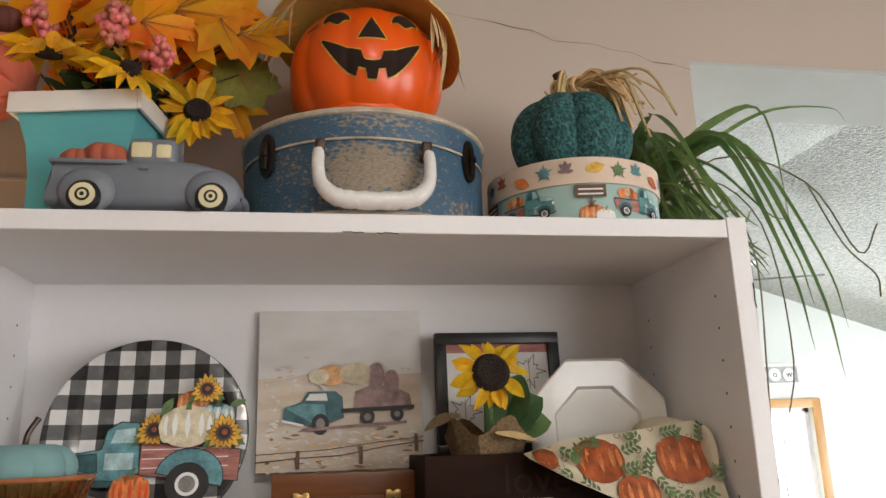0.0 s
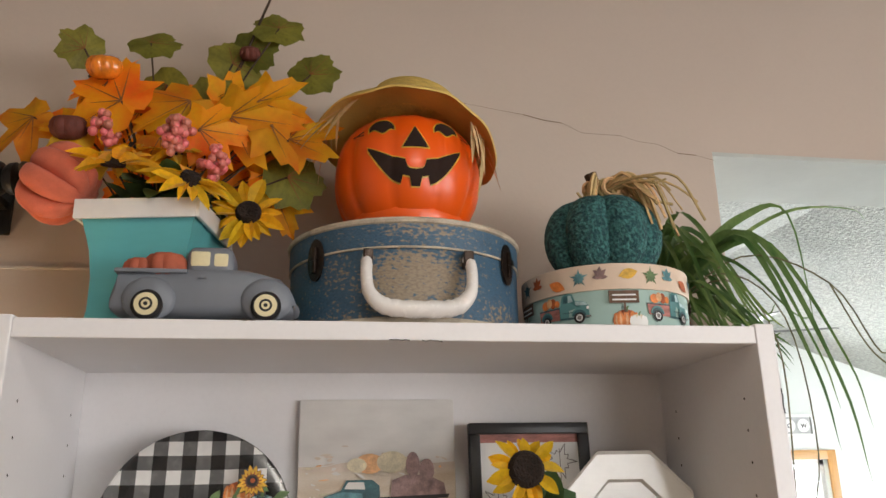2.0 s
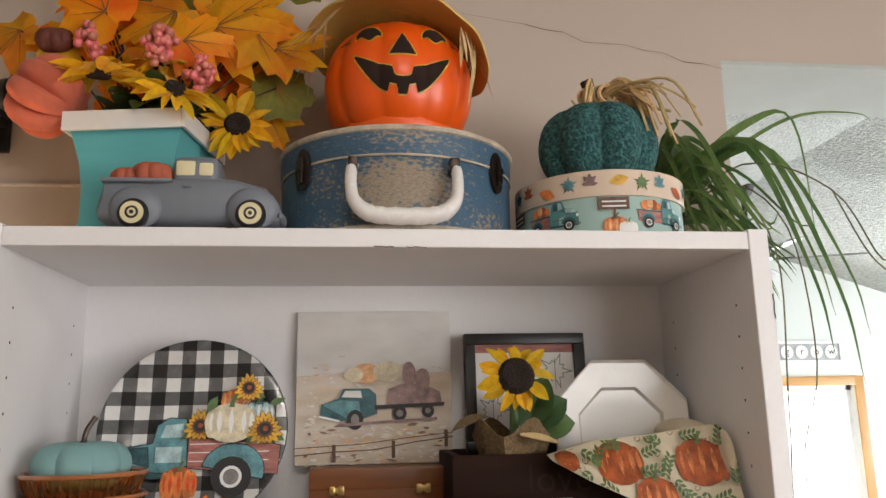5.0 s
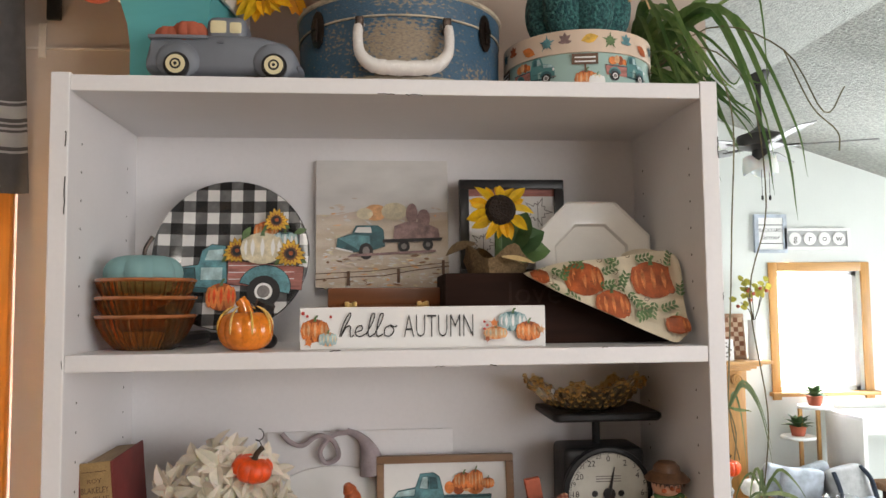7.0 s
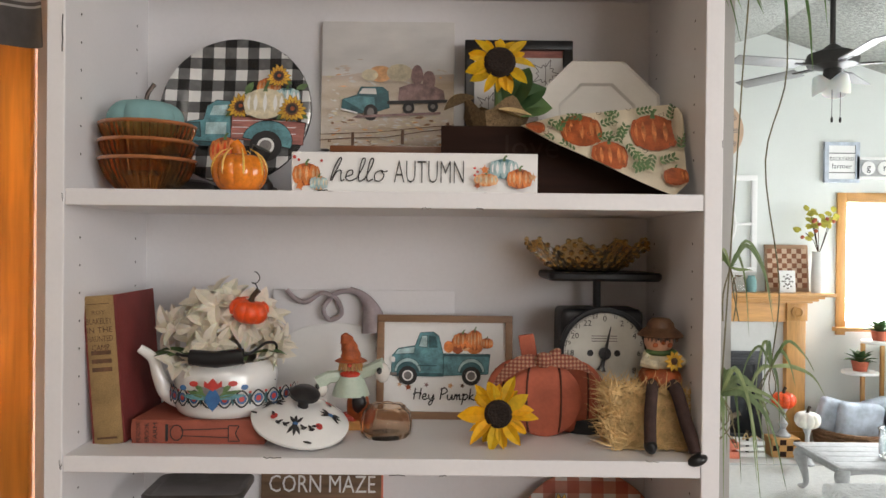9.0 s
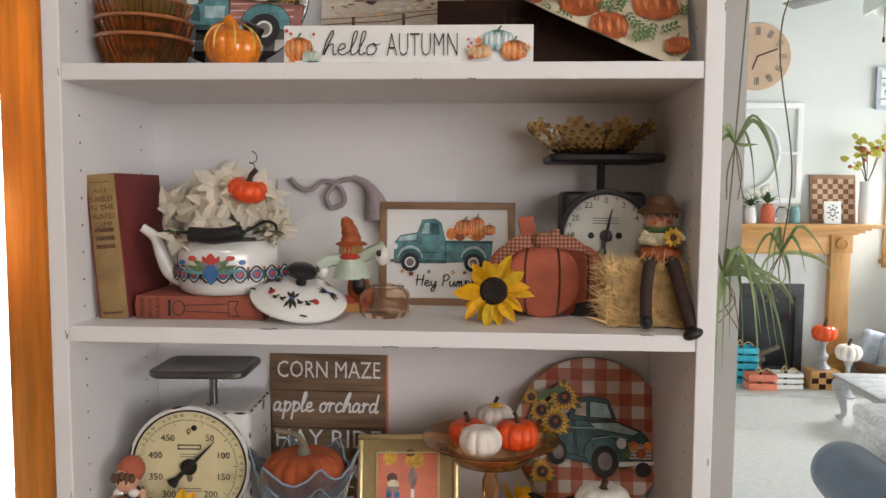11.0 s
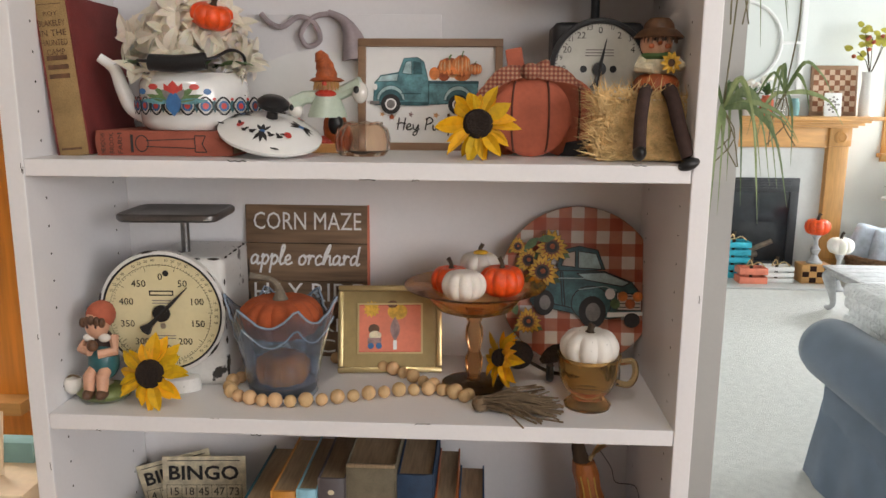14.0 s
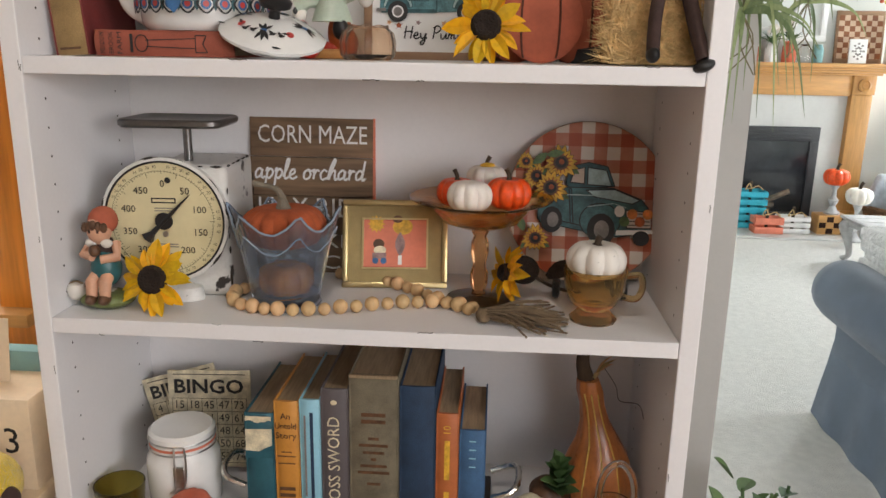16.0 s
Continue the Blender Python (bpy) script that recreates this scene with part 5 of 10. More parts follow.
    for side, n in ((-1, 15), (1, 12)):
        for _ in range(n):
            a = radians((200 if side < 0 else -20) + rng.uniform(-28, 28))
            m = Matrix.Translation((0.112 * math.cos(a), 0.112 * math.sin(a) - 0.006, -0.012)) @ Matrix.Rotation(a + rng.uniform(-0.6, 0.6), 4, "Z") @ Matrix.Rotation(radians(rng.uniform(50, 98)), 4, "Y") @ Matrix.Scale(rng.uniform(0.6, 1.15), 4)
            strand = part("raffia_strand", petal_mesh(0.085, 0.007, 0.2, curl=0.1), "raffia", h, m=m) if strand is None else twin(strand, m, h)


def keepsake_box():
    e = thing("keepsake_box", "round mint card box printed with teal trucks and autumn leaves", "box", pose(0.718, 0.135, T))
    r, h = 0.113, 0.084
    part("body", lathe([(0.0001, 0), (r - 0.002, 0), (r - 0.002, h - 0.03), (0.0001, h - 0.03)], 64), "box_mint", e)
    part("lid", lathe([(r + 0.0005, h - 0.034), (r + 0.001, h - 0.033), (r + 0.001, h - 0.001), (r - 0.001, h), (0.0001, h)], 64), "box_cream", e, "cream lid with a leaf border")
    f = wrap(r - 0.0018)
    for u in (-0.098, 0.05, 0.2):
        art(e, truck_art(u, 0.024, 0.075, 1, "box_truck", "teal_dark", "teal_pale", bed="pink_print"), f)
        art(e, pumpkin_art(u - 0.065, 0.01, 0.017) + pumpkin_art(u - 0.05, 0.008, 0.012, a="paper", b="paper", c="cream_print") + [("brown_print", rect(u - 0.085, 0.032, u - 0.048, 0.048)), ("brown_print", rect(u - 0.068, 0.02, u - 0.065, 0.034))] + [("paper", rect(u - 0.081, 0.041 - 0.006 * k, u - 0.052, 0.043 - 0.006 * k)) for k in range(2)], f)
    f = wrap(r + 0.0012)
    inks = ["teal_dark", "rust_print", "orange_print", "teal_print", "mauve_print", "yellow_print", "green_print", "teal_print", "rust_print"]
    for i in range(11):
        u = -0.165 + 0.031 * i
        if i % 3 == 2:
            it = [(inks[i % 9], leafshape(u - 0.012, 0.066, 0.026, 0.014, -25 + 40 * (i % 2)))]
        elif i % 3 == 1:
            it = [(inks[i % 9], leafshape(u - 0.004 + 0.002 * k, 0.066, 0.014, 0.006, 90 + 45 * k)) for k in (-2, -1, 0, 1, 2)]
        else:
            it = [maple_art(inks[i % 9], u, 0.067, 0.013, 90)]
        art(e, it, f)


def fabric_pumpkin():
    e = thing("fabric_pumpkin", "stuffed teal boucle pumpkin with a woody stem", "pumpkin", pose(0.722, 0.135, T + 0.084))
    part("body", gourd(0.084, 0.142, 7, 0.17, 0.16, v=18), "pump_teal_cloth", e)
    part("stem", tube(spline([(0, 0, 0.108), (-0.004, -0.004, 0.138), (-0.012, -0.006, 0.164)], 4), [0.011, 0.01, 0.009, 0.009, 0.0085, 0.0085, 0.009, 0.0095, 0.01], 8), "stem", e)
    bow = thing("raffia_bow", "frayed natural raffia bow tied round the stem", "raffia bow", pose(0.722, 0.13, T + 0.216))
    rng = random.Random(9)
    for i in range(64):
        side = 1 if i < 46 else -1
        l = rng.uniform(0.05, 0.13) if side > 0 else rng.uniform(0.02, 0.04)
        dx, dy = side * rng.uniform(0.5, 1.0), rng.uniform(-0.8, 0.3)
        pts = [(0.004 * side, 0, 0), (dx * l * 0.4, dy * l * 0.4 - 0.01, rng.uniform(0.004, 0.026)), (dx * l * 0.75, dy * l * 0.7 - 0.012, rng.uniform(-0.012, 0.018)), (dx * l, dy * l * 0.8 - 0.014, rng.uniform(-0.065, 0.012))]
        part("strand", tube(spline(pts, 4), rng.uniform(0.0009, 0.0032), 4), "raffia", bow)
    for k in range(6):
        part("knot", tube(arc((0.012 * math.cos(k), 0.006 * k - 0.02, 0.006), 0.013, 0, 330, 12), 0.0028, 5), "raffia", bow)


def ribbon_leaf(points, w, fold=0.25, n=5):
    """A long grass-like blade along a curve, channelled down its middle."""
    pts = spline(points, n)
    bm = bmesh.new()
    rows = []
    last = len(pts) - 1
    for i, p in enumerate(pts):
        d = (pts[min(i + 1, last)] - pts[max(i - 1, 0)]).normalized()
        s = d.cross(Vector((0.25, -1, 0.15))).normalized()
        up = s.cross(d)
        t = i / last
        half = w / 2 * (0.55 + 0.45 * math.sin(math.pi * min(1, t * 1.4))) * (1 - t ** 3) + 0.0002
        rows.append([bm.verts.new(p + s * half * k + up * half * fold * abs(k)) for k in (-1, 0, 1)])
    for a, b in zip(rows, rows[1:]):
        for k in range(2):
            bm.faces.new((a[k], a[k + 1], b[k + 1], b[k]))
    return bm


def spider_plant():
    e = thing("spider_plant", "trailing green spider plant in a pot with long arching leaves", "houseplant", pose(0.835, 0.235, T))
    part("pot", lathe([(0.028, 0), (0.036, 0.05), (0.039, 0.052), (0.039, 0.062), (0.034, 0.062), (0.033, 0.05), (0.0001, 0.05)], 24), "pump_terra", e)
    rng = random.Random(21)
    for i in range(40):
        a = radians(rng.uniform(-85, 60))
        l = rng.uniform(0.1, 0.22)
        lift, drop = rng.uniform(0.02, 0.15), rng.uniform(-0.06, 0.17) * rng.random() ** 0.5
        c, s = math.cos(a), math.sin(a)
        s = min(s, 0.1)
        if c * l < 0.1 and drop > 0.1:
            drop = 0.06
        pts = [(0, 0, 0.05), (c * l * 0.3, s * l * 0.3, 0.05 + lift), (c * l * 0.65, s * l * 0.6, 0.05 + lift * 0.8), (c * l * 0.92 + 0.02, s * l * 0.8, 0.05 - drop * 0.5), (c * l + 0.03, s * l * 0.85, 0.05 - drop)]
        part("leaf", ribbon_leaf(pts, rng.uniform(0.008, 0.015)), "blade", e)
    # the longest leaves that arch past the end of the bookcase
    for tip, w in (((0.27, -0.16, 0.165), 0.006), ((0.2, -0.17, -0.19), 0.021), ((0.23, -0.15, -0.12), 0.015), ((0.17, -0.16, -0.15), 0.02), ((0.15, -0.2, -0.1), 0.014), ((0.19, -0.12, 0.0), 0.015)):
        x, y, z = tip
        part("leaf", ribbon_leaf([(0, 0, 0.05), (x * 0.3, y * 0.35, 0.14), (x * 0.65, y * 0.65, 0.15 if z < 0 else 0.2), (x * 0.95, y * 0.9, z * 0.45 + 0.03 if z < 0 else 0.195), (x, y, z)], w), "blade", e)
    # runners that hang beside the bookcase, with plantlets
    runs = [[(0, 0, 0.05), (0.1, -0.04, 0.12), (0.19, -0.05, 0.05), (0.225, -0.03, -0.15), (0.2, -0.01, -0.3), (0.232, 0.005, -0.5), (0.223, 0.012, -0.638)],
            [(0, 0, 0.05), (0.08, -0.08, 0.1), (0.12, -0.13, 0.0), (0.11, -0.14, -0.2), (0.1, -0.13, -0.45), (0.092, -0.12, -0.66)],
            [(0, 0, 0.05), (0.1, -0.1, 0.13), (0.2, -0.15, 0.08), (0.255, -0.16, -0.02), (0.29, -0.16, 0.02)],
            [(0.2, -0.15, 0.08), (0.235, -0.16, -0.01), (0.275, -0.16, -0.05), (0.277, -0.16, -0.08)]]
    for pts in runs:
        part("runner", tube(spline(pts, 5), 0.0012, 5), "runner", e)
    for (x, y, z), n, sc in (((0.223, 0.012, -0.638), 10, 0.72), ((0.092, -0.12, -0.66), 14, 0.85), ((0.1, -0.13, -0.47), 7, 0.6)):
        for i in range(n):
            a, l = rng.uniform(0, 6.28), rng.uniform(0.06, 0.15) * sc
            c, s = math.cos(a), math.sin(a) * 0.7
            c = abs(c) if x + c * l < 0.058 else c
            u, dr = rng.uniform(-0.01, 0.045), rng.uniform(0.0, 0.2) * sc
            pts = [(x, y, z), (x + c * l * 0.35, y + s * l * 0.3, z + u), (x + c * l * 0.75, y + s * l * 0.6, z + u * 0.6 - dr * 0.3), (x + c * l, y + s * l * 0.8, z - dr)]
            part("leaf", ribbon_leaf(pts, rng.uniform(0.007, 0.012) * sc), "blade_pale", e)
        for i in range(4):
            part("root", tube(spline([(x, y, z), (x + rng.uniform(-0.02, 0.02), y, z - 0.04), (x + rng.uniform(-0.04, 0.03), y, z - 0.08)], 3), 0.001, 4), "runner", e)


planter()
bouquet()
ceramic_truck()
round_case()
jack_lantern()
keepsake_box()
fabric_pumpkin()
spider_plant()

# curtain on its rod, with the hanging foam pumpkin
c = thing("window_valance", "charcoal linen valance with pale woven stripes", "curtain", pose(0, 0.2, 0))
for z0, z1, k in ((1.772, 1.835, "curtain"), (1.835, 1.839, "curtain_pale"), (1.839, 1.845, "curtain"), (1.845, 1.868, "curtain_pale"), (1.868, 1.872, "curtain"), (1.872, 1.876, "curtain_pale"), (1.876, 1.881, "curtain"), (1.881, 1.884, "curtain_pale"), (1.884, 1.89, "curtain"), (1.89, 1.91, "curtain_pale"), (1.91, 1.915, "curtain"), (1.915, 1.918, "curtain_pale"), (1.918, 2.16, "curtain")):
    bm = bmesh.new()
    rows = []
    for z in (z0, z1):
        rows.append([[bm.verts.new((-1.25 + (1.113 - 0.045 * (z - 1.772)) * i / 80, 0.013 * math.sin(i * 0.9) * (0.6 + (2.16 - z) * 1.2) + off, z)) for i in range(81)] for off in (0, 0.0025)])
    for i in range(80):
        bm.faces.new((rows[0][0][i], rows[0][0][i + 1], rows[1][0][i + 1], rows[1][0][i]))
        bm.faces.new((rows[0][1][i + 1], rows[0][1][i], rows[1][1][i], rows[1][1][i + 1]))
    part("cloth" if k == "curtain" else "stripe", bm, k, c)
rod = thing("curtain_rod", "black iron curtain rod with a turned finial", "curtain rod", pose(0, 0.2, 2.135))
part("rod", tube([(-1.3, 0, 0), (-0.15, 0, 0)], 0.009, 14), "iron", rod)
part("finial", moved(lathe([(0.012, 0), (0.021, 0.004), (0.021, 0.01), (0.014, 0.014), (0.024, 0.022), (0.026, 0.032), (0.022, 0.04), (0.016, 0.043), (0.022, 0.05), (0.023, 0.058), (0.014, 0.066), (0.0001, 0.068)], 28), pose(-0.152, 0, 0, 0, 90, 0)), "iron", rod)
part("bracket", join(block(-0.152, -0.14, 0, 0.109, -0.012, 0.0), block(-0.158, -0.134, 0.1, 0.109, -0.05, 0.02, 0.003)), "iron", rod)
hp = thing("foam_pumpkin", "coral flocked foam pumpkin hung on the curtain rod", "pumpkin", pose(0.03, 0.1, 2.074, 0, -60, 0))
part("body", gourd(0.055, 0.09, 8, 0.3, u=80, v=16), "pump_coral", hp)
part("stem", tube(spline([(0, 0, 0.07), (0, 0.01, 0.094), (0, 0.05, 0.115), (-0.004, 0.1, 0.129)], 3), 0.0045, 7), "stem", hp)

# ---- second shelf from the top ----
def fluted_bowl(x, y, z, r, h, group):
    e = thing("glass_bowl", "fluted amber carnival-glass bowl in a stack", "bowl", pose(x, y, z), group)
    t = 0.004
    prof = [(r * 0.45, 0), (r * 0.6, 0.002), (r * 0.8, h * 0.35), (r * 0.93, h * 0.7), (r, h), (r - t, h), (r * 0.93 - t, h * 0.7), (r * 0.78 - t, h * 0.38), (r * 0.55, 0.006), (0.0001, 0.005)]
    part("bowl", lathe(prof, 192, 40, 0.13), "amber_deep", e)
    part("rim", tube([((r - 0.001) * math.cos(a), (r - 0.001) * math.sin(a), h) for a in [6.2832 * i / 64 for i in range(65)]], 0.0028, 8), "amber_rim", e, "glossy rounded rim")
    return e


for k in range(3):
    fluted_bowl(0.072, 0.105, Z2 + (0, 0.026, 0.051)[k], 0.069, 0.048, "stacked glass bowls")
pumpkin("clay_pumpkin", "dusty aqua clay pumpkin resting on the glass bowls", pose(0.068, 0.105, Z2 + 0.08, 0, 0, 30), 0.055, 0.066, "pump_aqua", 8, 0.1, (0.0032, 0.026), "bronze")


def decor_plate(m, r, glaze, label):
    e = thing("decorative_plate", label, "plate", m)
    prof = [(r * 0.6, 0.0035), (r * 0.66, 0.003), (r * 0.7, 0.001), (r * 0.97, -0.002), (r, -0.001), (r * 0.98, 0.002), (r * 0.7, 0.006), (r * 0.64, 0.009), (r * 0.5, 0.009)]
    bm = lathe([(0.0001, 0.0035), *prof, (0.0001, 0.009)], 72)
    part("rim", tube([(r * 0.995 * math.cos(q), -0.0005, r + r * 0.995 * math.sin(q)) for q in [6.2832 * i / 96 for i in range(97)]], 0.0018, 6), "frame_wood" if "rust" in glaze else "black", e, "dark glazed rim")
    part("plate", moved(bm, pose(0, 0, r, 90) @ Matrix.Diagonal((1, 1, -1, 1)) @ Matrix.Translation((0, 0, -0.002))), glaze, e)
    return e


# the check plate with the pumpkin truck, on a black stand
p = decor_plate(pose(0.172, 0.19, Z2 + 0.023, -11, 0, 0), 0.122, "check_black", "round black and white check plate with a teal pumpkin truck")


def on_plate(r):
    def f(u, v, k=0):
        return (u, -0.0046 - 0.0002 * k, v)
    return f


r = 0.122
fp = on_plate(r)
it = [("teal_print", [(-0.092, 0.07), (-0.086, 0.1), (-0.05, 0.105), (-0.045, 0.128), (-0.03, 0.138), (-0.008, 0.136), (-0.004, 0.075), (-0.05, 0.062)]), ("teal_pale", [(-0.04, 0.112), (-0.035, 0.128), (-0.012, 0.13), (-0.01, 0.112)]), ("teal_dark", [(-0.088, 0.085), (-0.085, 0.098), (-0.055, 0.1), (-0.052, 0.075)]), ("teal_pale", rect(-0.045, 0.08, -0.012, 0.1)), ("teal_dark", [(-0.092, 0.068), (-0.05, 0.06), (-0.02, 0.06), (-0.02, 0.066), (-0.05, 0.068)])]
it += [("pink_print", [(-0.004, 0.112), (0.115, 0.1), (0.112, 0.062), (-0.004, 0.072)])] + [("paper", rect(-0.002, 0.08 + 0.011 * k, 0.1, 0.0812 + 0.011 * k)) for k in range(3)]
it += [("teal_print", disc(0.055, 0.068, 0.04, 0.035, 16, -20, 170)), ("ink", disc(0.053, 0.06, 0.026)), ("paper", disc(0.053, 0.06, 0.014)), ("ink_grey", disc(0.053, 0.06, 0.01))]
it += pumpkin_art(-0.012, 0.052, 0.024, 0.022, "orange_print", "pump_red", "rust_print") + sunflower_art(0.01, 0.125, 0.024) + pumpkin_art(0.055, 0.156, 0.02, 0.018) + pumpkin_art(0.085, 0.14, 0.022, 0.017, "teal_pale", "paper", "teal_print")
it += pumpkin_art(0.05, 0.128, 0.034, 0.026, "cream_print", "paper", "cream_print") + sunflower_art(0.095, 0.118, 0.026) + sunflower_art(0.072, 0.172, 0.022) + [("green_print", leafshape(0.02, 0.14, 0.025, 0.012, 60)), ("green_print", leafshape(0.1, 0.15, 0.022, 0.01, 20))]
art(p, outlined(it, ("teal_print", "pink_print", "teal_dark"), 0.0011), fp, name="truck_print")
st = thing("plate_stand", "black wooden easel holding the check plate", "plate stand", pose(0.175, 0.17, Z2))
for s in (-1, 1):
    part("arm", tube(spline([(s * 0.07, -0.085, 0.066), (s * 0.06, -0.08, 0.042), (s * 0.068, -0.07, 0.016), (s * 0.04, 0.0, 0.014), (s * 0.05, 0.08, 0.012)], 5), [0.014] * 5 + [0.011] * 16, 8), "black", st)
    part("foot", ball(0.014, 0.014, 0.012, 12, 8, (s * 0.07, -0.07, 0.011)), "black", st)
part("crossbar", block(-0.05, 0.05, 0.02, 0.035, 0.008, 0.02, 0.003), "black", st)

e = pumpkin("glass_pumpkin", "shiny orange pumpkin with yellow streaks", pose(0.221, 0.055, Z2), 0.0385, 0.064, "pump_orange", 8, 0.1, None)
for i in range(8):
    a = 2 * math.pi * (i + 0.5) / 8
    part("streak", moved(tube([(0.0378 * math.sin(math.pi * t) ** 0.8 * math.cos(a), 0.0378 * math.sin(math.pi * t) ** 0.8 * math.sin(a), 0.032 - 0.031 * math.cos(math.pi * t)) for t in [0.12 + 0.76 * j / 10 for j in range(11)]], [0.0005 + 0.0013 * math.sin(math.pi * j / 10) for j in range(11)], 6), Matrix()), "pump_yellow", e)
part("stem", tube([(0, 0, 0.05), (-0.003, 0.0, 0.064), (-0.008, 0, 0.07)], [0.012, 0.009, 0.008], 10), "pump_orange", e)

# canvas print standing on the hinged box
e = thing("canvas_print", "square canvas of a teal farm truck hauling pumpkins", "picture", pose(0.413, 0.268, Z2 + 0.089, -3, 0, 0))
w, h = 0.113, 0.22
part("canvas", block(-w, w, 0, 0.018, 0, h, 0.003), "canvas_sky", e)
it = [("canvas_field", rect(-w + 0.001, 0.001, w - 0.001, 0.125)), ("canvas_haze", [(-w + 0.001, 0.118), (-0.05, 0.13), (0.02, 0.136), (0.08, 0.128), (w - 0.001, 0.13), (w - 0.001, 0.118)]), ("orange_pale", disc(-0.012, 0.128, 0.02, 0.014)), ("cream_print", disc(0.02, 0.13, 0.022, 0.015)), ("cream_print", disc(-0.03, 0.126, 0.014, 0.01)),
      ("mauve_print", disc(0.05, 0.126, 0.01, 0.018)), ("mauve_print", disc(0.07, 0.118, 0.011, 0.016)), ("mauve_print", [(0.018, 0.082), (0.098, 0.082), (0.095, 0.1), (0.07, 0.112), (0.04, 0.112), (0.02, 0.105)])]
it += [("teal_dark", [(-0.078, 0.068), (-0.076, 0.084), (-0.052, 0.092), (-0.045, 0.106), (-0.008, 0.106), (0.002, 0.098), (0.004, 0.07), (-0.02, 0.062), (-0.05, 0.06)]), ("teal_print", [(-0.075, 0.084), (-0.05, 0.09), (-0.022, 0.088), (-0.02, 0.066), (-0.04, 0.064)]), ("canvas_sky", [(-0.048, 0.094), (-0.042, 0.103), (-0.02, 0.103), (-0.018, 0.093)]), ("paper", [(-0.08, 0.066), (-0.05, 0.059), (-0.05, 0.062), (-0.079, 0.069)]), ("ink", [(0.0, 0.076), (0.1, 0.08), (0.102, 0.085), (0.0, 0.082)]),
       ("ink", disc(-0.028, 0.062, 0.012, 0.014)), ("ink_grey", disc(-0.028, 0.062, 0.006, 0.008)), ("ink", disc(0.036, 0.07, 0.01, 0.011)), ("ink_grey", disc(0.036, 0.07, 0.005)), ("ink", disc(0.077, 0.073, 0.009, 0.01)), ("ink_grey", disc(0.077, 0.073, 0.004)), ("mauve_print", [(-0.06, 0.052), (0.09, 0.06), (0.09, 0.064), (-0.05, 0.057)])]
it += [("brown_print", q) for q in stroke([(-w, 0.014), (-0.06, 0.018), (0.0, 0.02), (0.06, 0.03), (w, 0.036)], 0.0016) + stroke([(-w, 0.024), (-0.02, 0.028), (0.05, 0.036), (w, 0.042)], 0.0012)] + [("brown_print", rect(x, y, x + 0.005, y + 0.024)) for x, y in ((-0.06, 0.004), (0.024, 0.008), (0.1, 0.022))]
rng = random.Random(61)
dabs = []
for k in range(620):
    u, v = rng.uniform(-0.105, 0.1), rng.betavariate(1.3, 2.0) * 0.155
    if -0.08 < u < 0.1 and 0.055 < v < 0.112:
        continue
    l, a = rng.uniform(0.004, 0.018), rng.gauss(0, 12)
    ink = rng.choice(("canvas_haze", "canvas_field", "cream_print", "canvas_sky", "canvas_sky", "frame_wood" if rng.random() < (0.5 if v < 0.05 else 0.15) else "canvas_field", "orange_pale" if rng.random() < 0.25 else "canvas_haze"))
    dabs.append((ink, leafshape(u, v, min(l, 0.111 - u), rng.uniform(0.0015, 0.005), a, 3)))
art(e, it[:2] + dabs + it[2:], lambda u, v, k=0: (u, -0.0003 - 0.00003 * k, v), name="painted_scene")

e = thing("hinged_box", "small red-brown wooden box with brass hinges", "box", pose(0.419, 0.215, Z2))
part("body", block(-0.095, 0.095, 0, 0.07, 0, 0.087, 0.003), "redwood", e)
part("lid", block(-0.095, 0.095, -0.002, 0.07, 0.06, 0.0885, 0.003), "redwood", e)
for x in (-0.058, 0.058):
    part("hinge", moved(join(block(-0.008, 0.008, -0.004, 0, -0.004, 0.004, 0.001), *[block(s * 0.006 - 0.004, s * 0.006 + 0.004, -0.005, 0, -0.006, 0.006, 0.002) for s in (-1, 1)]), Matrix.Translation((x, -0.0015, 0.06))), "brass", e, "brass hinge")

# lettered sign
e = thing("autumn_sign", "white wooden block sign lettered hello AUTUMN with pumpkins", "sign", pose(0.4685, 0.048, Z2, 0, 0, 0))
part("board", block(-0.173, 0.173, 0, 0.018, 0, 0.058, 0.0015), "paper", e, smooth=False)
script(e, "hello", 0.078, 0.0155, "ink", -0.118, 0.017, 0.0017)
letters(e, "AUTUMN", 0.047, "ink", 0.021, 0.029, width=0.098, weight=-0.0008)
it = pumpkin_art(-0.152, 0.026, 0.02) + pumpkin_art(-0.134, 0.014, 0.013, 0.01, "teal_pale", "cream_print", "orange_pale") + [maple_art("orange_print", -0.16, 0.01, 0.008), ("red_print", disc(-0.168, 0.05, 0.0025)), ("red_print", disc(-0.162, 0.046, 0.002)), ("red_print", disc(-0.13, 0.045, 0.002))]
it += pumpkin_art(0.125, 0.036, 0.021, 0.014, "teal_pale", "paper", "teal_print") + pumpkin_art(0.147, 0.022, 0.018, 0.014) + pumpkin_art(0.1, 0.02, 0.017, 0.009, "orange_pale", "cream_print", "orange_print") + [maple_art("orange_print", 0.098, 0.034, 0.008, 20), maple_art("rust_print", 0.088, 0.012, 0.006, 50), maple_art("orange_pale", 0.165, 0.024, 0.007, 10)] + [("red_print", disc(0.084 + 0.004 * (k % 2), 0.026 + 0.005 * k, 0.0018)) for k in range(3)]
art(e, it)

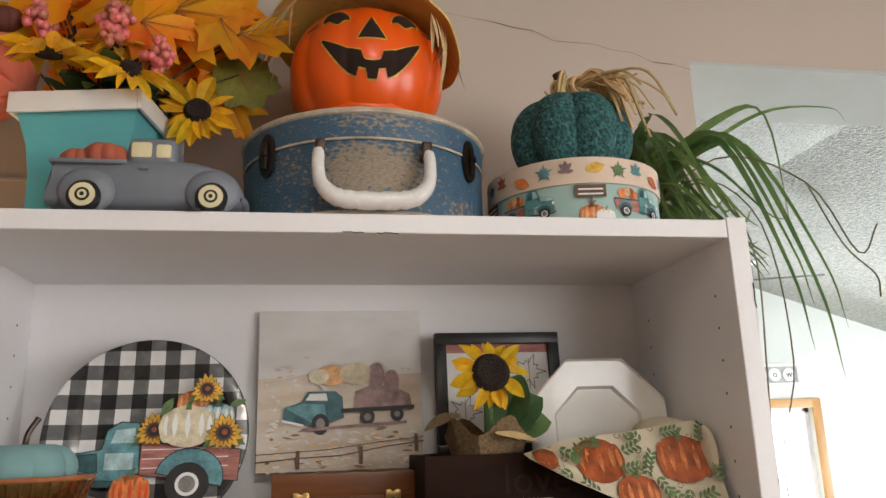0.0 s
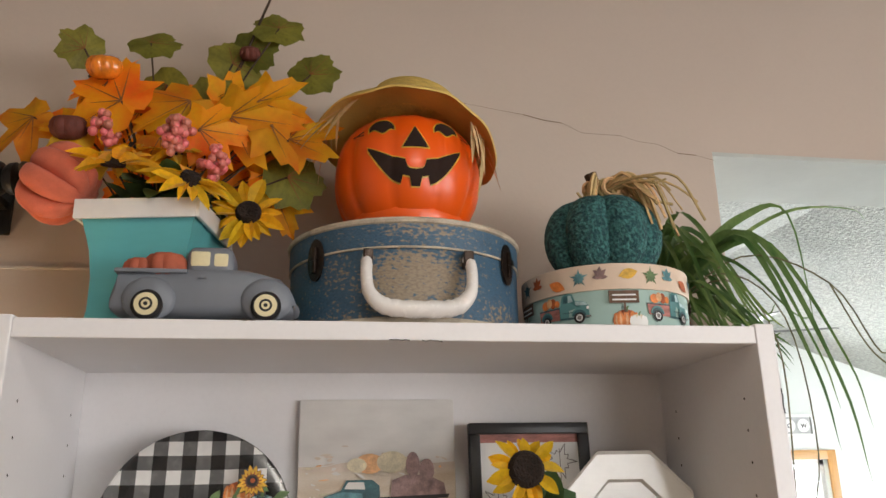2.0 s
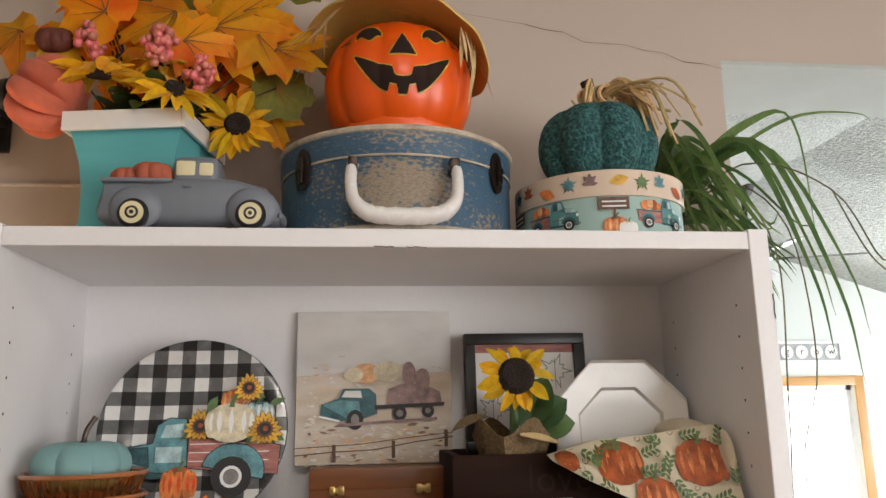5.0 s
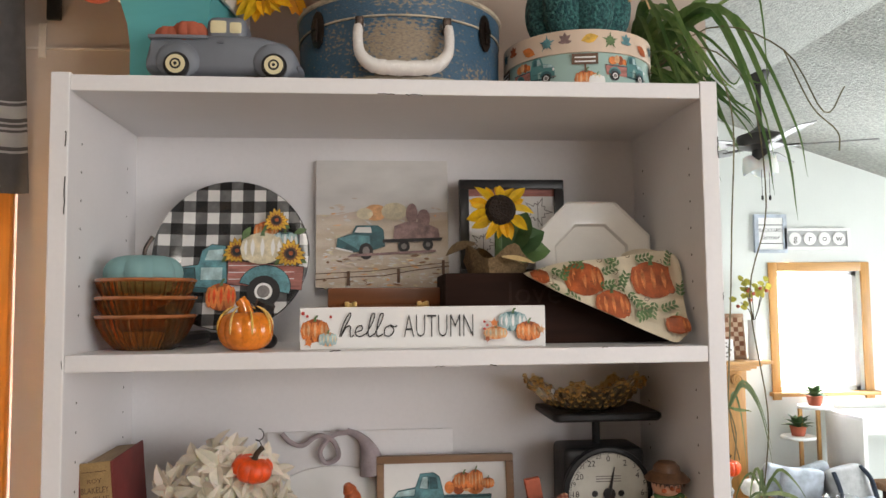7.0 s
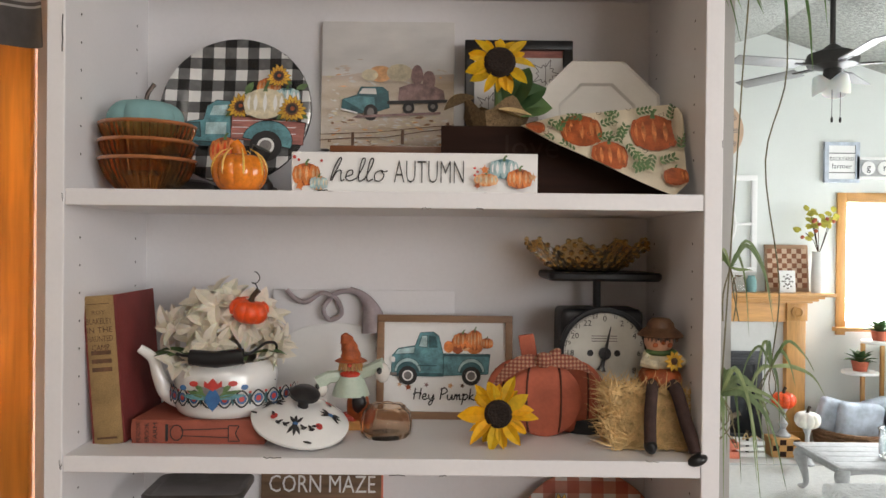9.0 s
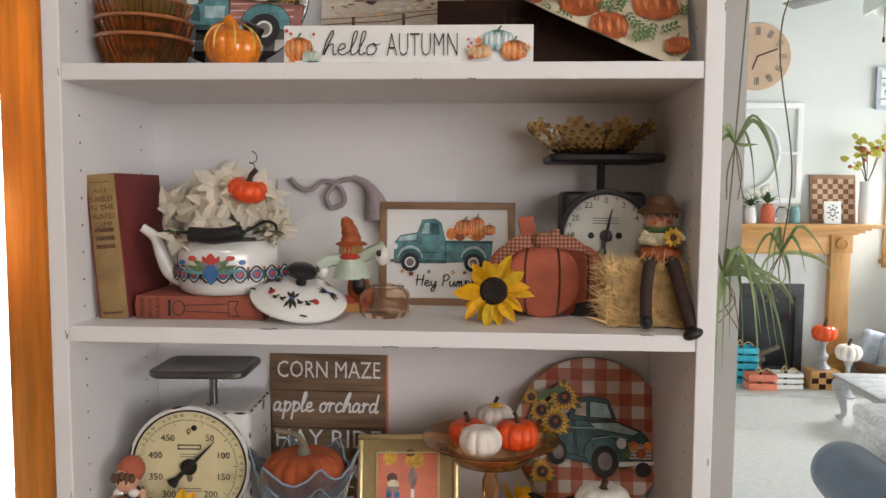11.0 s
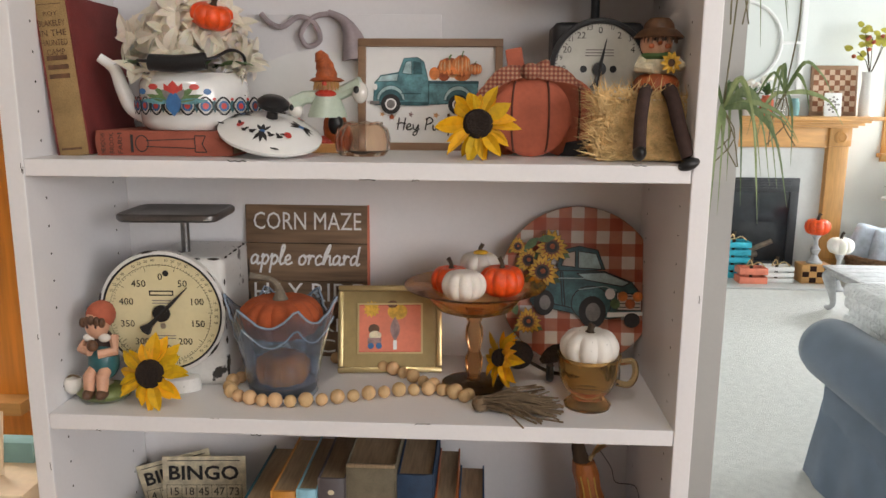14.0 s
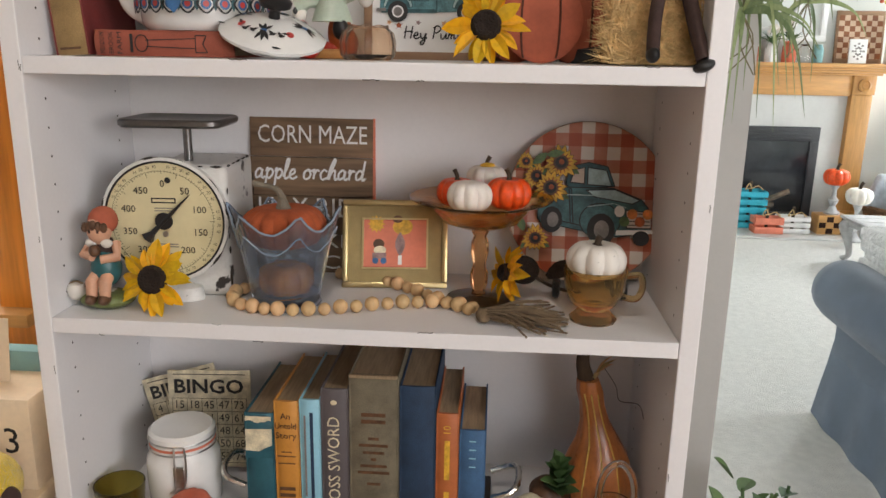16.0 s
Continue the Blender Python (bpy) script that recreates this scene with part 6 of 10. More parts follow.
# dark crate with the frame, flower, plates and towel
e = thing("wooden_crate", "dark stained wooden crate with faded stencilled letters", "crate", pose(0.0, 0, Z2))
part("front", block(0.505, 0.85, 0.115, 0.128, 0, 0.107, 0.002), "walnut", e)
part("back", block(0.505, 0.85, 0.268, 0.281, 0, 0.107, 0.002), "walnut", e)
for x in (0.505, 0.837):
    part("side", block(x, x + 0.013, 0.128, 0.268, 0, 0.107, 0.002), "walnut", e)
part("base", block(0.518, 0.837, 0.128, 0.268, 0.002, 0.012), "walnut", e)
letters(e, "love", 0.05, "hollow", 0.64, 0.075, f=lambda u, v, k=0: (u, 0.1142, v))

e = thing("picture_frame", "black picture frame with a leaf sketch behind glass", "picture frame", pose(0.633, 0.242, Z2 + 0.102, -3, 0, 0))
for x0, x1, z0, z1 in ((-0.09, 0.09, 0, 0.016), (-0.09, 0.09, 0.154, 0.17), (-0.09, -0.074, 0.016, 0.154), (0.074, 0.09, 0.016, 0.154)):
    part("rail", block(x0, x1, 0, 0.018, z0, z1, 0.002), "black", e)
part("picture", block(-0.074, 0.074, 0.008, 0.012, 0.016, 0.154), "paper", e, "white paper with leaf outlines")
it = [("pink_print", rect(-0.074, 0.142, 0.074, 0.154))]
for cx, cy, s in ((0.045, 0.115, 0.026), (-0.05, 0.06, 0.024)):
    pts = maple_art("ink", cx, cy, s, 70)[1]
    it += [("ink_grey", q) for q in stroke(pts + pts[:1], 0.0011)] + [("ink_grey", q) for q in stroke([(cx, cy - s), (cx, cy + s * 0.7)], 0.001)]
art(e, it, lambda u, v, k=0: (u, 0.0078 - 0.0002 * k, v))

e = thing("potted_sunflower", "silk sunflower in a burlap wrapped pot", "flower", pose(0.59, 0.16, Z2 + 0.012))
part("wrap", lathe([(0.02, 0), (0.034, 0.06), (0.048, 0.112), (0.054, 0.128), (0.052, 0.128), (0.03, 0.06), (0.0001, 0.05)], 32, 8, 0.1, 0.012, 4), "burlap", e, "frayed burlap wrap")
part("wrap_corner", moved(petal_mesh(0.05, 0.04, 0.5), pose(-0.035, -0.02, 0.14, 0, 20, 170)), "burlap", e)
for a in (-15, 35):
    part("raffia_tie", moved(petal_mesh(0.05, 0.016, 0.4), pose(0, -0.055, 0.118, 30, 12, a)), "raffia", e)
part("stem", tube(spline([(0, 0, 0.06), (0.002, -0.01, 0.13), (0.0, -0.02, 0.2)], 4), 0.006, 8), "leaf_green", e)
sunflower(e, pose(0.002, -0.032, 0.192, 78, 0, 0), 0.056, 9, seed_r=0.42)
for x, z, a, s in ((0.03, 0.16, -35, 1), (0.045, 0.14, -70, 1.1), (0.03, 0.13, -10, 0.8)):
    part("leaf", moved(petal_mesh(0.075, 0.055, 0.3, curl=0.2), pose(x * 0.4, -0.012, 0.125, 60, a, 0)), "leaf_green", e)

for k in range(3):
    e = thing("octagonal_plate", "cream octagonal china plate with raised rim", "plate", pose(0.752 + 0.004 * k, 0.172 + 0.008 * k, Z2 + 0.032 + 0.002 * k, -7, 0, 0), "stacked octagonal plates")
    oct_ = [(0.0001, 0.009), (0.05, 0.009), (0.062, 0.008), (0.066, 0.003), (0.102, -0.001), (0.104, 0.001), (0.07, 0.007), (0.064, 0.013), (0.0001, 0.013)]
    part("plate", moved(lathe(oct_, 8), pose(0, 0, 0.098, 90, 0, 0) @ Matrix.Diagonal((1, 1, -1, 1)) @ pose(0, 0, 0, 0, 0, 22.5)), "china", e, smooth=True)

# towel over the crate's corner
e = thing("dish_towel", "cream cotton dish towel printed with orange pumpkins, draped", "towel", pose(0, 0, Z2))
top = [(0.622, 0.106), (0.68, 0.122), (0.75, 0.127), (0.8, 0.134), (0.84, 0.139), (0.857, 0.128)]
bot = [(0.621, 0.1), (0.665, 0.076), (0.73, 0.047), (0.79, 0.019), (0.832, 0.001), (0.848, 0.018)]


def cloth(s, t):
    def lerp(c):
        q = s * (len(c) - 1)
        i = min(int(q), len(c) - 2)
        return [a + (b - a) * (q - i) for a, b in zip(c[i], c[i + 1])]
    a, b = lerp(top), lerp(bot)
    x, z = a[0] + (b[0] - a[0]) * t, a[1] + (b[1] - a[1]) * t
    y = 0.1 - 0.035 * t + 0.0015 * math.sin(s * 9 + t * 2) - 0.03 * s * t
    return x, y, z


bm = bmesh.new()
g = [[bm.verts.new(cloth(i / 28, j / 12)) for j in range(13)] for i in range(29)]
for i in range(28):
    for j in range(12):
        bm.faces.new((g[i][j], g[i][j + 1], g[i + 1][j + 1], g[i + 1][j]))
gb = [[bm.verts.new((v.co.x, v.co.y + 0.004, v.co.z)) for v in row] for row in g]
for i in range(28):
    for j in range(12):
        bm.faces.new((gb[i][j], gb[i + 1][j], gb[i + 1][j + 1], gb[i][j + 1]))
for i in range(28):
    bm.faces.new((g[i][0], g[i + 1][0], gb[i + 1][0], gb[i][0]))
    bm.faces.new((g[i + 1][12], g[i][12], gb[i][12], gb[i + 1][12]))
bmesh.ops.recalc_face_normals(bm, faces=bm.faces[:])
part("cloth", bm, "towel", e)
part("fold", ball(0.035, 0.045, 0.018, 20, 12, (0.826, 0.165, 0.128)), "towel", e, "rolled fold over the rim")
part("fold", moved(ball(0.012, 0.03, 0.055, 16, 12), pose(0.848, 0.094, 0.095) @ Matrix.Diagonal((0.8, 1, 0.7, 1))), "towel", e)


def on_cloth(u, v, k=0):
    # u along the towel, v down it, both in metres
    s = (u - 0.622) / 0.235
    for _ in range(6):
        s = min(1, max(0, s))
        a, b = cloth(s, 0), cloth(s, 1)
        t = min(1.0, max(0, (a[2] - v) / max(0.004, a[2] - b[2])))
        x, y, z = cloth(s, t)
        s += (u - x) / 0.26
    return (x, y - 0.0016 - 0.0003 * min(k, 30), z)


it = []
for cx, cy, r0 in ((0.707, 0.096, 0.031), (0.812, 0.094, 0.034), (0.744, 0.057, 0.027), (0.641, 0.1, 0.014), (0.834, 0.028, 0.016)):
    it += pumpkin_art(cx, cy, r0, r0 * 0.82, "rust_print", "towel_glow", "rust_print", "green_print")
rng = random.Random(4)
for cx, cy, a in ((0.665, 0.085, 200), (0.692, 0.062, 140), (0.765, 0.1, 250), (0.77, 0.075, 300), (0.798, 0.045, 200), (0.815, 0.05, 20), (0.71, 0.115, 170), (0.788, 0.125, 10), (0.735, 0.105, 20), (0.745, 0.118, 60), (0.66, 0.11, -30), (0.672, 0.094, 60), (0.728, 0.085, 10), (0.76, 0.085, 60), (0.78, 0.062, -40), (0.806, 0.06, 250), (0.835, 0.115, 70), (0.845, 0.07, 80), (0.775, 0.042, 10), (0.76, 0.116, 120)):
    for k in range(4):
        x, y = cx + 0.006 * k * math.cos(radians(a)), cy + 0.006 * k * math.sin(radians(a))
        it += [("green_print", leafshape(x, y, 0.009, 0.004, a + 45)), ("green_print", leafshape(x, y, 0.009, 0.004, a - 45))]
    sx, sy = cx - 0.012, cy + 0.006
    it += [("brown_print", q) for q in stroke([(sx + 0.0008 * k * math.cos(k), sy + 0.0008 * k * math.sin(k)) for k in range(8)], 0.0007)]
art(e, it, on_cloth, name="pumpkin_print")

# ---- third shelf ----
def book(m, w, d, h, cloth, label, lean_pages=True, spine=None):
    """A hardback standing on its tail, spine towards -y: boards, spine, page block."""
    e = thing("book", label, "book", m, "books")
    t = 0.0028
    part("page_block", block(-w / 2 + t, w / 2 - t, 0.006, d - 0.004, 0.003, h - 0.004), "old_paper", e, "yellowed page edges")
    for s in (-1, 1):
        part("cover", block(*sorted((s * w / 2, s * (w / 2 - t))), 0.003, d, 0, h, 0.001), cloth, e)
    bm = bmesh.new()
    n = 8
    rows = []
    for z in (0, 0.003, h - 0.003, h):
        k = 0.0015 if z in (0, h) else 0
        rows.append([bm.verts.new((-w / 2 + w * i / n, 0.005 - 0.006 * math.sin(math.pi * i / n) ** 0.7 + k, z)) for i in range(n + 1)])
    for a, b in zip(rows, rows[1:]):
        for i in range(n):
            bm.faces.new((a[i], a[i + 1], b[i + 1], b[i]))
    bm.faces.new([rows[0][i] for i in range(n, -1, -1)])
    bm.faces.new(rows[-1])
    part("spine", bm, spine or cloth, e, (M[spine].name.replace("_", " ") + " spine") if spine else "")
    return e


def spine_map(u, v, k=0):
    return (u, -0.0016 - 0.0002 * k, v)


e = book(pose(0.036, 0.06, Z3, 0, 0.0, 2) @ pose(0, 0, 0, 0, -4.5, 0), 0.046, 0.165, 0.212, "book_red", "old red cloth book with a faded tan spine, standing", spine="book_tan")
for i, s in enumerate(("ROY", "BLAKELEY", "IN THE", "HAUNTED", "CAMP")):
    letters(e, s, 0.0115 if i else 0.008, "brown_print", 0, 0.188 - 0.0125 * i, spine_map, 2, width=min(0.036, 0.0062 * len(s)))
for i in range(3):
    art(e, [("brown_print", rect(-0.014, 0.128 - 0.012 * i, 0.014, 0.134 - 0.012 * i))], spine_map)
art(e, [("brown_print", rect(-0.014, 0.008, 0.014, 0.011)), ("brown_print", rect(-0.016, 0.2, 0.016, 0.201))], spine_map)
e = book(pose(0.067, 0.062, Z3 + 0.0175, 0, 90, 0), 0.034, 0.14, 0.19, "book_brick", "brick-red cloth book lying flat under the teapot")


def lying(u, v, k=0):
    return (-v, -0.0016 - 0.0002 * k, u)


for i, s in enumerate(("MEADOW", "BROOK", "FARM")):
    letters(e, s, 0.009, "ink", 0.012 + 0.012 * i, 0.0, lying, 2, turn=90, width=0.028)
art(e, [("ink", rect(0.05, -0.012, 0.054, 0.012))], lying)
art(e, [("ink", q) for q in stroke([(0.066 + 0.009 * math.cos(a), 0.011 * math.sin(a)) for a in [0.5 * k for k in range(14)]], 0.0014) + stroke([(0.072, 0.004), (0.14, 0.007)], 0.0012) + stroke([(0.072, -0.004), (0.14, -0.006)], 0.0012) + stroke([(0.14, -0.011), (0.14, 0.011), (0.155, 0.011), (0.15, 0.0), (0.156, -0.011), (0.14, -0.011)], 0.0014)], lying)

# enamel teapot with silk flowers
Zp = Z3 + 0.0352
e = thing("enamel_teapot", "white enamel teapot with folk-art flower band", "teapot", pose(0.183, 0.135, Zp) @ Matrix.Diagonal((0.94, 0.94, 1, 1)))
part("body", lathe([(0.0001, 0.0), (0.07, 0.0), (0.077, 0.006), (0.079, 0.012), (0.08, 0.02), (0.08, 0.06), (0.077, 0.068), (0.07, 0.076), (0.067, 0.078), (0.065, 0.075), (0.073, 0.06), (0.073, 0.01), (0.0001, 0.006)], 56), "enamel", e)
part("spout", moved(tube(spline([(-0.062, 0, 0.016), (-0.09, 0, 0.03), (-0.103, 0, 0.056), (-0.112, 0, 0.082), (-0.132, 0, 0.098)], 5), [0.0145 - 0.008 * i / 20 for i in range(21)], 16), pose(0, 0, 0, 0, 0, 20)), "enamel", e)
part("handle_grip", tube([(-0.032, -0.082, 0.09), (0.008, -0.085, 0.088), (0.048, -0.08, 0.092)], [0.0115, 0.012, 0.0115], 12), "black", e, "black wooden grip")
part("handle_wire", tube(spline([(-0.072, 0.0, 0.07), (-0.066, -0.05, 0.092), (-0.035, -0.082, 0.092), (0.048, -0.08, 0.094), (0.074, -0.05, 0.108), (0.082, -0.01, 0.1), (0.076, 0, 0.072)], 4), 0.0022, 6), "iron", e)
f = wrap(0.0803)
it = [("ink", rect(-0.118, 0.0185, 0.118, 0.0197)), ("ink", rect(-0.118, 0.0468, 0.118, 0.048))]
for i in range(-6, 7):
    u = i * 0.0195
    it += [("ink", q) for q in stroke([(u - 0.0097 + 0.00194 * k, 0.0333 + 0.0115 * math.sin(0.314 * k)) for k in range(11)], 0.0023) + stroke([(u - 0.0097 + 0.00194 * k, 0.0333 - 0.0115 * math.sin(0.314 * k)) for k in range(11)], 0.0023)] + [("blue_print", disc(u, 0.0333, 0.0058, 0.0072, 10)), ("red_print", disc(u, 0.0333, 0.0034, 0.0042, 8)), ("teal_dark", leafshape(u + 0.0097, 0.024, 0.019, 0.0055, 90)), ("red_print", disc(u + 0.0097, 0.0425, 0.0022, 0.002, 6))]
for s in (-1, 1):
    for a, l, k in ((20, 0.03, "green_print"), (45, 0.028, "green_print"), (70, 0.026, "red_print"), (5, 0.034, "teal_print"), (58, 0.02, "ink_grey")):
        q = leafshape(0, 0.038, l, 0.008, a)
        it.append((k, [(0.008 + s * x if s > 0 else 0.008 - x, y) for x, y in q]))
    it += [("red_print", disc(0.008 + s * 0.02, 0.058, 0.005, 0.004, 8)), ("blue_print", disc(0.008 + s * 0.032, 0.052, 0.004, 0.004, 8))]
it += [("blue_print", leafshape(0.008, 0.02, 0.034, 0.015, 90)), ("red_print", leafshape(0.008, 0.048, 0.018, 0.01, 90))]
art(e, it, f, name="flower_band")
art(e, [("red_print", disc(-0.088, 0.05, 0.006, 0.005, 8))], lambda u, v, k=0: (u - 0.004, -0.034, v - 0.008))

e = thing("silk_hydrangea", "ivory silk flowers filling the teapot", "flower arrangement", pose(0.178, 0.135, Zp + 0.075))
rng = random.Random(31)
pt = None
for i in range(96):
    a, el, k0 = rng.uniform(0, 6.28), rng.uniform(-0.1, 1.5), rng.uniform(0.55, 1.05)
    d = Vector((math.cos(a) * math.cos(el), math.sin(a) * math.cos(el), math.sin(el)))
    c0 = Vector((d.x * 0.09 * k0 + 0.004, d.y * 0.06 * k0 + 0.004, 0.024 + d.z * 0.074 * k0))
    if i > 51 and i < 62:
        # blooms that spill over the spout side and the far shoulder
        c0 = Vector((rng.uniform(-0.055, -0.02), rng.uniform(-0.07, -0.045), rng.uniform(-0.006, 0.02))) if i < 55 else Vector((rng.uniform(0.06, 0.08), rng.uniform(-0.01, 0.03), rng.uniform(-0.01, 0.03)))
    q = (d + Vector((0, -0.5, 0.1))).to_track_quat("Z", "Y").to_matrix().to_4x4()
    n = rng.choice((5, 6, 7))
    for k in range(n):
        m = Matrix.Translation(c0) @ q @ Matrix.Rotation(6.283 * k / n + rng.uniform(-0.3, 0.3), 4, "Z") @ Matrix.Rotation(rng.uniform(-0.95, -0.05), 4, "Y") @ Matrix.Rotation(rng.uniform(-0.5, 0.5), 4, "X") @ Matrix.Scale(rng.uniform(0.7, 1.2), 4)
        pt = part("petal", petal_mesh(0.032, 0.017, 0.45, curl=0.35), "ivory_petal", e, m=m) if pt is None else twin(pt, m, e)
for i in range(10):
    a = rng.uniform(0, 6.28)
    part("leaf", moved(petal_mesh(0.05, 0.025, 0.3, curl=0.3), Matrix.Translation((0.05 * math.cos(a), 0.05 * math.sin(a), 0.012)) @ Matrix.Rotation(a, 4, "Z") @ Matrix.Rotation(-0.3, 4, "Y")), "leaf_green", e)
pumpkin("pumpkin_pick", "shiny red-orange pumpkin pick with a curled wire stem", pose(0.22, 0.108, Zp + 0.138, 12, 14, 0), 0.03, 0.04, "pump_red", 8, 0.12, (0.004, 0.016))
part("wire_curl", tube([(0.005 * math.cos(k * 0.6), 0.002, 0.05 + 0.0016 * k + 0.004 * math.sin(k * 0.6)) for k in range(16)], 0.0008, 5), "iron", bpy.data.objects["pumpkin_pick"])

# its lid leaning on the books
e = thing("teapot_lid", "white enamel teapot lid with black knob, tilted", "lid", pose(0.305, 0.085, Z3 + 0.034, 17, 12, 0))
part("dome", lathe([(0.052, -0.016), (0.056, -0.006), (0.07, -0.006), (0.071, -0.002), (0.064, 0.003), (0.045, 0.014), (0.02, 0.02), (0.0001, 0.021)], 48), "enamel", e)
part("knob", lathe([(0.008, 0.02), (0.007, 0.03), (0.01, 0.034), (0.021, 0.037), (0.022, 0.043), (0.015, 0.049), (0.0001, 0.051)], 28), "black", e, "black knob")
lidtree = BVHTree.FromBMesh(lathe([(0.07, -0.006), (0.071, -0.002), (0.064, 0.003), (0.045, 0.014), (0.02, 0.02), (0.0001, 0.021)], 48))


def domez(x, y):
    hit = lidtree.ray_cast(Vector((x, y, 1)), Vector((0, 0, -1)))[0]
    return hit.z if hit else 0.0


it = []
for a0 in (-90, 0, 90, 180):
    cx, cy = 0.042 * math.cos(radians(a0)), 0.042 * math.sin(radians(a0))
    it += [("ink", leafshape(cx, cy, 0.017, 0.005, a0 + 90 + s * 90 + b)) for s in (-1, 1) for b in (-25, 10, 40)] + [("blue_print", disc(cx, cy, 0.004))]
    cx, cy = 0.046 * math.cos(radians(a0 + 45)), 0.046 * math.sin(radians(a0 + 45))
    it += [("red_print", disc(cx, cy, 0.005)), ("ink", leafshape(cx, cy, 0.012, 0.004, a0 - 60))]
for sx in (-1, 1):
    it += [("ink", leafshape(sx * (0.004 + 0.0055 * k), -0.05 + 0.0012 * k, 0.01, 0.0042, 90 - sx * 55 * (1 if k % 2 else -1))) for k in range(5)]
art(e, it, lambda u, v, k=0: (u, v, domez(u, v) + 0.0009 + 0.0001 * k), name="flower_print")
art(e, [("ink", disc(0.066 * math.cos(a), 0.066 * math.sin(a), 0.006, 0.003)) for a in (-1.2, 2.6, -2.9)], lambda u, v, k=0: (u, v, 0.0035), name="chip")

# flat pumpkin cut-out hidden at the back: its curled stem shows
e = thing("pumpkin_cutout", "tall white pumpkin sign with a grey curling stem", "sign", pose(0.33, 0.272, Z3))
part("board", moved(lathe([(0.0001, -0.004), (0.105, -0.004), (0.105, 0.004), (0.0001, 0.004)], 48), pose(0, 0.008, 0.075, 90) @ Matrix.Diagonal((1.15, 0.75, 1, 1))), "paper", e)
part("stem", tube(spline([(0.065, 0, 0.14), (0.06, 0, 0.175), (0.045, 0, 0.2), (0.022, 0, 0.212)], 5), [0.022, 0.021, 0.02, 0.019, 0.0175, 0.016, 0.014, 0.012, 0.011, 0.009, 0.008, 0.007, 0.0065, 0.006, 0.0055, 0.005], 10), "stem_lilac", e, "grey stem")
part("tendril", tube(spline([(0.03, 0, 0.21), (0.0, 0, 0.205), (-0.022, 0, 0.18), (-0.012, 0, 0.16), (0.008, 0, 0.17), (0.0, 0, 0.195), (-0.025, 0, 0.205), (-0.05, 0, 0.19), (-0.07, 0, 0.195), (-0.085, 0, 0.21)], 6), 0.0042, 8), "stem_lilac", e)
e = thing("white_board", "thin white board leaning on the back panel", "board", pose(0.37, 0.283, Z3))
part("board", block(-0.15, 0.16, 0, 0.006, 0, 0.21, 0.001), "white", e)

# scarecrow figurine: one plain mesh
fig = join((block(-0.042, 0.03, -0.022, 0.022, 0, 0.014, 0.004), 0), (ball(0.018, 0.016, 0.03, 14, 10, (0.012, -0.004, 0.036)), 1), (ball(0.014, 0.014, 0.018, 14, 10, (0.026, -0.012, 0.024)), 1), (ball(0.012, 0.01, 0.016, 12, 8, (0.015, -0.016, 0.042)), 2),
           (lathe([(0.03, 0.052), (0.026, 0.064), (0.016, 0.09), (0.0001, 0.096)], 18), 3), (ball(0.016, 0.015, 0.015, 14, 10, (0, -0.003, 0.1)), 4), (tube(spline([(0, -0.002, 0.104), (-0.001, 0, 0.118), (-0.006, 0.002, 0.134), (-0.012, 0, 0.147)], 4), [0.0185, 0.017, 0.0155, 0.0162, 0.0145, 0.013, 0.0138, 0.012, 0.0105, 0.0112, 0.009, 0.007, 0.005], 12), 1), *[(tube([(0.015 * math.cos(q), -0.003 + 0.014 * math.sin(q), 0.106), (0.019 * math.cos(q), -0.004 + 0.018 * math.sin(q), 0.091)], [0.0035, 0.001], 4), 0) for q in [2.7 + 0.33 * z for z in range(13)]], (ball(0.004, 0.004, 0.004, 8, 6, (0.0, -0.019, 0.101)), 6), (ball(0.005, 0.0045, 0.006, 8, 6, (0.046, -0.013, 0.092)), 2), (ball(0.004, 0.004, 0.005, 8, 6, (-0.05, -0.014, 0.066)), 2), (lathe([(0.02, 0.103), (0.026, 0.105), (0.02, 0.109)], 16), 1), (ball(0.016, 0.01, 0.006, 12, 6, (0, -0.012, 0.086)), 6),
           (tube([(0.008, 0, 0.082), (0.035, -0.002, 0.094), (0.052, -0.004, 0.1)], [0.01, 0.01, 0.012], 8), 3), (tube([(-0.008, 0, 0.082), (-0.034, -0.004, 0.08), (-0.05, -0.006, 0.07)], [0.01, 0.01, 0.012], 8), 3), (ball(0.012, 0.01, 0.016, 10, 8, (0.05, -0.006, 0.088)), 5), (ball(0.011, 0.009, 0.013, 10, 8, (-0.046, -0.007, 0.062)), 5), (gourd(0.019, 0.03, 8, 0.12, u=32, v=8), 6))
ob = part("scarecrow_figurine", fig, ["oak_h", "rust_print", "black", "mint_glaze", "skin", "china", "red_glaze"])
ob.matrix_basis = pose(0.367, 0.175, Z3)
tagged(ob, "painted ceramic scarecrow figurine on a small base", "figurine")
pumpkin("apple_pumpkin", "small glossy red pumpkin ornament beside the scarecrow figurine", pose(0.336, 0.14, Z3), 0.02, 0.034, "red_glaze", 7, 0.1, (0.002, 0.008))

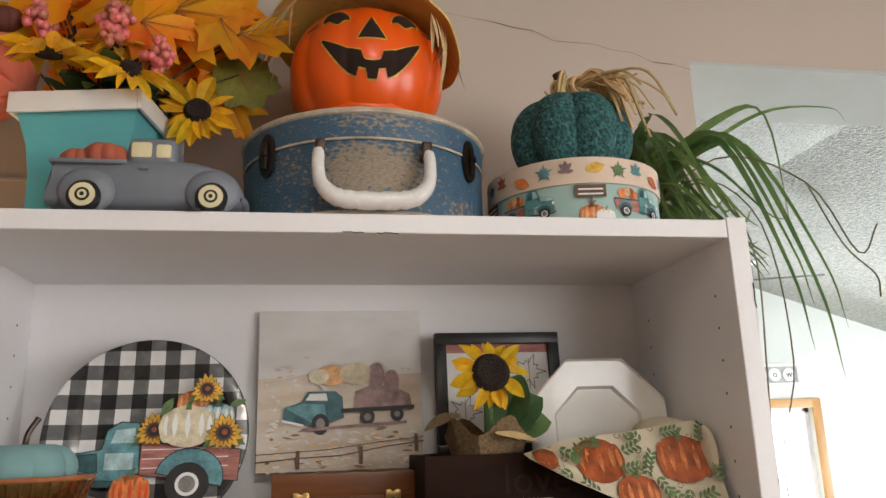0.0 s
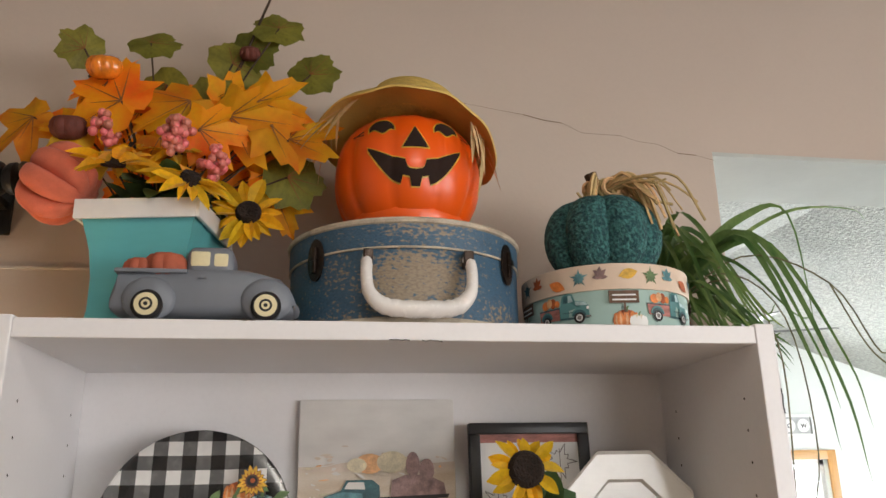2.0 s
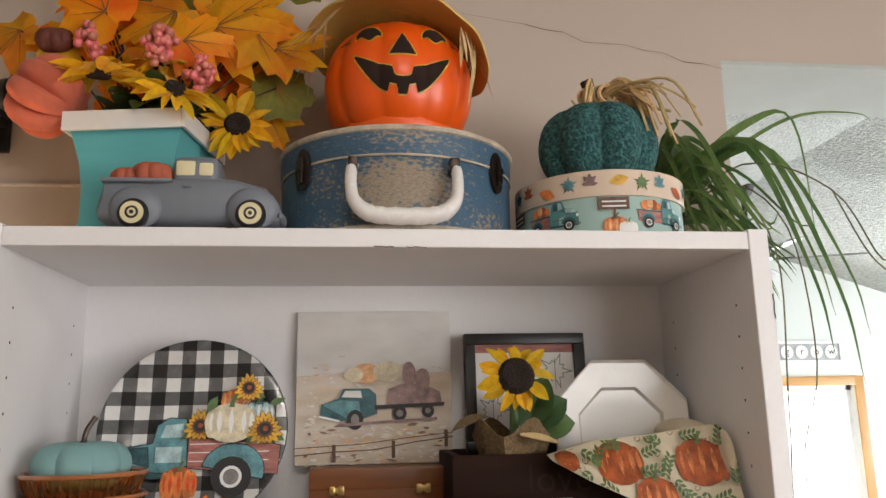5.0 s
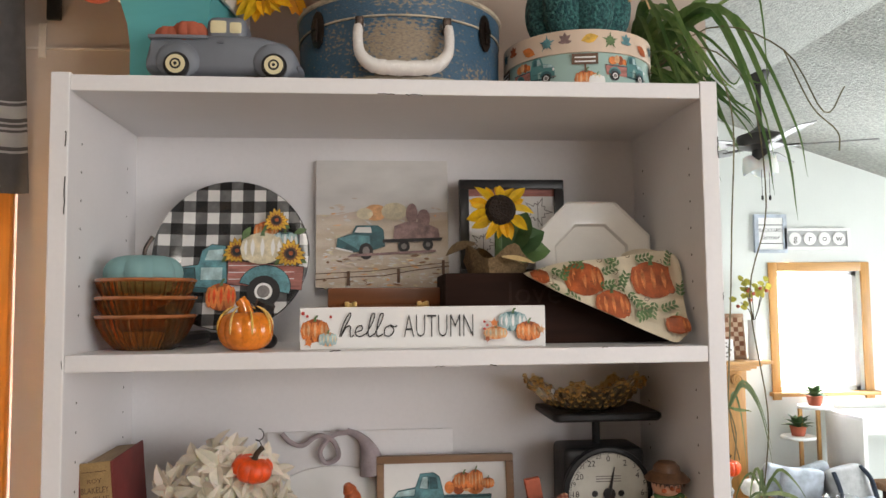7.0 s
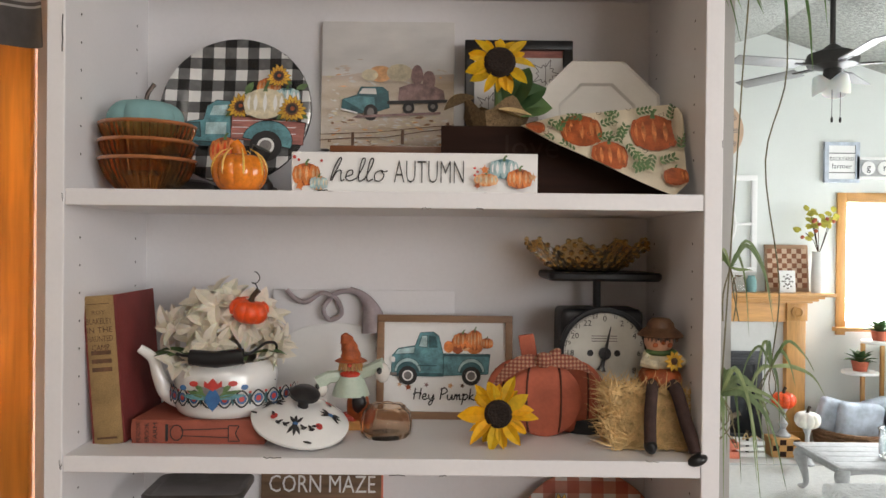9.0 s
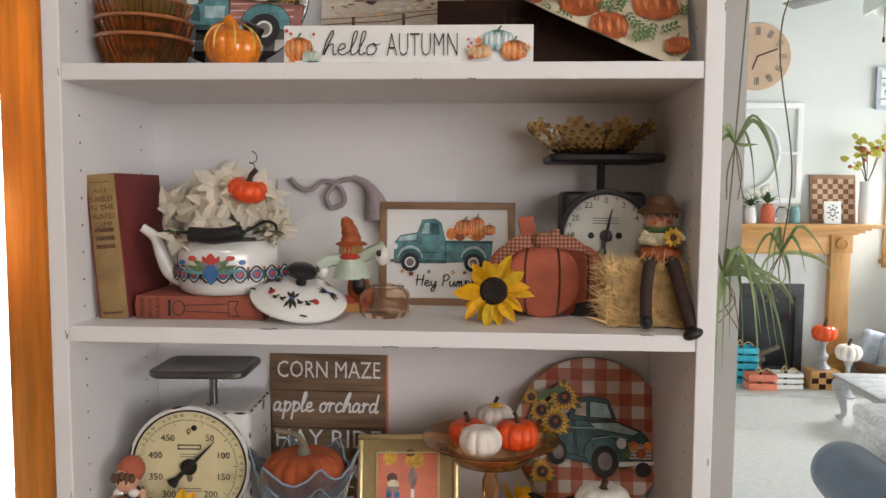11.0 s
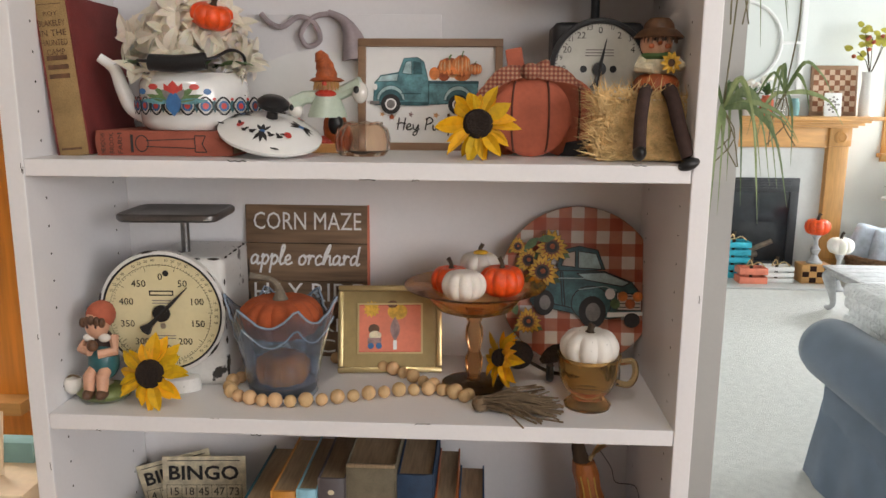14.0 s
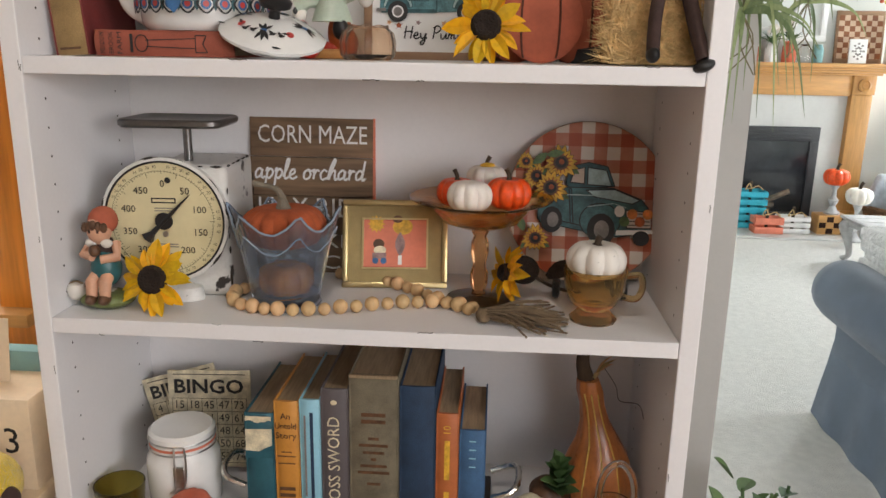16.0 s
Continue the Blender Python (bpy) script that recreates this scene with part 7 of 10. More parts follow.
e = thing("glass_jar", "ribbed peach lustre glass pumpkin jar", "glass jar", pose(0.427, 0.125, Z3) @ Matrix.Diagonal((1.08, 1.08, 0.92, 1)))
part("jar", lathe([(0.0001, 0), (0.03, 0), (0.036, 0.008), (0.037, 0.025), (0.034, 0.04), (0.026, 0.048), (0.0235, 0.047), (0.031, 0.039), (0.034, 0.025), (0.033, 0.009), (0.0001, 0.005)], 64, 10, 0.06), "peach_glass", e)
part("rim", tube([(0.025 * math.cos(a), 0.025 * math.sin(a), 0.0485 + 0.0012 * math.cos(8 * a)) for a in [6.2832 * i / 48 for i in range(49)]], 0.002, 6), "peach_glass", e)

e = thing("framed_print", "wood-framed print of a teal truck lettered Hey Pumpkin", "picture frame", pose(0.514, 0.236, Z3, -5, 0, -1))
w, h = 0.113, 0.172
for x0, x1, z0, z1 in ((-w, w, 0, 0.012), (-w, w, h - 0.012, h), (-w, -w + 0.012, 0.012, h - 0.012), (w - 0.012, w, 0.012, h - 0.012)):
    part("rail", block(x0, x1, 0, 0.02, z0, z1, 0.0015), "frame_wood", e)
part("board", block(-w + 0.012, w - 0.012, 0.008, 0.012, 0.012, h - 0.012), "paper", e)
fl = lambda u, v, k=0: (u, 0.0076 - 0.0002 * k, v)
art(e, outlined(truck_art(-0.005, 0.088, 0.165, -1), ("teal_print", "teal_pale"), 0.001, "teal_dark"), fl, name="truck_print")
art(e, pumpkin_art(0.03, 0.13, 0.017) + pumpkin_art(0.05, 0.131, 0.013, 0.017) + pumpkin_art(0.07, 0.126, 0.011), fl, layer=14)
art(e, [maple_art("rust_print", -0.06, 0.052, 0.007, 20), maple_art("orange_pale", -0.075, 0.056, 0.005), maple_art("mauve_print", -0.03, 0.056, 0.005), maple_art("orange_pale", 0.01, 0.055, 0.006), maple_art("brown_print", 0.03, 0.055, 0.005)], fl)
script(e, "Hey Pumpkin", 0.118, 0.0095, "ink", -0.052, 0.032, 0.0021, fl)

e = thing("sunflower_head", "yellow silk sunflower head propped on the shelf", "flower", pose(0.591, 0.068, Z3 + 0.047))
sunflower(e, pose(0, 0, 0, 74, 0, 0), 0.058, 13, seed_r=0.34)

# flat wooden pumpkins with check ribbon
e = thing("wooden_pumpkin", "layered terracotta wooden pumpkin cut-outs tied with check ribbon", "pumpkin", pose(0.666, 0.14, Z3))
for cx, cy, rx in ((-0.035, 0.03, 0.052), (0.048, 0.02, 0.05), (0.0, -0.004, 0.056)):
    lobe = part("lobe", moved(lathe([(0.0001, -0.009), (0.9, -0.009), (1.0, -0.005), (1.0, 0.005), (0.9, 0.009), (0.0001, 0.009)], 40), Matrix.Translation((cx, cy, 0.056)) @ Matrix.Rotation(radians(90), 4, "X") @ Matrix.Diagonal((rx, 0.056, 1, 1))), "pump_terra", e)
    for sx in (-0.4, 0.35):
        part("crease", tube([(cx + rx * sx * (1 + 0.25 * math.cos(t)), cy - 0.0098, 0.056 + 0.05 * math.sin(t)) for t in [-1.4 + 2.8 * k / 10 for k in range(11)]], 0.0016, 5), "rust_dark", lobe)
part("stem", moved(block(-0.012, 0.012, 0.0, 0.014, 0, 0.05, 0.003), pose(-0.018, 0.012, 0.102, 0, -10, 0)), "pump_terra", e)
for pts in ([(-0.005, -0.02, 0.118), (-0.04, -0.024, 0.113), (-0.07, -0.01, 0.085), (-0.078, -0.005, 0.07)], [(0.0, -0.02, 0.118), (0.045, -0.016, 0.112), (0.08, 0.005, 0.09)]):
    bm = ribbon_leaf(pts, 0.022, 0.05)
    part("ribbon", bm, "plaid_ribbon", e, "rust check ribbon")
part("ribbon_knot", ball(0.014, 0.012, 0.012, 12, 8, (-0.004, -0.022, 0.118)), "plaid_ribbon", e)
part("bow_loop", moved(ball(0.008, 0.008, 0.014, 12, 8), pose(0.012, -0.012, 0.124, 0, 50, 0)), "plaid_ribbon", e)


def dial_scale(m, body_mat, dial_mat, r, body, off, plat, plat_mat, label, marks, hand_deg):
    e = thing("kitchen_scale", label, "kitchen scale", m)
    bw, bd, bh, zc = body
    part("body", block(off - bw / 2, off + bw / 2, 0.012, bd, 0, bh, 0.012, 3), body_mat, e)
    part("foot", moved(lathe([(0.0001, 0), (bw * 0.45, 0), (bw * 0.42, 0.012), (0.0001, 0.02)], 24), Matrix.Translation((0, 0.0, 0)) @ Matrix.Diagonal((1, 0.45, 1.6, 1))), body_mat, e)
    d = part("dial_case", moved(lathe([(r + 0.001, -0.012), (r + 0.003, 0.0), (r + 0.002, 0.004), (r - 0.003, 0.005), (r - 0.003, 0.002), (0.0001, 0.002)], 64), pose(0, 0, zc, 90)), body_mat, e)
    part("dial_face", moved(lathe([(0.0001, 0.0), (r - 0.003, 0.0), (r - 0.003, 0.0032), (0.0001, 0.0032)], 64), pose(0, 0, zc, 90)), dial_mat, d, "printed dial")
    part("bezel_ring", tube([((r - 0.004) * math.cos(a), -0.0045, zc + (r - 0.004) * math.sin(a)) for a in [6.2832 * i / 64 for i in range(65)]], 0.0016, 6), "iron", d)
    f = lambda u, v, k=0: (u, -0.0036 - 0.0002 * k, zc + v)
    it = []
    for i in range(100):
        a, l = 2 * math.pi * i / 100, (0.09 if i % 10 == 0 else 0.05 if i % 5 == 0 else 0.03) * r
        rr = 0.82 * r if dial_mat == "dial_cream" else 0.92 * r
        it.append(("ink", stroke([((rr - l) * math.cos(a), (rr - l) * math.sin(a)), (rr * math.cos(a), rr * math.sin(a))], 0.0007)[0]))
    it += [("ink", q) for q in stroke([(rr * math.cos(0.1 * k), rr * math.sin(0.1 * k)) for k in range(64)], 0.0005)]
    art(e, it, f, name="tick_marks")
    for ang, s, rad, size in marks:
        a = radians(90 - ang)
        letters(e, s, size, "ink", rad * r * math.cos(a), rad * r * math.sin(a), f)
    a = radians(90 - hand_deg)
    hand = join(moved(lathe([(0.0001, 0), (r * 0.14, 0), (r * 0.14, 0.003), (0.0001, 0.0036)], 20), pose(0, -0.006, zc, 90)), tube([(0, -0.008, zc), (0.62 * r * math.cos(a), -0.008, zc + 0.62 * r * math.sin(a))], [r * 0.045, 0.0006], 6), tube([(0, -0.008, zc), (-0.28 * r * math.cos(a), -0.008, zc - 0.28 * r * math.sin(a)), (-0.4 * r * math.cos(a), -0.008, zc - 0.4 * r * math.sin(a))], [r * 0.03, r * 0.05, r * 0.11], 6))
    part("pointer", hand, "black", e, "black pointer")
    pw, pd, pz, pt = plat
    part("post", tube([(off * 0.6, 0.06, bh - 0.01), (off * 0.6, 0.06, pz)], 0.0065, 14), plat_mat, e)
    part("platform", moved(slab(pw, pd, pz, pz + pt, 0.02 if off else 0.013, 0.003 if off else 0.0), Matrix.Translation((off * 0.3, 0.06, 0))), plat_mat, e, M[plat_mat].name.replace("_", " ") + " platform")
    return e, f


ms = [(15 * i, str(i if i else 0), 0.78 if i % 2 == 0 else 0.62, 0.013) for i in (0, 2, 4, 6, 8, 10, 14, 16, 18, 20, 22)] + [(15 * i, str(i), 0.86, 0.0095) for i in (1, 3, 5, 7, 9, 15, 17, 19, 21, 23)]
e, f = dial_scale(pose(0.762, 0.165, Z3), "iron", "dial_grey", 0.0685, (0.13, 0.1, 0.19, 0.123), 0.0, (0.176, 0.15, 0.235, 0.013), "iron", "old black iron kitchen scale with a faded grey dial", ms, 12)
art(e, [("iron", disc(-0.022, 0.0, 0.005)), ("iron", disc(0.02, 0.0, 0.005))] + [("ink_grey", rect(-0.02, 0.018 + 0.004 * k, 0.02, 0.0195 + 0.004 * k)) for k in range(3)], f)

e = thing("ruffled_dish", "amber pressed-glass dish with a ruffled rim on the scale", "glass dish", pose(0.744, 0.225, Z3 + 0.248))
part("dish", lathe([(0.0001, 0), (0.05, 0), (0.06, 0.006), (0.078, 0.024), (0.098, 0.044), (0.1, 0.045), (0.08, 0.028), (0.06, 0.01), (0.0001, 0.004)], 96, 24, 0.05, 0.007, 9), "amber", e)
rng = random.Random(6)
nub = None
for ring, (r0, z0) in enumerate(((0.066, 0.012), (0.074, 0.02), (0.083, 0.029), (0.092, 0.038), (0.099, 0.045))):
    for i in range(34):
        a = 6.2832 * (i + 0.5 * (ring % 2)) / 34
        z = z0 + 0.007 * (z0 / 0.045) ** 2 * math.sin(9 * a)
        m = Matrix.Translation((r0 * 0.985 * math.cos(a), r0 * 0.985 * math.sin(a), z))
        nub = part("bead", ball(0.0042, 0.0042, 0.0042, 8, 6), "amber", e, m=m) if nub is None else twin(nub, m, e)

# hay bale and the doll that sits on it
e = thing("hay_bale", "small bound bale of golden hay", "hay bale", pose(0.806, 0.085, Z3))
part("core", block(-0.054, 0.054, -0.034, 0.034, 0.001, 0.08, 0.01, 3), "hay", e)
rng = random.Random(14)
bm = bmesh.new()
for i in range(2200):
    face = rng.choice("ffftlr")
    x, z, y = rng.uniform(-0.058, 0.058), rng.uniform(0.002, 0.086), rng.uniform(-0.038, 0.038)
    if face == "f":
        y = -0.037
    elif face == "t":
        z = 0.085
    else:
        x = -0.057 if face == "l" else 0.057
    a = rng.uniform(-0.4, 3.5)
    d = Vector((math.cos(a), rng.uniform(-0.35, 0.1), math.sin(a))) * rng.uniform(0.012, 0.034)
    p0, n = Vector((x, y, z)), Vector((rng.uniform(-1, 1), rng.uniform(-1, 1), rng.uniform(-1, 1))) * 0.0013
    if (p0 + d).z < 0.001 or p0.z < 0.003:
        d.z = abs(d.z)
    vs = [bm.verts.new(q) for q in (p0 - n, p0 + n, p0 + d + n * 0.4)]
    bm.faces.new(vs)
tagged(part("straw", bm, "hay", e, "loose straw ends", smooth=False), kind="stuff")
doll = join((gourd(0.038, 0.045, 8, 0.1, u=32, v=10), 0), (ball(0.027, 0.022, 0.026, 16, 12, (0, 0, 0.052)), 1), (ball(0.026, 0.024, 0.024, 18, 14, (-0.004, -0.004, 0.082)), 2), *[(tube([(0.026 * math.cos(q), -0.004 + 0.024 * math.sin(q), 0.097), (0.029 * math.cos(q), -0.004 + 0.028 * math.sin(q), 0.082)], [0.004, 0.001], 4), 3) for q in [3.0 + 0.28 * z for z in range(13)]], *[(moved(petal_mesh(0.014, 0.007, 0.3), Matrix.Translation((0.014, -0.034, 0.052)) @ Matrix.Rotation(1.57, 4, "X") @ Matrix.Rotation(0.63 * z, 4, "Z") @ Matrix.Translation((0.003, 0, 0))), 5) for z in range(10)], (ball(0.006, 0.004, 0.006, 10, 6, (0.014, -0.035, 0.052)), 3), (lathe([(0.03, 0.094), (0.039, 0.089), (0.041, 0.091), (0.033, 0.099), (0.025, 0.104), (0.023, 0.112), (0.016, 0.119), (0.0001, 0.121)], 24), 3), (ball(0.004, 0.007, 0.0035, 10, 6, (-0.004, -0.03, 0.081)), 0), *[(ball(0.0022, 0.0014, 0.0026, 8, 6, (x, -0.0275, 0.087)), 7) for x in (-0.012, 0.004)], *[(ball(0.005, 0.002, 0.004, 8, 6, (x, -0.0262, 0.077)), 0) for x in (-0.017, 0.009)], (ball(0.03, 0.02, 0.008, 14, 8, (0, -0.006, 0.063)), 4),
            (tube([(-0.024, -0.004, 0.058), (-0.034, -0.016, 0.046), (-0.012, -0.03, 0.044)], [0.009, 0.009, 0.007], 8), 1), (tube([(0.024, -0.004, 0.058), (0.034, -0.016, 0.048), (0.014, -0.03, 0.046)], [0.009, 0.009, 0.007], 8), 1), 
            (tube(spline([(-0.018, -0.02, 0.014), (-0.03, -0.05, 0.002), (-0.036, -0.062, -0.035), (-0.036, -0.064, -0.075)], 4), 0.0105, 10), 6), (tube(spline([(0.012, -0.02, 0.014), (0.014, -0.05, 0.004), (0.025, -0.064, -0.04), (0.038, -0.08, -0.085)], 4), 0.0115, 10), 6),
            (ball(0.011, 0.016, 0.012, 12, 8, (-0.036, -0.066, -0.08)), 7), (moved(ball(0.018, 0.012, 0.009, 12, 8), pose(0.036, -0.09, -0.094, 0, -20, 0)), 7))
ob = part("scarecrow_doll", doll, ["rust_print", "cream_print", "skin", "brown_print", "leaf_green", "yellow_print", "brown_cloth", "black"])
ob.matrix_basis = pose(0.827, 0.085, Z3 + 0.083) @ Matrix.Diagonal((0.8, 0.92, 0.86, 1))
tagged(ob, "seated scarecrow doll with pumpkin body and dangling brown legs", "doll")

# ---- fourth shelf ----
ms = [(36 * i, str(50 * i) if i else "0", 0.6, 0.0145) for i in range(10)] + [(7.2 * i, str((10 * i) % 50), 0.88, 0.006) for i in range(50) if i % 5]
e, f = dial_scale(pose(0.128, 0.105, Z4, 0, 0, 3), "scale_white", "dial_cream", 0.091, (0.115, 0.16, 0.2, 0.12), 0.032, (0.152, 0.12, 0.254, 0.012), "grey_pan", "chipped white enamel scale with a round cream dial", ms, 45)
art(e, [("ink", rect(-0.018, 0.026, 0.018, 0.034)), ("dial_cream", rect(-0.016, 0.028, 0.016, 0.032))] + [("ink_grey", rect(-0.014, 0.014 + 0.004 * k, 0.014, 0.0155 + 0.004 * k)) for k in range(2)] + [("ink_grey", rect(-0.018, -0.04 + 0.004 * k, 0.018, -0.0385 + 0.004 * k)) for k in range(2)] + [("steel", disc(0.0, -0.02, 0.0045)), ("iron", disc(0.008, 0.06, 0.0045))], f)

rng = random.Random(23)
for x0, y0, z0, x1, y1, z1 in ((0.0895, 0.013, 0.01, 0.0895, 0.013, 0.192), (0.0895, 0.159, 0.01, 0.0895, 0.159, 0.192), (0.089, 0.02, 0.1985, 0.089, 0.15, 0.1985), (-0.02, 0.013, 0.1985, 0.085, 0.013, 0.1985)):
    k = 0.0
    while k < 0.9:
        k1 = min(1.0, k + rng.uniform(0.05, 0.22))
        pts = [(x0 + (x1 - x0) * q, y0 + (y1 - y0) * q, z0 + (z1 - z0) * q) for q in (k, (k + k1) / 2, k1)]
        part("worn_edge", tube(pts, [0.0006, rng.uniform(0.0012, 0.0026), 0.0006], 5), "chip", e)
        k = k1 + rng.uniform(0.02, 0.12)
part("rim_wear", tube([(0.0925 * math.cos(q), -0.002, 0.12 + 0.0925 * math.sin(q)) for q in [6.2832 * i / 80 for i in range(81)]], [0.0008 + 0.0011 * max(0, math.sin(i * 0.9) + math.sin(i * 0.37)) for i in range(81)], 5), "chip", e, "chipped black rim")
fig = join((moved(ball(0.05, 0.035, 0.014, 20, 10), Matrix.Translation((0, 0, 0.012))), 0), (ball(0.02, 0.017, 0.03, 14, 10, (0.004, 0.002, 0.082)), 1), (ball(0.027, 0.025, 0.03, 14, 10, (0.005, -0.004, 0.062)), 2), (ball(0.021, 0.02, 0.024, 18, 12, (-0.002, -0.004, 0.122)), 3), (ball(0.025, 0.024, 0.022, 16, 10, (0.001, 0.005, 0.134)), 4), *[(ball(0.0065, 0.006, 0.008, 8, 6, (-0.02 + 0.0085 * z, -0.021 + 0.002 * abs(z - 2), 0.131 - 0.002 * abs(z - 2))), 5) for z in range(5)], (ball(0.011, 0.008, 0.007, 10, 6, (-0.014, -0.012, 0.102)), 6), (ball(0.011, 0.008, 0.007, 10, 6, (0.014, -0.012, 0.102)), 6), *[(ball(0.0022, 0.0015, 0.0028, 8, 6, (x, -0.0235, 0.122)), 1) for x in (-0.009, 0.006)],
           (tube([(-0.018, 0, 0.1), (-0.028, -0.014, 0.084), (-0.006, -0.026, 0.084)], [0.009, 0.0085, 0.007], 8), 3), (tube([(0.024, 0, 0.1), (0.032, -0.014, 0.082), (0.008, -0.026, 0.08)], [0.009, 0.0085, 0.007], 8), 3), (ball(0.01, 0.009, 0.009, 10, 8, (0.0, -0.028, 0.094)), 5),
           (tube([(-0.006, -0.018, 0.052), (-0.009, -0.03, 0.046), (-0.01, -0.032, 0.022)], [0.011, 0.011, 0.009], 10), 3), (tube([(0.014, -0.018, 0.052), (0.015, -0.03, 0.046), (0.014, -0.032, 0.022)], [0.011, 0.011, 0.009], 10), 3), (ball(0.01, 0.015, 0.009, 10, 8, (-0.01, -0.034, 0.02)), 5), (ball(0.01, 0.015, 0.009, 10, 8, (0.014, -0.034, 0.02)), 5), (gourd(0.021, 0.034, 9, 0.1, u=36, v=8), 6))
ob = part("girl_figurine", fig, ["moss", "brown_cloth", "teal_glaze", "skin", "pump_terra", "brown_print", "china"])
ob.matrix_basis = pose(0.052, 0.062, Z4) @ Matrix.Diagonal((0.8, 0.9, 0.94, 1))
tagged(ob, "seated ceramic girl figurine in a teal skirt and orange scarf", "figurine")
e = thing("woven_basket", "tiny ceramic basket with a white bundle", "basket", pose(0.012, 0.052, Z4 + 0.012))
part("bowl", lathe([(0.008, 0), (0.013, 0.006), (0.0135, 0.016), (0.011, 0.022), (0.0001, 0.024)], 20), "china", e)
part("handle", tube(arc((0, 0, 0.014), 0.012, 0, 180, 10), 0.0016, 6), "twine", e)
e = thing("sunflower_head", "large yellow silk sunflower leaning before the scale", "flower", pose(0.134, 0.035, Z4 + 0.05))
sunflower(e, pose(0, 0, 0, 76, 0, 0), 0.056, 16, seed_r=0.36)

# slatted wooden sign
e = thing("farm_sign", "brown slatted wooden sign with white hand lettering", "sign", pose(0.305, 0.268, Z4, -4, 0, 0) @ Matrix.Diagonal((1, 1, 0.975, 1)))
for k in range(4):
    part("slat", block(-0.103, 0.103, 0.0, 0.012, 0.0665 * k, 0.0665 * k + 0.0655, 0.001), "barn", e)
part("edge", block(0.103, 0.106, 0.0, 0.014, 0, 0.266), "coral_paint", e, "coral painted edge")
fs = lambda u, v, k=0: (u, -0.0008 - 0.0002 * k, v)
letters(e, "CORN MAZE", 0.043, "paper", 0.002, 0.236, fs, width=0.182)
script(e, "apple orchard", 0.186, 0.0165, "paper", -0.096, 0.162, 0.0036, fs)
letters(e, "HAY RIDE", 0.046, "paper", 0.002, 0.112, fs, width=0.185)
for k in range(2):
    letters(e, ("PUMPKIN", "PATCH")[k], 0.034, "paper", 0.002, 0.055 - 0.037 * k, fs, width=0.17)

# ruffled glass vase with the cloth pumpkin in it
e = thing("glass_vase", "smoky blue glass handkerchief vase with a scalloped rim", "vase", pose(0.305, 0.105, Z4))
bm = bmesh.new()
seg, rings = 80, []
for t, r0, off in [(k / 8, 0.049 + 0.028 * (k / 8) ** 1.1, 0.0) for k in range(9)] + [(k / 8, 0.049 + 0.028 * (k / 8) ** 1.1, -0.0035) for k in range(8, 0, -1)]:
    ring = []
    for i in range(seg):
        q = 2 * math.pi * i / seg
        peak = 1 - 2 * abs(math.sin(3 * q)) ** 0.8
        rr = r0 + off + (0.007 * peak + 0.001 * math.sin(24 * q)) * t ** 2
        ring.append(bm.verts.new((rr * math.cos(q), rr * math.sin(q), 0.004 + 0.13 * t + 0.015 * peak * t ** 2.5)))
    rings.append(ring)
for a, b in zip(rings, rings[1:]):
    for i in range(seg):
        bm.faces.new((a[i], a[(i + 1) % seg], b[(i + 1) % seg], b[i]))
bm.faces.new(rings[-1])
bm.faces.new(rings[0][::-1])
edge = [tuple(w.co) for w in rings[8]]
lower = [(x * 0.93, y * 0.93, z - 0.03) for x, y, z in edge]
bmesh.ops.recalc_face_normals(bm, faces=bm.faces[:])
part("vase", bm, "blue_glass", e)
part("rim", tube(edge + edge[:1], 0.0017, 6), "blue_rim", e, "milky scalloped rim")
part("wave_line", tube(lower + lower[:1], 0.0009, 5), "blue_rim", e)
part("foot", lathe([(0.0001, 0), (0.05, 0), (0.052, 0.003), (0.049, 0.007), (0.0001, 0.007)], 40), "blue_rim", e)
e = pumpkin("linen_pumpkin", "stuffed orange linen pumpkin with a dried stem", pose(0.305, 0.105, Z4 + 0.088), 0.062, 0.07, "pump_cloth", 16, 0.09, None)
part("stem", tube(spline([(0, 0, 0.05), (-0.002, 0, 0.072), (-0.012, -0.004, 0.086), (-0.042, -0.006, 0.092)], 4), [0.016, 0.012, 0.009, 0.007, 0.006, 0.005, 0.0048, 0.0045, 0.004, 0.004, 0.004, 0.0042, 0.005], 8), "stem_grey", e)
pumpkin("small_pumpkin", "orange pumpkin seen inside the blue glass vase", pose(0.305, 0.105, Z4 + 0.012), 0.042, 0.06, "pump_orange", 9, 0.1)

# gold framed picture, simplified to plain shapes
e = thing("gold_frame", "gold framed small picture on a red ground", "picture frame", pose(0.455, 0.196, Z4, -18, 0, 5))
w, h = 0.084, 0.141
for (x0, x1, z0, z1) in ((-w, w, 0, 0.009), (-w, w, h - 0.009, h), (-w, -w + 0.009, 0.009, h - 0.009), (w - 0.009, w, 0.009, h - 0.009)):
    part("rail", block(x0, x1, -0.006, 0.014, z0, z1, 0.003), "gold", e)
part("mat_board", block(-w + 0.009, w - 0.009, 0.0, 0.008, 0.009, h - 0.009), "olive_gold", e)
part("picture", block(-0.05, 0.05, -0.002, 0.0, 0.033, h - 0.032), "red_print", e)
for x0, x1, z0, z1 in ((-0.053, 0.053, 0.03, 0.033), (-0.053, 0.053, h - 0.032, h - 0.029), (-0.053, -0.05, 0.033, h - 0.032), (0.05, 0.053, 0.033, h - 0.032)):
    part("slip", block(x0, x1, -0.003, 0.0, z0, z1), "gold", e)
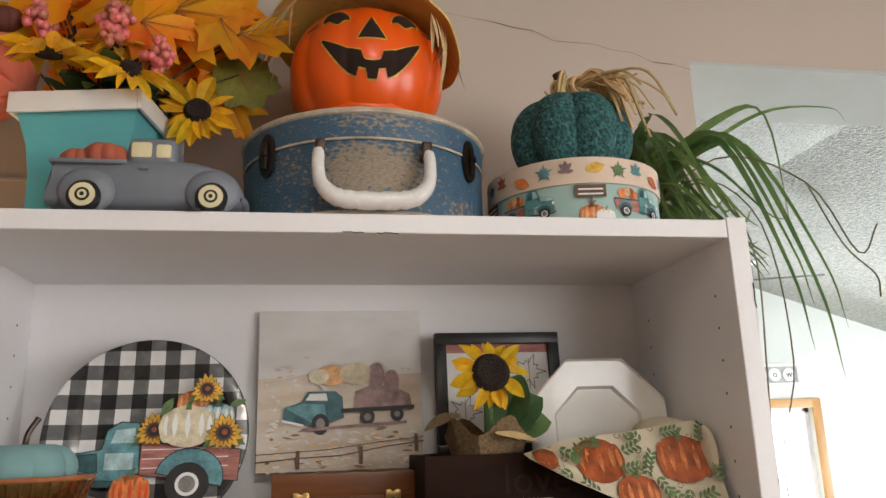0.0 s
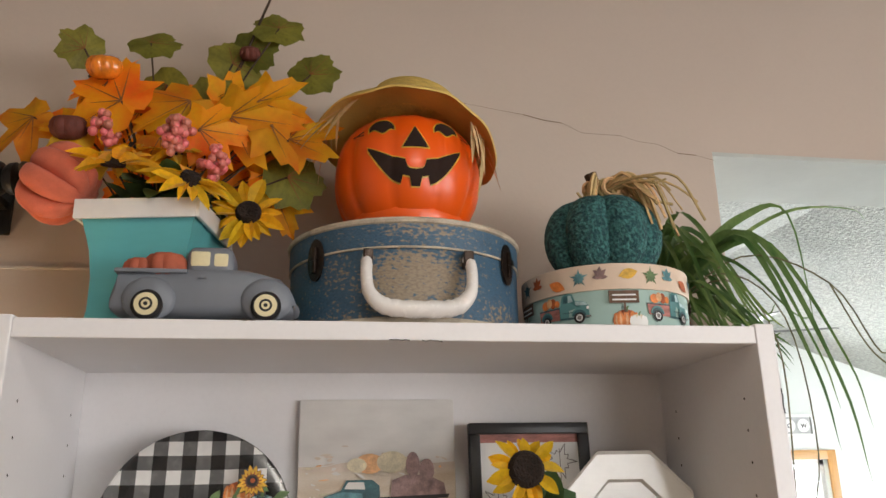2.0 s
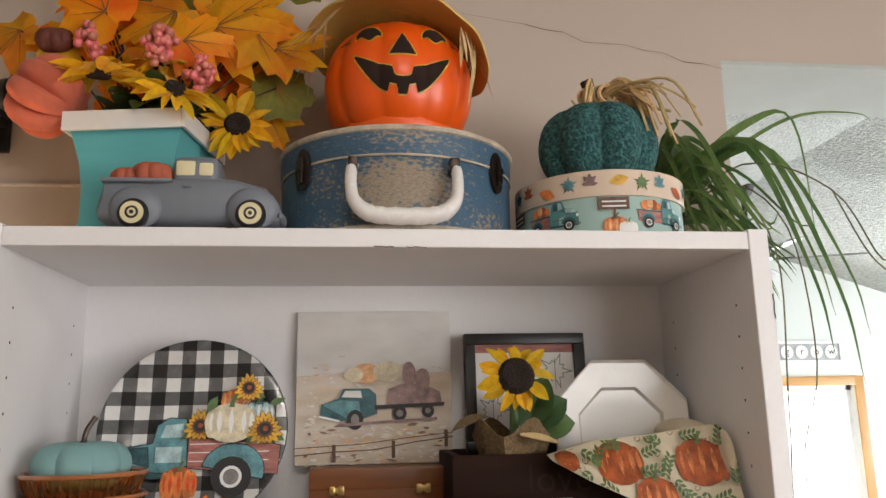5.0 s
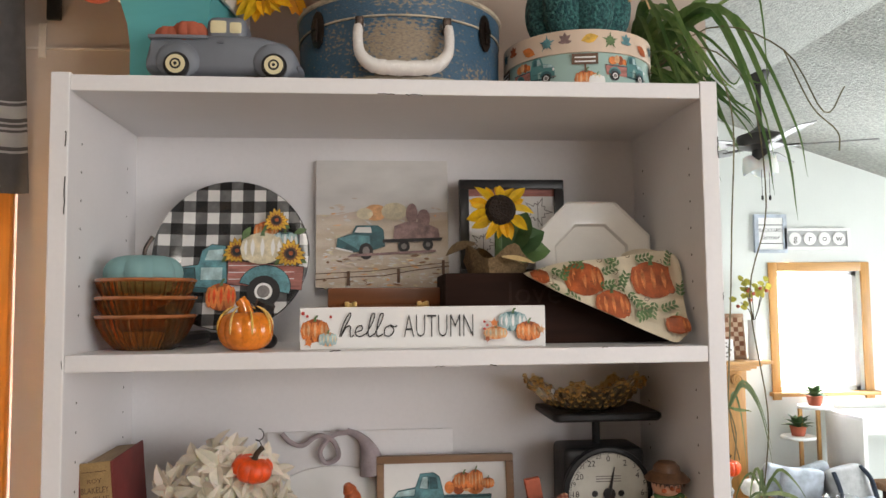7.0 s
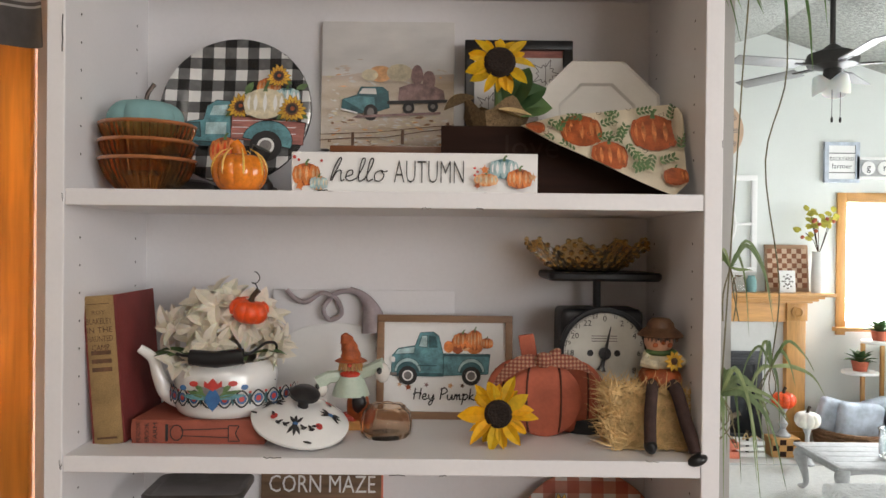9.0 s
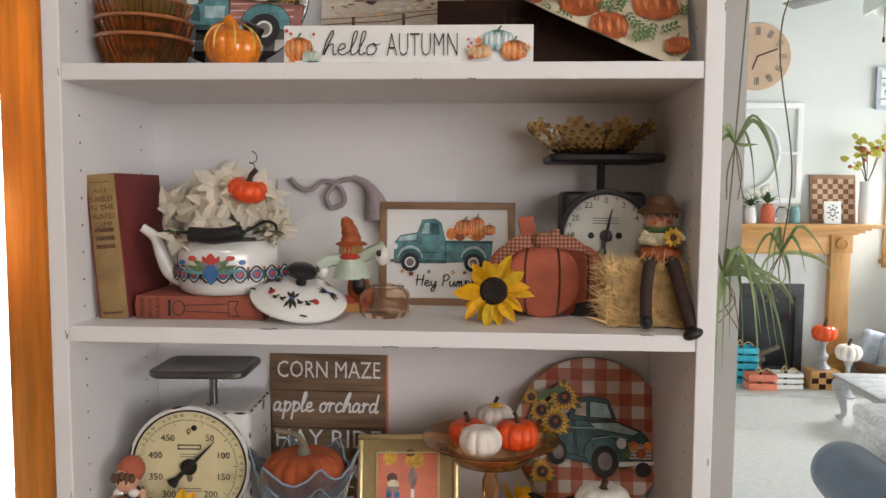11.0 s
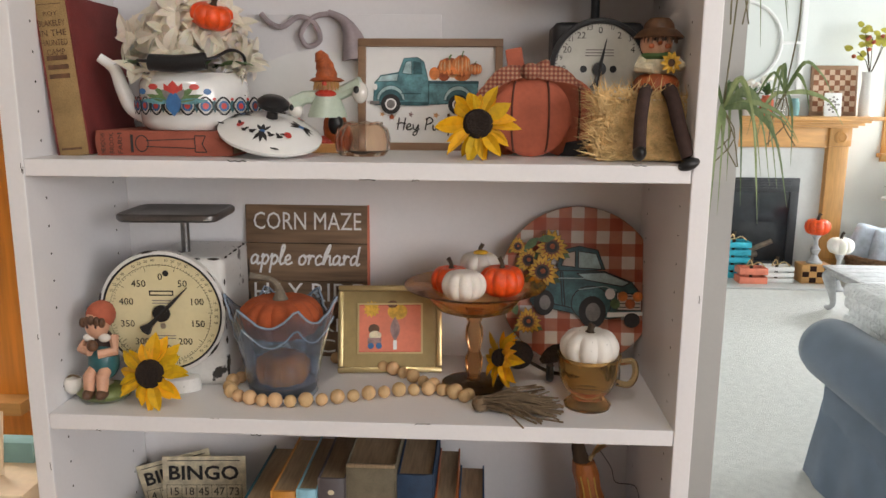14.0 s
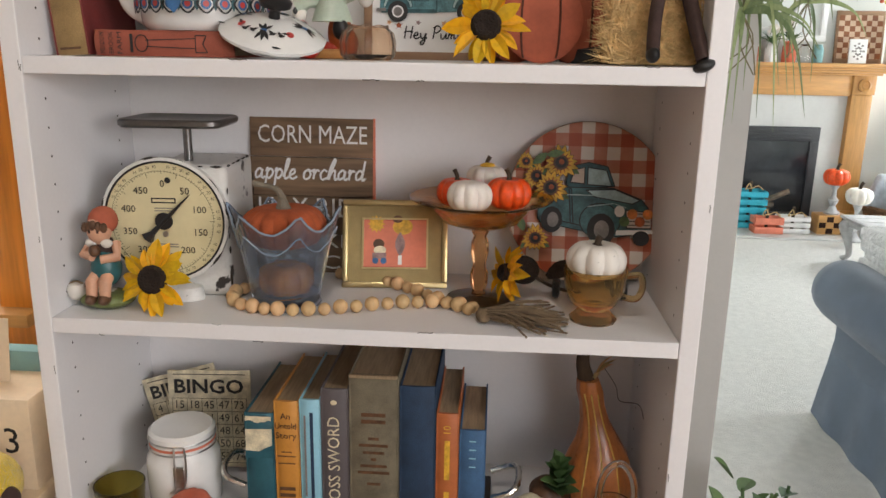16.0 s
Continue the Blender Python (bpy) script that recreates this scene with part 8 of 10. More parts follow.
art(e, [("coral_paint", rect(-0.0498, 0.034, 0.0498, h - 0.033)), ("yellow_print", star(-0.03, 0.102, 0.014, 0.01, 12)), ("yellow_print", disc(0.012, 0.098, 0.016, 0.013)), ("brown_print", disc(0.004, 0.11, 0.008, 0.006)), ("mauve_print", leafshape(0.008, 0.05, 0.04, 0.016, 90)), ("paper", rect(0.005, 0.037, 0.011, 0.052)), ("brown_print", disc(-0.026, 0.07, 0.009, 0.008)), ("cream_print", disc(-0.024, 0.06, 0.01, 0.007)), ("mauve_print", rect(-0.036, 0.046, -0.014, 0.056)), ("blue_print", disc(-0.031, 0.043, 0.005)), ("blue_print", disc(-0.018, 0.043, 0.005))], lambda u, v, k=0: (u, -0.0025 - 0.0002 * k, v), name="picture_shape")

# amber compote with four little pumpkins
e = thing("glass_compote", "footed amber glass compote dish with a wide rim", "glass dish", pose(0.59, 0.155, Z4))
part("dish", lathe([(0.0001, 0.112), (0.03, 0.114), (0.058, 0.124), (0.072, 0.142), (0.076, 0.148), (0.106, 0.158), (0.107, 0.16), (0.075, 0.152), (0.069, 0.145), (0.056, 0.129), (0.03, 0.119), (0.0001, 0.117)], 64, 0, 0), "amber_deep", e)
part("stem", lathe([(0.0001, 0.006), (0.012, 0.008), (0.01, 0.016), (0.014, 0.026), (0.0145, 0.042), (0.01, 0.054), (0.011, 0.06), (0.0145, 0.075), (0.014, 0.09), (0.0095, 0.1), (0.013, 0.106), (0.016, 0.113), (0.0001, 0.114)], 40, 8, 0.14), "amber_deep", e)
part("foot", lathe([(0.0001, 0.0), (0.048, 0.0), (0.049, 0.003), (0.03, 0.006), (0.012, 0.01), (0.0001, 0.011)], 48), "amber_deep", e)
for x, y, z, r, k, lab in ((-0.036, -0.002, 0.146, 0.031, "pump_red", "orange"), (0.006, 0.03, 0.162, 0.031, "pump_white", "cream"), (0.04, -0.016, 0.147, 0.034, "pump_red", "orange"), (-0.016, -0.046, 0.147, 0.033, "pump_white", "white")):
    pumpkin("mini_pumpkin", f"small {lab} foam pumpkin in the amber dish", pose(0.59 + x, 0.155 + y, Z4 + z, 0, 0, 40 * x * 100), r, r * 1.55, k, 9, 0.13, (0.0032, 0.012) if lab != "white" else None, group="pumpkins in the amber dish")
part("blossom_spot", ball(0.012, 0.01, 0.004, 12, 6, (0.0, -0.004, 0.041)), "yellow_print", [o for o in bpy.data.objects if o.name.startswith("mini_pumpkin") and not o.parent][1])

e = thing("fallen_sunflower", "yellow silk sunflower lying on its dark stem", "flower", pose(0.632, 0.15, Z4 + 0.045))
sunflower(e, pose(0, 0, 0, 25, -72, 0), 0.05, 12, seed_r=0.28)
part("calyx", moved(ball(0.024, 0.02, 0.022), Matrix.Translation((0.025, 0.005, 0.004))), "seed", e)
part("stem", tube(spline([(0.03, 0.004, 0.002), (0.07, 0.01, -0.022), (0.12, 0.02, -0.036)], 4), 0.003, 6), "stem", e)
part("leaf", moved(petal_mesh(0.06, 0.03, 0.3, curl=0.2), pose(0.06, 0, -0.005, 40, -25, 15)), "seed", e)

p = decor_plate(pose(0.757, 0.222, Z4 + 0.012, -12, 0, 0), 0.128, "check_rust", "round rust and white check plate with a teal truck")
r = 0.128
fp = on_plate(r)
tr = [("teal_dark", [(-0.035, 0.16), (-0.028, 0.185), (0.0, 0.192), (0.03, 0.186), (0.042, 0.155), (-0.03, 0.148)]), ("canvas_haze", [(-0.028, 0.16), (-0.022, 0.18), (-0.006, 0.184), (-0.006, 0.158)]), ("teal_pale", [(-0.001, 0.157), (-0.001, 0.184), (0.028, 0.18), (0.037, 0.155)]), ("plate_teal", [(-0.078, 0.12), (-0.075, 0.148), (-0.035, 0.152), (0.04, 0.152), (0.085, 0.135), (0.1, 0.115), (0.1, 0.085), (0.05, 0.075), (-0.02, 0.088), (-0.078, 0.1)]),
      ("teal_pale", [(-0.003, 0.148), (0.042, 0.15), (0.082, 0.134), (0.07, 0.128), (0.01, 0.138)]), ("teal_dark", [(-0.03, 0.15), (-0.026, 0.15), (-0.022, 0.095), (-0.026, 0.095)]), ("teal_dark", [(-0.075, 0.105), (0.0, 0.09), (0.0, 0.082), (-0.075, 0.096)]), ("ink", disc(-0.056, 0.1, 0.017, 0.021)), ("ink_grey", disc(-0.054, 0.1, 0.009, 0.012)), ("plate_teal", disc(0.02, 0.1, 0.032, 0.028)), ("ink", disc(0.022, 0.086, 0.022, 0.026)), ("ink_grey", disc(0.023, 0.086, 0.012, 0.015)),
      ("canvas_haze", [(0.06, 0.118), (0.1, 0.115), (0.1, 0.09), (0.062, 0.09)])] + [("ink", rect(0.062, 0.094 + 0.006 * k, 0.098, 0.0955 + 0.006 * k)) for k in range(4)] + [("paper", disc(0.05, 0.116, 0.008, 0.009)), ("paper", [(0.045, 0.078), (0.104, 0.082), (0.105, 0.088), (0.046, 0.086)]), ("ink", disc(0.085, 0.074, 0.013, 0.012))]
tr += [(k, disc(0.058 + 0.012 * i, 0.1 + 0.012 * (i % 2), 0.008)) for i, k in enumerate(("green_print", "orange_print", "rust_print", "orange_print"))]
sf = sunflower_art(-0.082, 0.168, 0.024) + sunflower_art(-0.045, 0.19, 0.03) + sunflower_art(-0.06, 0.15, 0.03) + sunflower_art(-0.1, 0.19, 0.016) + sunflower_art(-0.082, 0.07, 0.024) + [("green_print", leafshape(-0.09, 0.185, 0.03, 0.014, 40)), ("green_print", leafshape(-0.1, 0.08, 0.026, 0.014, 110)), ("green_print", leafshape(-0.07, 0.2, 0.03, 0.012, 10))]
art(p, outlined(tr, ("plate_teal", "teal_dark", "teal_pale", "canvas_haze"), 0.0016) + [("teal_pale", q) for q in stroke([(-0.07, 0.135), (-0.03, 0.14), (0.03, 0.14)], 0.0016) + stroke([(0.0, 0.122), (0.04, 0.128), (0.06, 0.122)], 0.0014)] + sf, fp, name="truck_print")
st = thing("plate_stand", "black easel behind the rust check plate", "plate stand", pose(0.757, 0.21, Z4))
for s in (-1, 1):
    part("arm", tube(spline([(s * 0.05, -0.06, 0.035), (s * 0.05, -0.055, 0.012), (s * 0.045, 0.0, 0.008), (s * 0.04, 0.06, 0.01)], 4), 0.006, 8), "black", st)

e = thing("glass_cup", "amber depression-glass cup on a ribbed foot", "cup", pose(0.755, 0.083, Z4))
part("cup", lathe([(0.0001, 0.004), (0.033, 0.0), (0.034, 0.004), (0.027, 0.01), (0.022, 0.017), (0.033, 0.026), (0.042, 0.045), (0.045, 0.07), (0.046, 0.078), (0.0435, 0.078), (0.041, 0.05), (0.031, 0.03), (0.0001, 0.024)], 64, 16, 0.02), "amber", e)
part("handle", tube(spline([(0.044, 0.0, 0.066), (0.062, -0.003, 0.068), (0.066, -0.004, 0.05), (0.058, -0.003, 0.034), (0.04, 0, 0.035)], 5), 0.0048, 10), "amber", e)
pumpkin("speckled_pumpkin", "white speckled clay pumpkin sitting in the cup", pose(0.755, 0.083, Z4 + 0.064), 0.0425, 0.058, "pump_speckle", 9, 0.13, (0.005, 0.008))

# strung wooden beads with a jute tassel
e = thing("bead_garland", "strand of raw wooden beads with a jute tassel", "bead garland", pose(0, 0, Z4))
path = spline([(0.36, 0.235, 0), (0.41, 0.215, 0), (0.47, 0.18, 0), (0.53, 0.12, 0), (0.585, 0.075, 0)], 14)
path2 = spline([(0.255, 0.17, 0), (0.228, 0.13, 0), (0.225, 0.095, 0), (0.25, 0.062, 0), (0.3, 0.046, 0), (0.36, 0.052, 0), (0.42, 0.075, 0), (0.48, 0.098, 0), (0.54, 0.105, 0), (0.595, 0.085, 0)], 14)
proto = {}
for pth in (path, path2):
    run, k = 0.0, 0
    last = pth[0]
    need = 0.0
    for p0 in pth:
        run += (p0 - last).length
        last = p0
        if run >= need:
            r = 0.0108 if k % 2 else 0.0092
            m = Matrix.Translation((p0.x, p0.y, r)) @ Matrix.Rotation(k * 1.3, 4, "Z")
            if r not in proto:
                proto[r] = part("bead", ball(r, r, r, 14, 10), "bead", e, m=m)
            else:
                twin(proto[r], m, e)
            need = run + 0.0196
            k += 1
rng = random.Random(17)
tas = []
for i in range(110):
    l = rng.uniform(0.07, 0.13)
    a = rng.gauss(0.12, 0.22)
    sp = rng.uniform(-0.014, 0.014)
    pts = [(0.592, 0.05 + sp * 0.4, 0.006 + rng.uniform(0, 0.014)), (0.592 + l * 0.5 * math.cos(a), 0.05 + sp + l * 0.5 * math.sin(a), 0.004 + rng.uniform(0, 0.02)), (0.592 + l * math.cos(a * 1.3), 0.05 + sp * 1.8 + l * math.sin(a * 1.3), 0.002 + rng.uniform(0, 0.008))]
    tas.append(tube(spline(pts, 3), 0.0013, 4, False))
tagged(part("tassel", join(*tas), "twine", e, "frayed brown jute tassel"), kind="stuff")
part("tassel_tie", moved(ball(0.012, 0.016, 0.011, 12, 8), Matrix.Translation((0.6, 0.052, 0.011))), "twine", e)

# ---- fifth shelf ----
def bingo(m, rows, label):
    e = thing("bingo_card", label, "game card", m)
    part("card", block(-0.073, 0.073, 0, 0.003, 0, 0.172, 0.001), "cream_print", e)
    letters(e, "BINGO", 0.034, "ink", 0, 0.143, width=0.122, weight=0.0008)
    it = [("ink", rect(-0.064, 0.164, 0.064, 0.1655))]
    for k in range(6):
        it += [("ink", rect(-0.066, 0.122 - 0.0228 * k, 0.066, 0.1228 - 0.0228 * k)), ("ink", rect(-0.066 + 0.0264 * k - 0.0004, 0.0085, -0.066 + 0.0264 * k + 0.0004, 0.1228))]
    art(e, it, name="grid")
    for j, row in enumerate(rows):
        for i, s in enumerate(row.split()):
            letters(e, s, 0.0195 if len(s) < 3 else 0.01, "ink", -0.0528 + 0.0264 * i, 0.1112 - 0.0228 * j)


bingo(pose(0.134, 0.205, Z5 + 0.016, -8, -2, 0) @ Matrix.Scale(1.0, 4), ("15 18 45 47 73", "4 27 31 49 61", "12 20 FREE 48 64", "5 25 38 50 68", "2 22 40 53 74"), "old cream bingo card with black numbers")
bingo(pose(0.112, 0.228, Z5 + 0.02, -6, -17, 0) @ Matrix.Scale(0.94, 4), ("4 23 35 52 62", "12 17 44 60 72", "5 28 FREE 46 66"), "old cream bingo card tilted behind another")

e = thing("storage_jar", "white ceramic clamp jar with orange seal", "jar", pose(0.118, 0.13, Z5) @ Matrix.Diagonal((0.95, 0.95, 0.93, 1)))
part("body", lathe([(0.0001, 0), (0.055, 0), (0.06, 0.006), (0.062, 0.06), (0.06, 0.095), (0.053, 0.108), (0.052, 0.118), (0.0001, 0.118)], 40), "enamel", e)
part("lid", lathe([(0.054, 0.123), (0.055, 0.128), (0.055, 0.14), (0.05, 0.145), (0.03, 0.143), (0.0001, 0.144)], 40), "enamel", e)
part("seal", lathe([(0.052, 0.1185), (0.0545, 0.1185), (0.0545, 0.1225), (0.052, 0.1225)], 40), "coral_paint", e, "orange rubber seal")
for z in (0.113, 0.13):
    part("wire", tube([(0.0555 * math.cos(a), 0.0555 * math.sin(a), z) for a in [6.2832 * i / 40 for i in range(41)]], 0.0013, 6), "steel", e)
part("clasp", tube(spline([(0.008, -0.056, 0.13), (0.01, -0.062, 0.115), (0.012, -0.066, 0.09), (0.01, -0.064, 0.06), (0.0, -0.063, 0.05), (0.022, -0.06, 0.06), (0.028, -0.06, 0.09), (0.027, -0.058, 0.115), (0.024, -0.054, 0.13)], 4), 0.0017, 6), "steel", e)
part("clasp_plate", block(0.008, 0.026, -0.066, -0.062, 0.062, 0.1, 0.002), "steel", e)

tray = thing("book_tray", "dark tray with silver rope handles holding books", "tray", pose(0.43, 0.13, Z5))
part("base", block(-0.2, 0.19, -0.09, 0.1, 0, 0.012, 0.003), "bronze", tray)
part("lip", block(-0.2, 0.19, -0.094, -0.088, 0, 0.022, 0.003), "bronze", tray)
for s in (-1, 1):
    x = -0.2 if s < 0 else 0.19
    part("handle", tube(spline([(x, -0.03, 0.05), (x + s * 0.03, -0.03, 0.062), (x + s * 0.042, -0.01, 0.07), (x + s * 0.042, 0.03, 0.07), (x + s * 0.03, 0.05, 0.062), (x, 0.05, 0.05)], 5), [0.0045 + 0.0012 * (i % 2) for i in range(26)], 8), "silver", tray)
zb = Z5 + 0.0125
specs = [("book_teal", 0.045, 0.2, 0.183, "old teal book with torn cream paper patches"), ("book_orange", 0.038, 0.19, 0.205, "orange jacketed hardback book"), ("book_sky", 0.032, 0.19, 0.209, "slim light blue jacketed book"), ("book_plum", 0.042, 0.2, 0.228, "grey-plum book with pale vertical lettering"), ("book_khaki", 0.074, 0.2, 0.253, "thick khaki cloth book with frayed edges"), ("book_navy", 0.054, 0.2, 0.238, "thick navy cloth book"), ("book_rust", 0.034, 0.18, 0.197, "rust orange jacketed book"), ("book_blue", 0.04, 0.17, 0.172, "worn blue cloth book")]
x = 0.244
books = []
for k, (cl, w, d, h, lab) in enumerate(specs):
    w *= 1.02
    b = book(pose(x + w / 2, 0.06, zb), w - 0.001, d, h, cl, lab)
    books.append(b)
    x += w
    if k == 4:
        part("frayed_cap", block(-w / 2 + 0.002, w / 2 - 0.002, -0.003, 0.004, h - 0.004, h + 0.001, 0.002), "old_paper", b)
b = books[0]
rng = random.Random(12)
art(b, [("cream_print", [(-0.02, 0.115), (0.02, 0.12), (0.021, 0.16), (-0.02, 0.158)]), ("book_teal", [(-0.021, 0.135 - 0.012), (0.0, 0.122), (0.01, 0.128), (0.021, 0.133), (0.021, 0.112), (-0.021, 0.11)]), ("cream_print", [(-0.02, 0.177)] + [(-0.02 + 0.005 * k, 0.172 + rng.uniform(-0.003, 0.003)) for k in range(9)] + [(0.02, 0.18), (-0.02, 0.18)]), ("cream_print", [(-0.02, 0.008)] + [(0.02 - 0.005 * k, 0.012 + rng.uniform(-0.002, 0.004)) for k in range(8)])], spine_map)
b = books[1]
for i, s in enumerate(("An", "Untold", "Story")):
    letters(b, s, 0.0145, "ink", 0, 0.182 - 0.016 * i, spine_map, 2, width=min(0.032, 0.0062 * len(s) + 0.002))
art(b, [("brown_print", rect(-0.008, 0.122, 0.008, 0.124)), ("brown_print", rect(-0.014, 0.115, 0.014, 0.117)), ("brown_print", rect(-0.013, 0.103, 0.013, 0.105))] + [("brown_print", rect(-0.012, 0.058 - 0.011 * k, 0.012, 0.064 - 0.011 * k)) for k in range(4)], spine_map)
art(books[2], [("book_navy", rect(0.001, 0.03, 0.006, 0.19)), ("ink_grey", rect(-0.008, 0.05, -0.005, 0.185))], spine_map)
letters(books[3], "CROSS SWORD", 0.026, "cream_print", 0.0, 0.1, spine_map, 2, turn=90, width=0.17)
art(books[3], [("cream_print", disc(0.0, 0.208, 0.005, 0.004))], spine_map)
art(books[4], [("brown_print", rect(-0.018, 0.188 - 0.011 * k, 0.018, 0.194 - 0.011 * k)) for k in range(2)] + [("brown_print", rect(-c, z, c, z + 0.0045)) for c, z in ((0.008, 0.15), (0.022, 0.139), (0.016, 0.127), (0.004, 0.116), (0.02, 0.105), (0.024, 0.094), (0.01, 0.075))], spine_map)
letters(books[6], "10", 0.016, "yellow_print", 0.0, 0.172, spine_map, 2, turn=90)
art(books[6], [("yellow_print", rect(-0.004, 0.09, 0.004, 0.155)), ("yellow_print", rect(-0.004, 0.03, 0.004, 0.07))], spine_map)
art(books[7], [("book_sky", rect(-0.005, 0.155 - 0.014 * k, 0.005, 0.157 - 0.014 * k)) for k in range(4)], spine_map)

# the tall gourd and its neighbours
e = thing("tall_gourd", "tall orange bottle gourd with a curved dark stem", "gourd", pose(0.79, 0.165, Z5))
prof = [(0.0001, 0), (0.04, 0.002), (0.058, 0.03), (0.06, 0.065), (0.05, 0.1), (0.035, 0.13), (0.024, 0.16), (0.02, 0.19), (0.0215, 0.212), (0.018, 0.23), (0.0001, 0.236)]
g = lathe(prof, 64, 9, 0.05)
for v in g.verts:
    t = max(0, v.co.z - 0.12) / 0.12
    v.co.x -= 0.026 * t
part("body", g, "gourd_skin", e)
for i in range(3):
    a = -1.57 + 0.5 * (i - 1)
    part("stripe", tube([((r + 0.0005) * math.cos(a) * 0.985 - 0.026 * max(0, z - 0.12) / 0.12, (r + 0.0005) * math.sin(a) * 0.985, z) for r, z in prof[2:-2]], 0.0013, 6), "straw", e)
part("stem", tube(spline([(-0.026, 0, 0.226), (-0.034, 0, 0.262), (-0.024, 0, 0.296), (0.0, 0, 0.318), (0.012, 0, 0.326)], 4), [0.015, 0.013, 0.0115, 0.011, 0.0105, 0.01, 0.0095, 0.009, 0.0088, 0.0085, 0.0085, 0.0085, 0.0085, 0.0085, 0.009, 0.01, 0.011], 10), "stem", e)
part("tendril", tube(spline([(0.0, 0, 0.25), (0.02, 0, 0.22), (0.03, 0.01, 0.19), (0.06, 0.01, 0.185), (0.07, 0.01, 0.16)], 4), 0.0007, 4), "iron", e)
for k in range(7):
    part("dry_leaf", moved(petal_mesh(0.035, 0.009, 0.3, curl=0.3), pose(-0.012, -0.01, 0.245, 0, -70 + 22 * k, 20 * k)), "raffia", e)
e = thing("glass_mug", "clear glass mug with a twisted handle", "mug", pose(0.8, 0.06, Z5))
part("mug", lathe([(0.0001, 0), (0.026, 0), (0.028, 0.004), (0.028, 0.08), (0.0255, 0.08), (0.025, 0.006), (0.0001, 0.005)], 32), "clear", e)
part("handle", tube(arc((0.0, -0.028, 0.105), 0.026, -20, 200, 16, ry=0.055), [0.005 + 0.0006 * (i % 2) for i in range(17)], 10), "clear", e)
e = thing("gourd_cluster", "small cream gourd with faux succulents beside it", "gourd", pose(0.69, 0.1, Z5))
part("gourd", gourd(0.04, 0.06, 8, 0.06), "cream_print", e)
part("gourd", moved(gourd(0.035, 0.05, 8, 0.06), Matrix.Translation((0.025, 0.04, 0.02))), "brown_print", e)
for k in range(16):
    a = k * 2.4
    part("leaf", moved(petal_mesh(0.035, 0.026, 0.5), Matrix.Translation((0.035, 0.01, 0.055 + 0.003 * k)) @ Matrix.Rotation(a, 4, "Z") @ Matrix.Rotation(-0.25 - 0.06 * k, 4, "Y")), "leaf_green", e)
e = thing("olive_glass_bowl", "small olive glass bowl on the shelf", "glass bowl", pose(0.045, 0.055, Z5))
part("bowl", lathe([(0.0001, 0), (0.02, 0), (0.034, 0.03), (0.038, 0.07), (0.036, 0.07), (0.03, 0.03), (0.0001, 0.006)], 32), "olive_glass", e)
pumpkin("knit_pumpkin", "orange knitted pumpkin in front of the white jar", pose(0.16, 0.045, Z5), 0.036, 0.075, "pump_coral", 9, 0.12)

# ---- living room ----
# fireplace
e = thing("fireplace", "oak fireplace surround with black gas insert", "fireplace", pose(0, FAR, 0))
part("facing", block(1.55, 3.06, -0.05, -0.002, 0.0, 0.98), "tile", e, "pale stone facing")
for x in (1.45, 3.04):
    p = part("pilaster", block(x, x + 0.14, -0.11, -0.002, 0, 0.93, 0.006), "oak", e)
    part("plinth_block", block(x - 0.012, x + 0.152, -0.125, -0.002, 0, 0.12, 0.006), "oak", p)
    c = part("rosette_block", block(x - 0.006, x + 0.146, -0.122, -0.002, 0.93, 1.06, 0.005), "oak", p)
    for r0 in (0.045, 0.024):
        part("rosette", moved(lathe([(r0, 0), (r0, 0.012), (r0 * 0.7, 0.016), (r0 * 0.55, 0.01), (0.0001, 0.012)], 28), pose(x + 0.07, -0.122, 0.995, 90)), "oak", p)
part("frieze", block(1.596, 3.034, -0.105, -0.002, 0.92, 1.06, 0.006), "oak_h", e)
for k, (d, z0, z1) in enumerate(((0.13, 1.06, 1.075), (0.16, 1.075, 1.095), (0.19, 1.095, 1.112))):
    part("moulding", block(1.42 - 0.03 * k, 3.22 + 0.03 * k, -d, -0.002, z0, z1, 0.006), "oak_h", e)
part("mantel_shelf", block(1.28, 3.34, -0.24, -0.002, 1.112, 1.14, 0.008), "oak_h", e)
ins = part("insert_frame", join(block(2.0, 2.88, -0.075, -0.05, 0.6, 0.7, 0.004), block(2.0, 2.06, -0.075, -0.05, 0, 0.6, 0.004), block(2.82, 2.88, -0.075, -0.05, 0, 0.6, 0.004), block(2.06, 2.82, -0.075, -0.05, 0, 0.09, 0.004)), "firebox", e, "black metal insert")
for k in range(4):
    part("louvre", block(2.06, 2.82, -0.085, -0.06, 0.62 + 0.019 * k, 0.63 + 0.019 * k, 0.002), "firebox", ins)
part("fire_glass", block(2.06, 2.82, -0.062, -0.056, 0.09, 0.6), "fire_glass", ins)
for k in range(4):
    part("log", moved(tube([(2.25 + 0.1 * k, -0.052, 0.13 + 0.03 * (k % 2)), (2.42 + 0.1 * k, -0.054, 0.24 - 0.05 * (k % 3))], 0.02, 8), Matrix.Translation((0, -0.008, 0))), "log", ins)
setting("hearth", block(1.3, 3.3, FAR - 0.58, FAR - 0.002, 0.0, 0.012, 0.004), "tile", "pale tiled hearth")


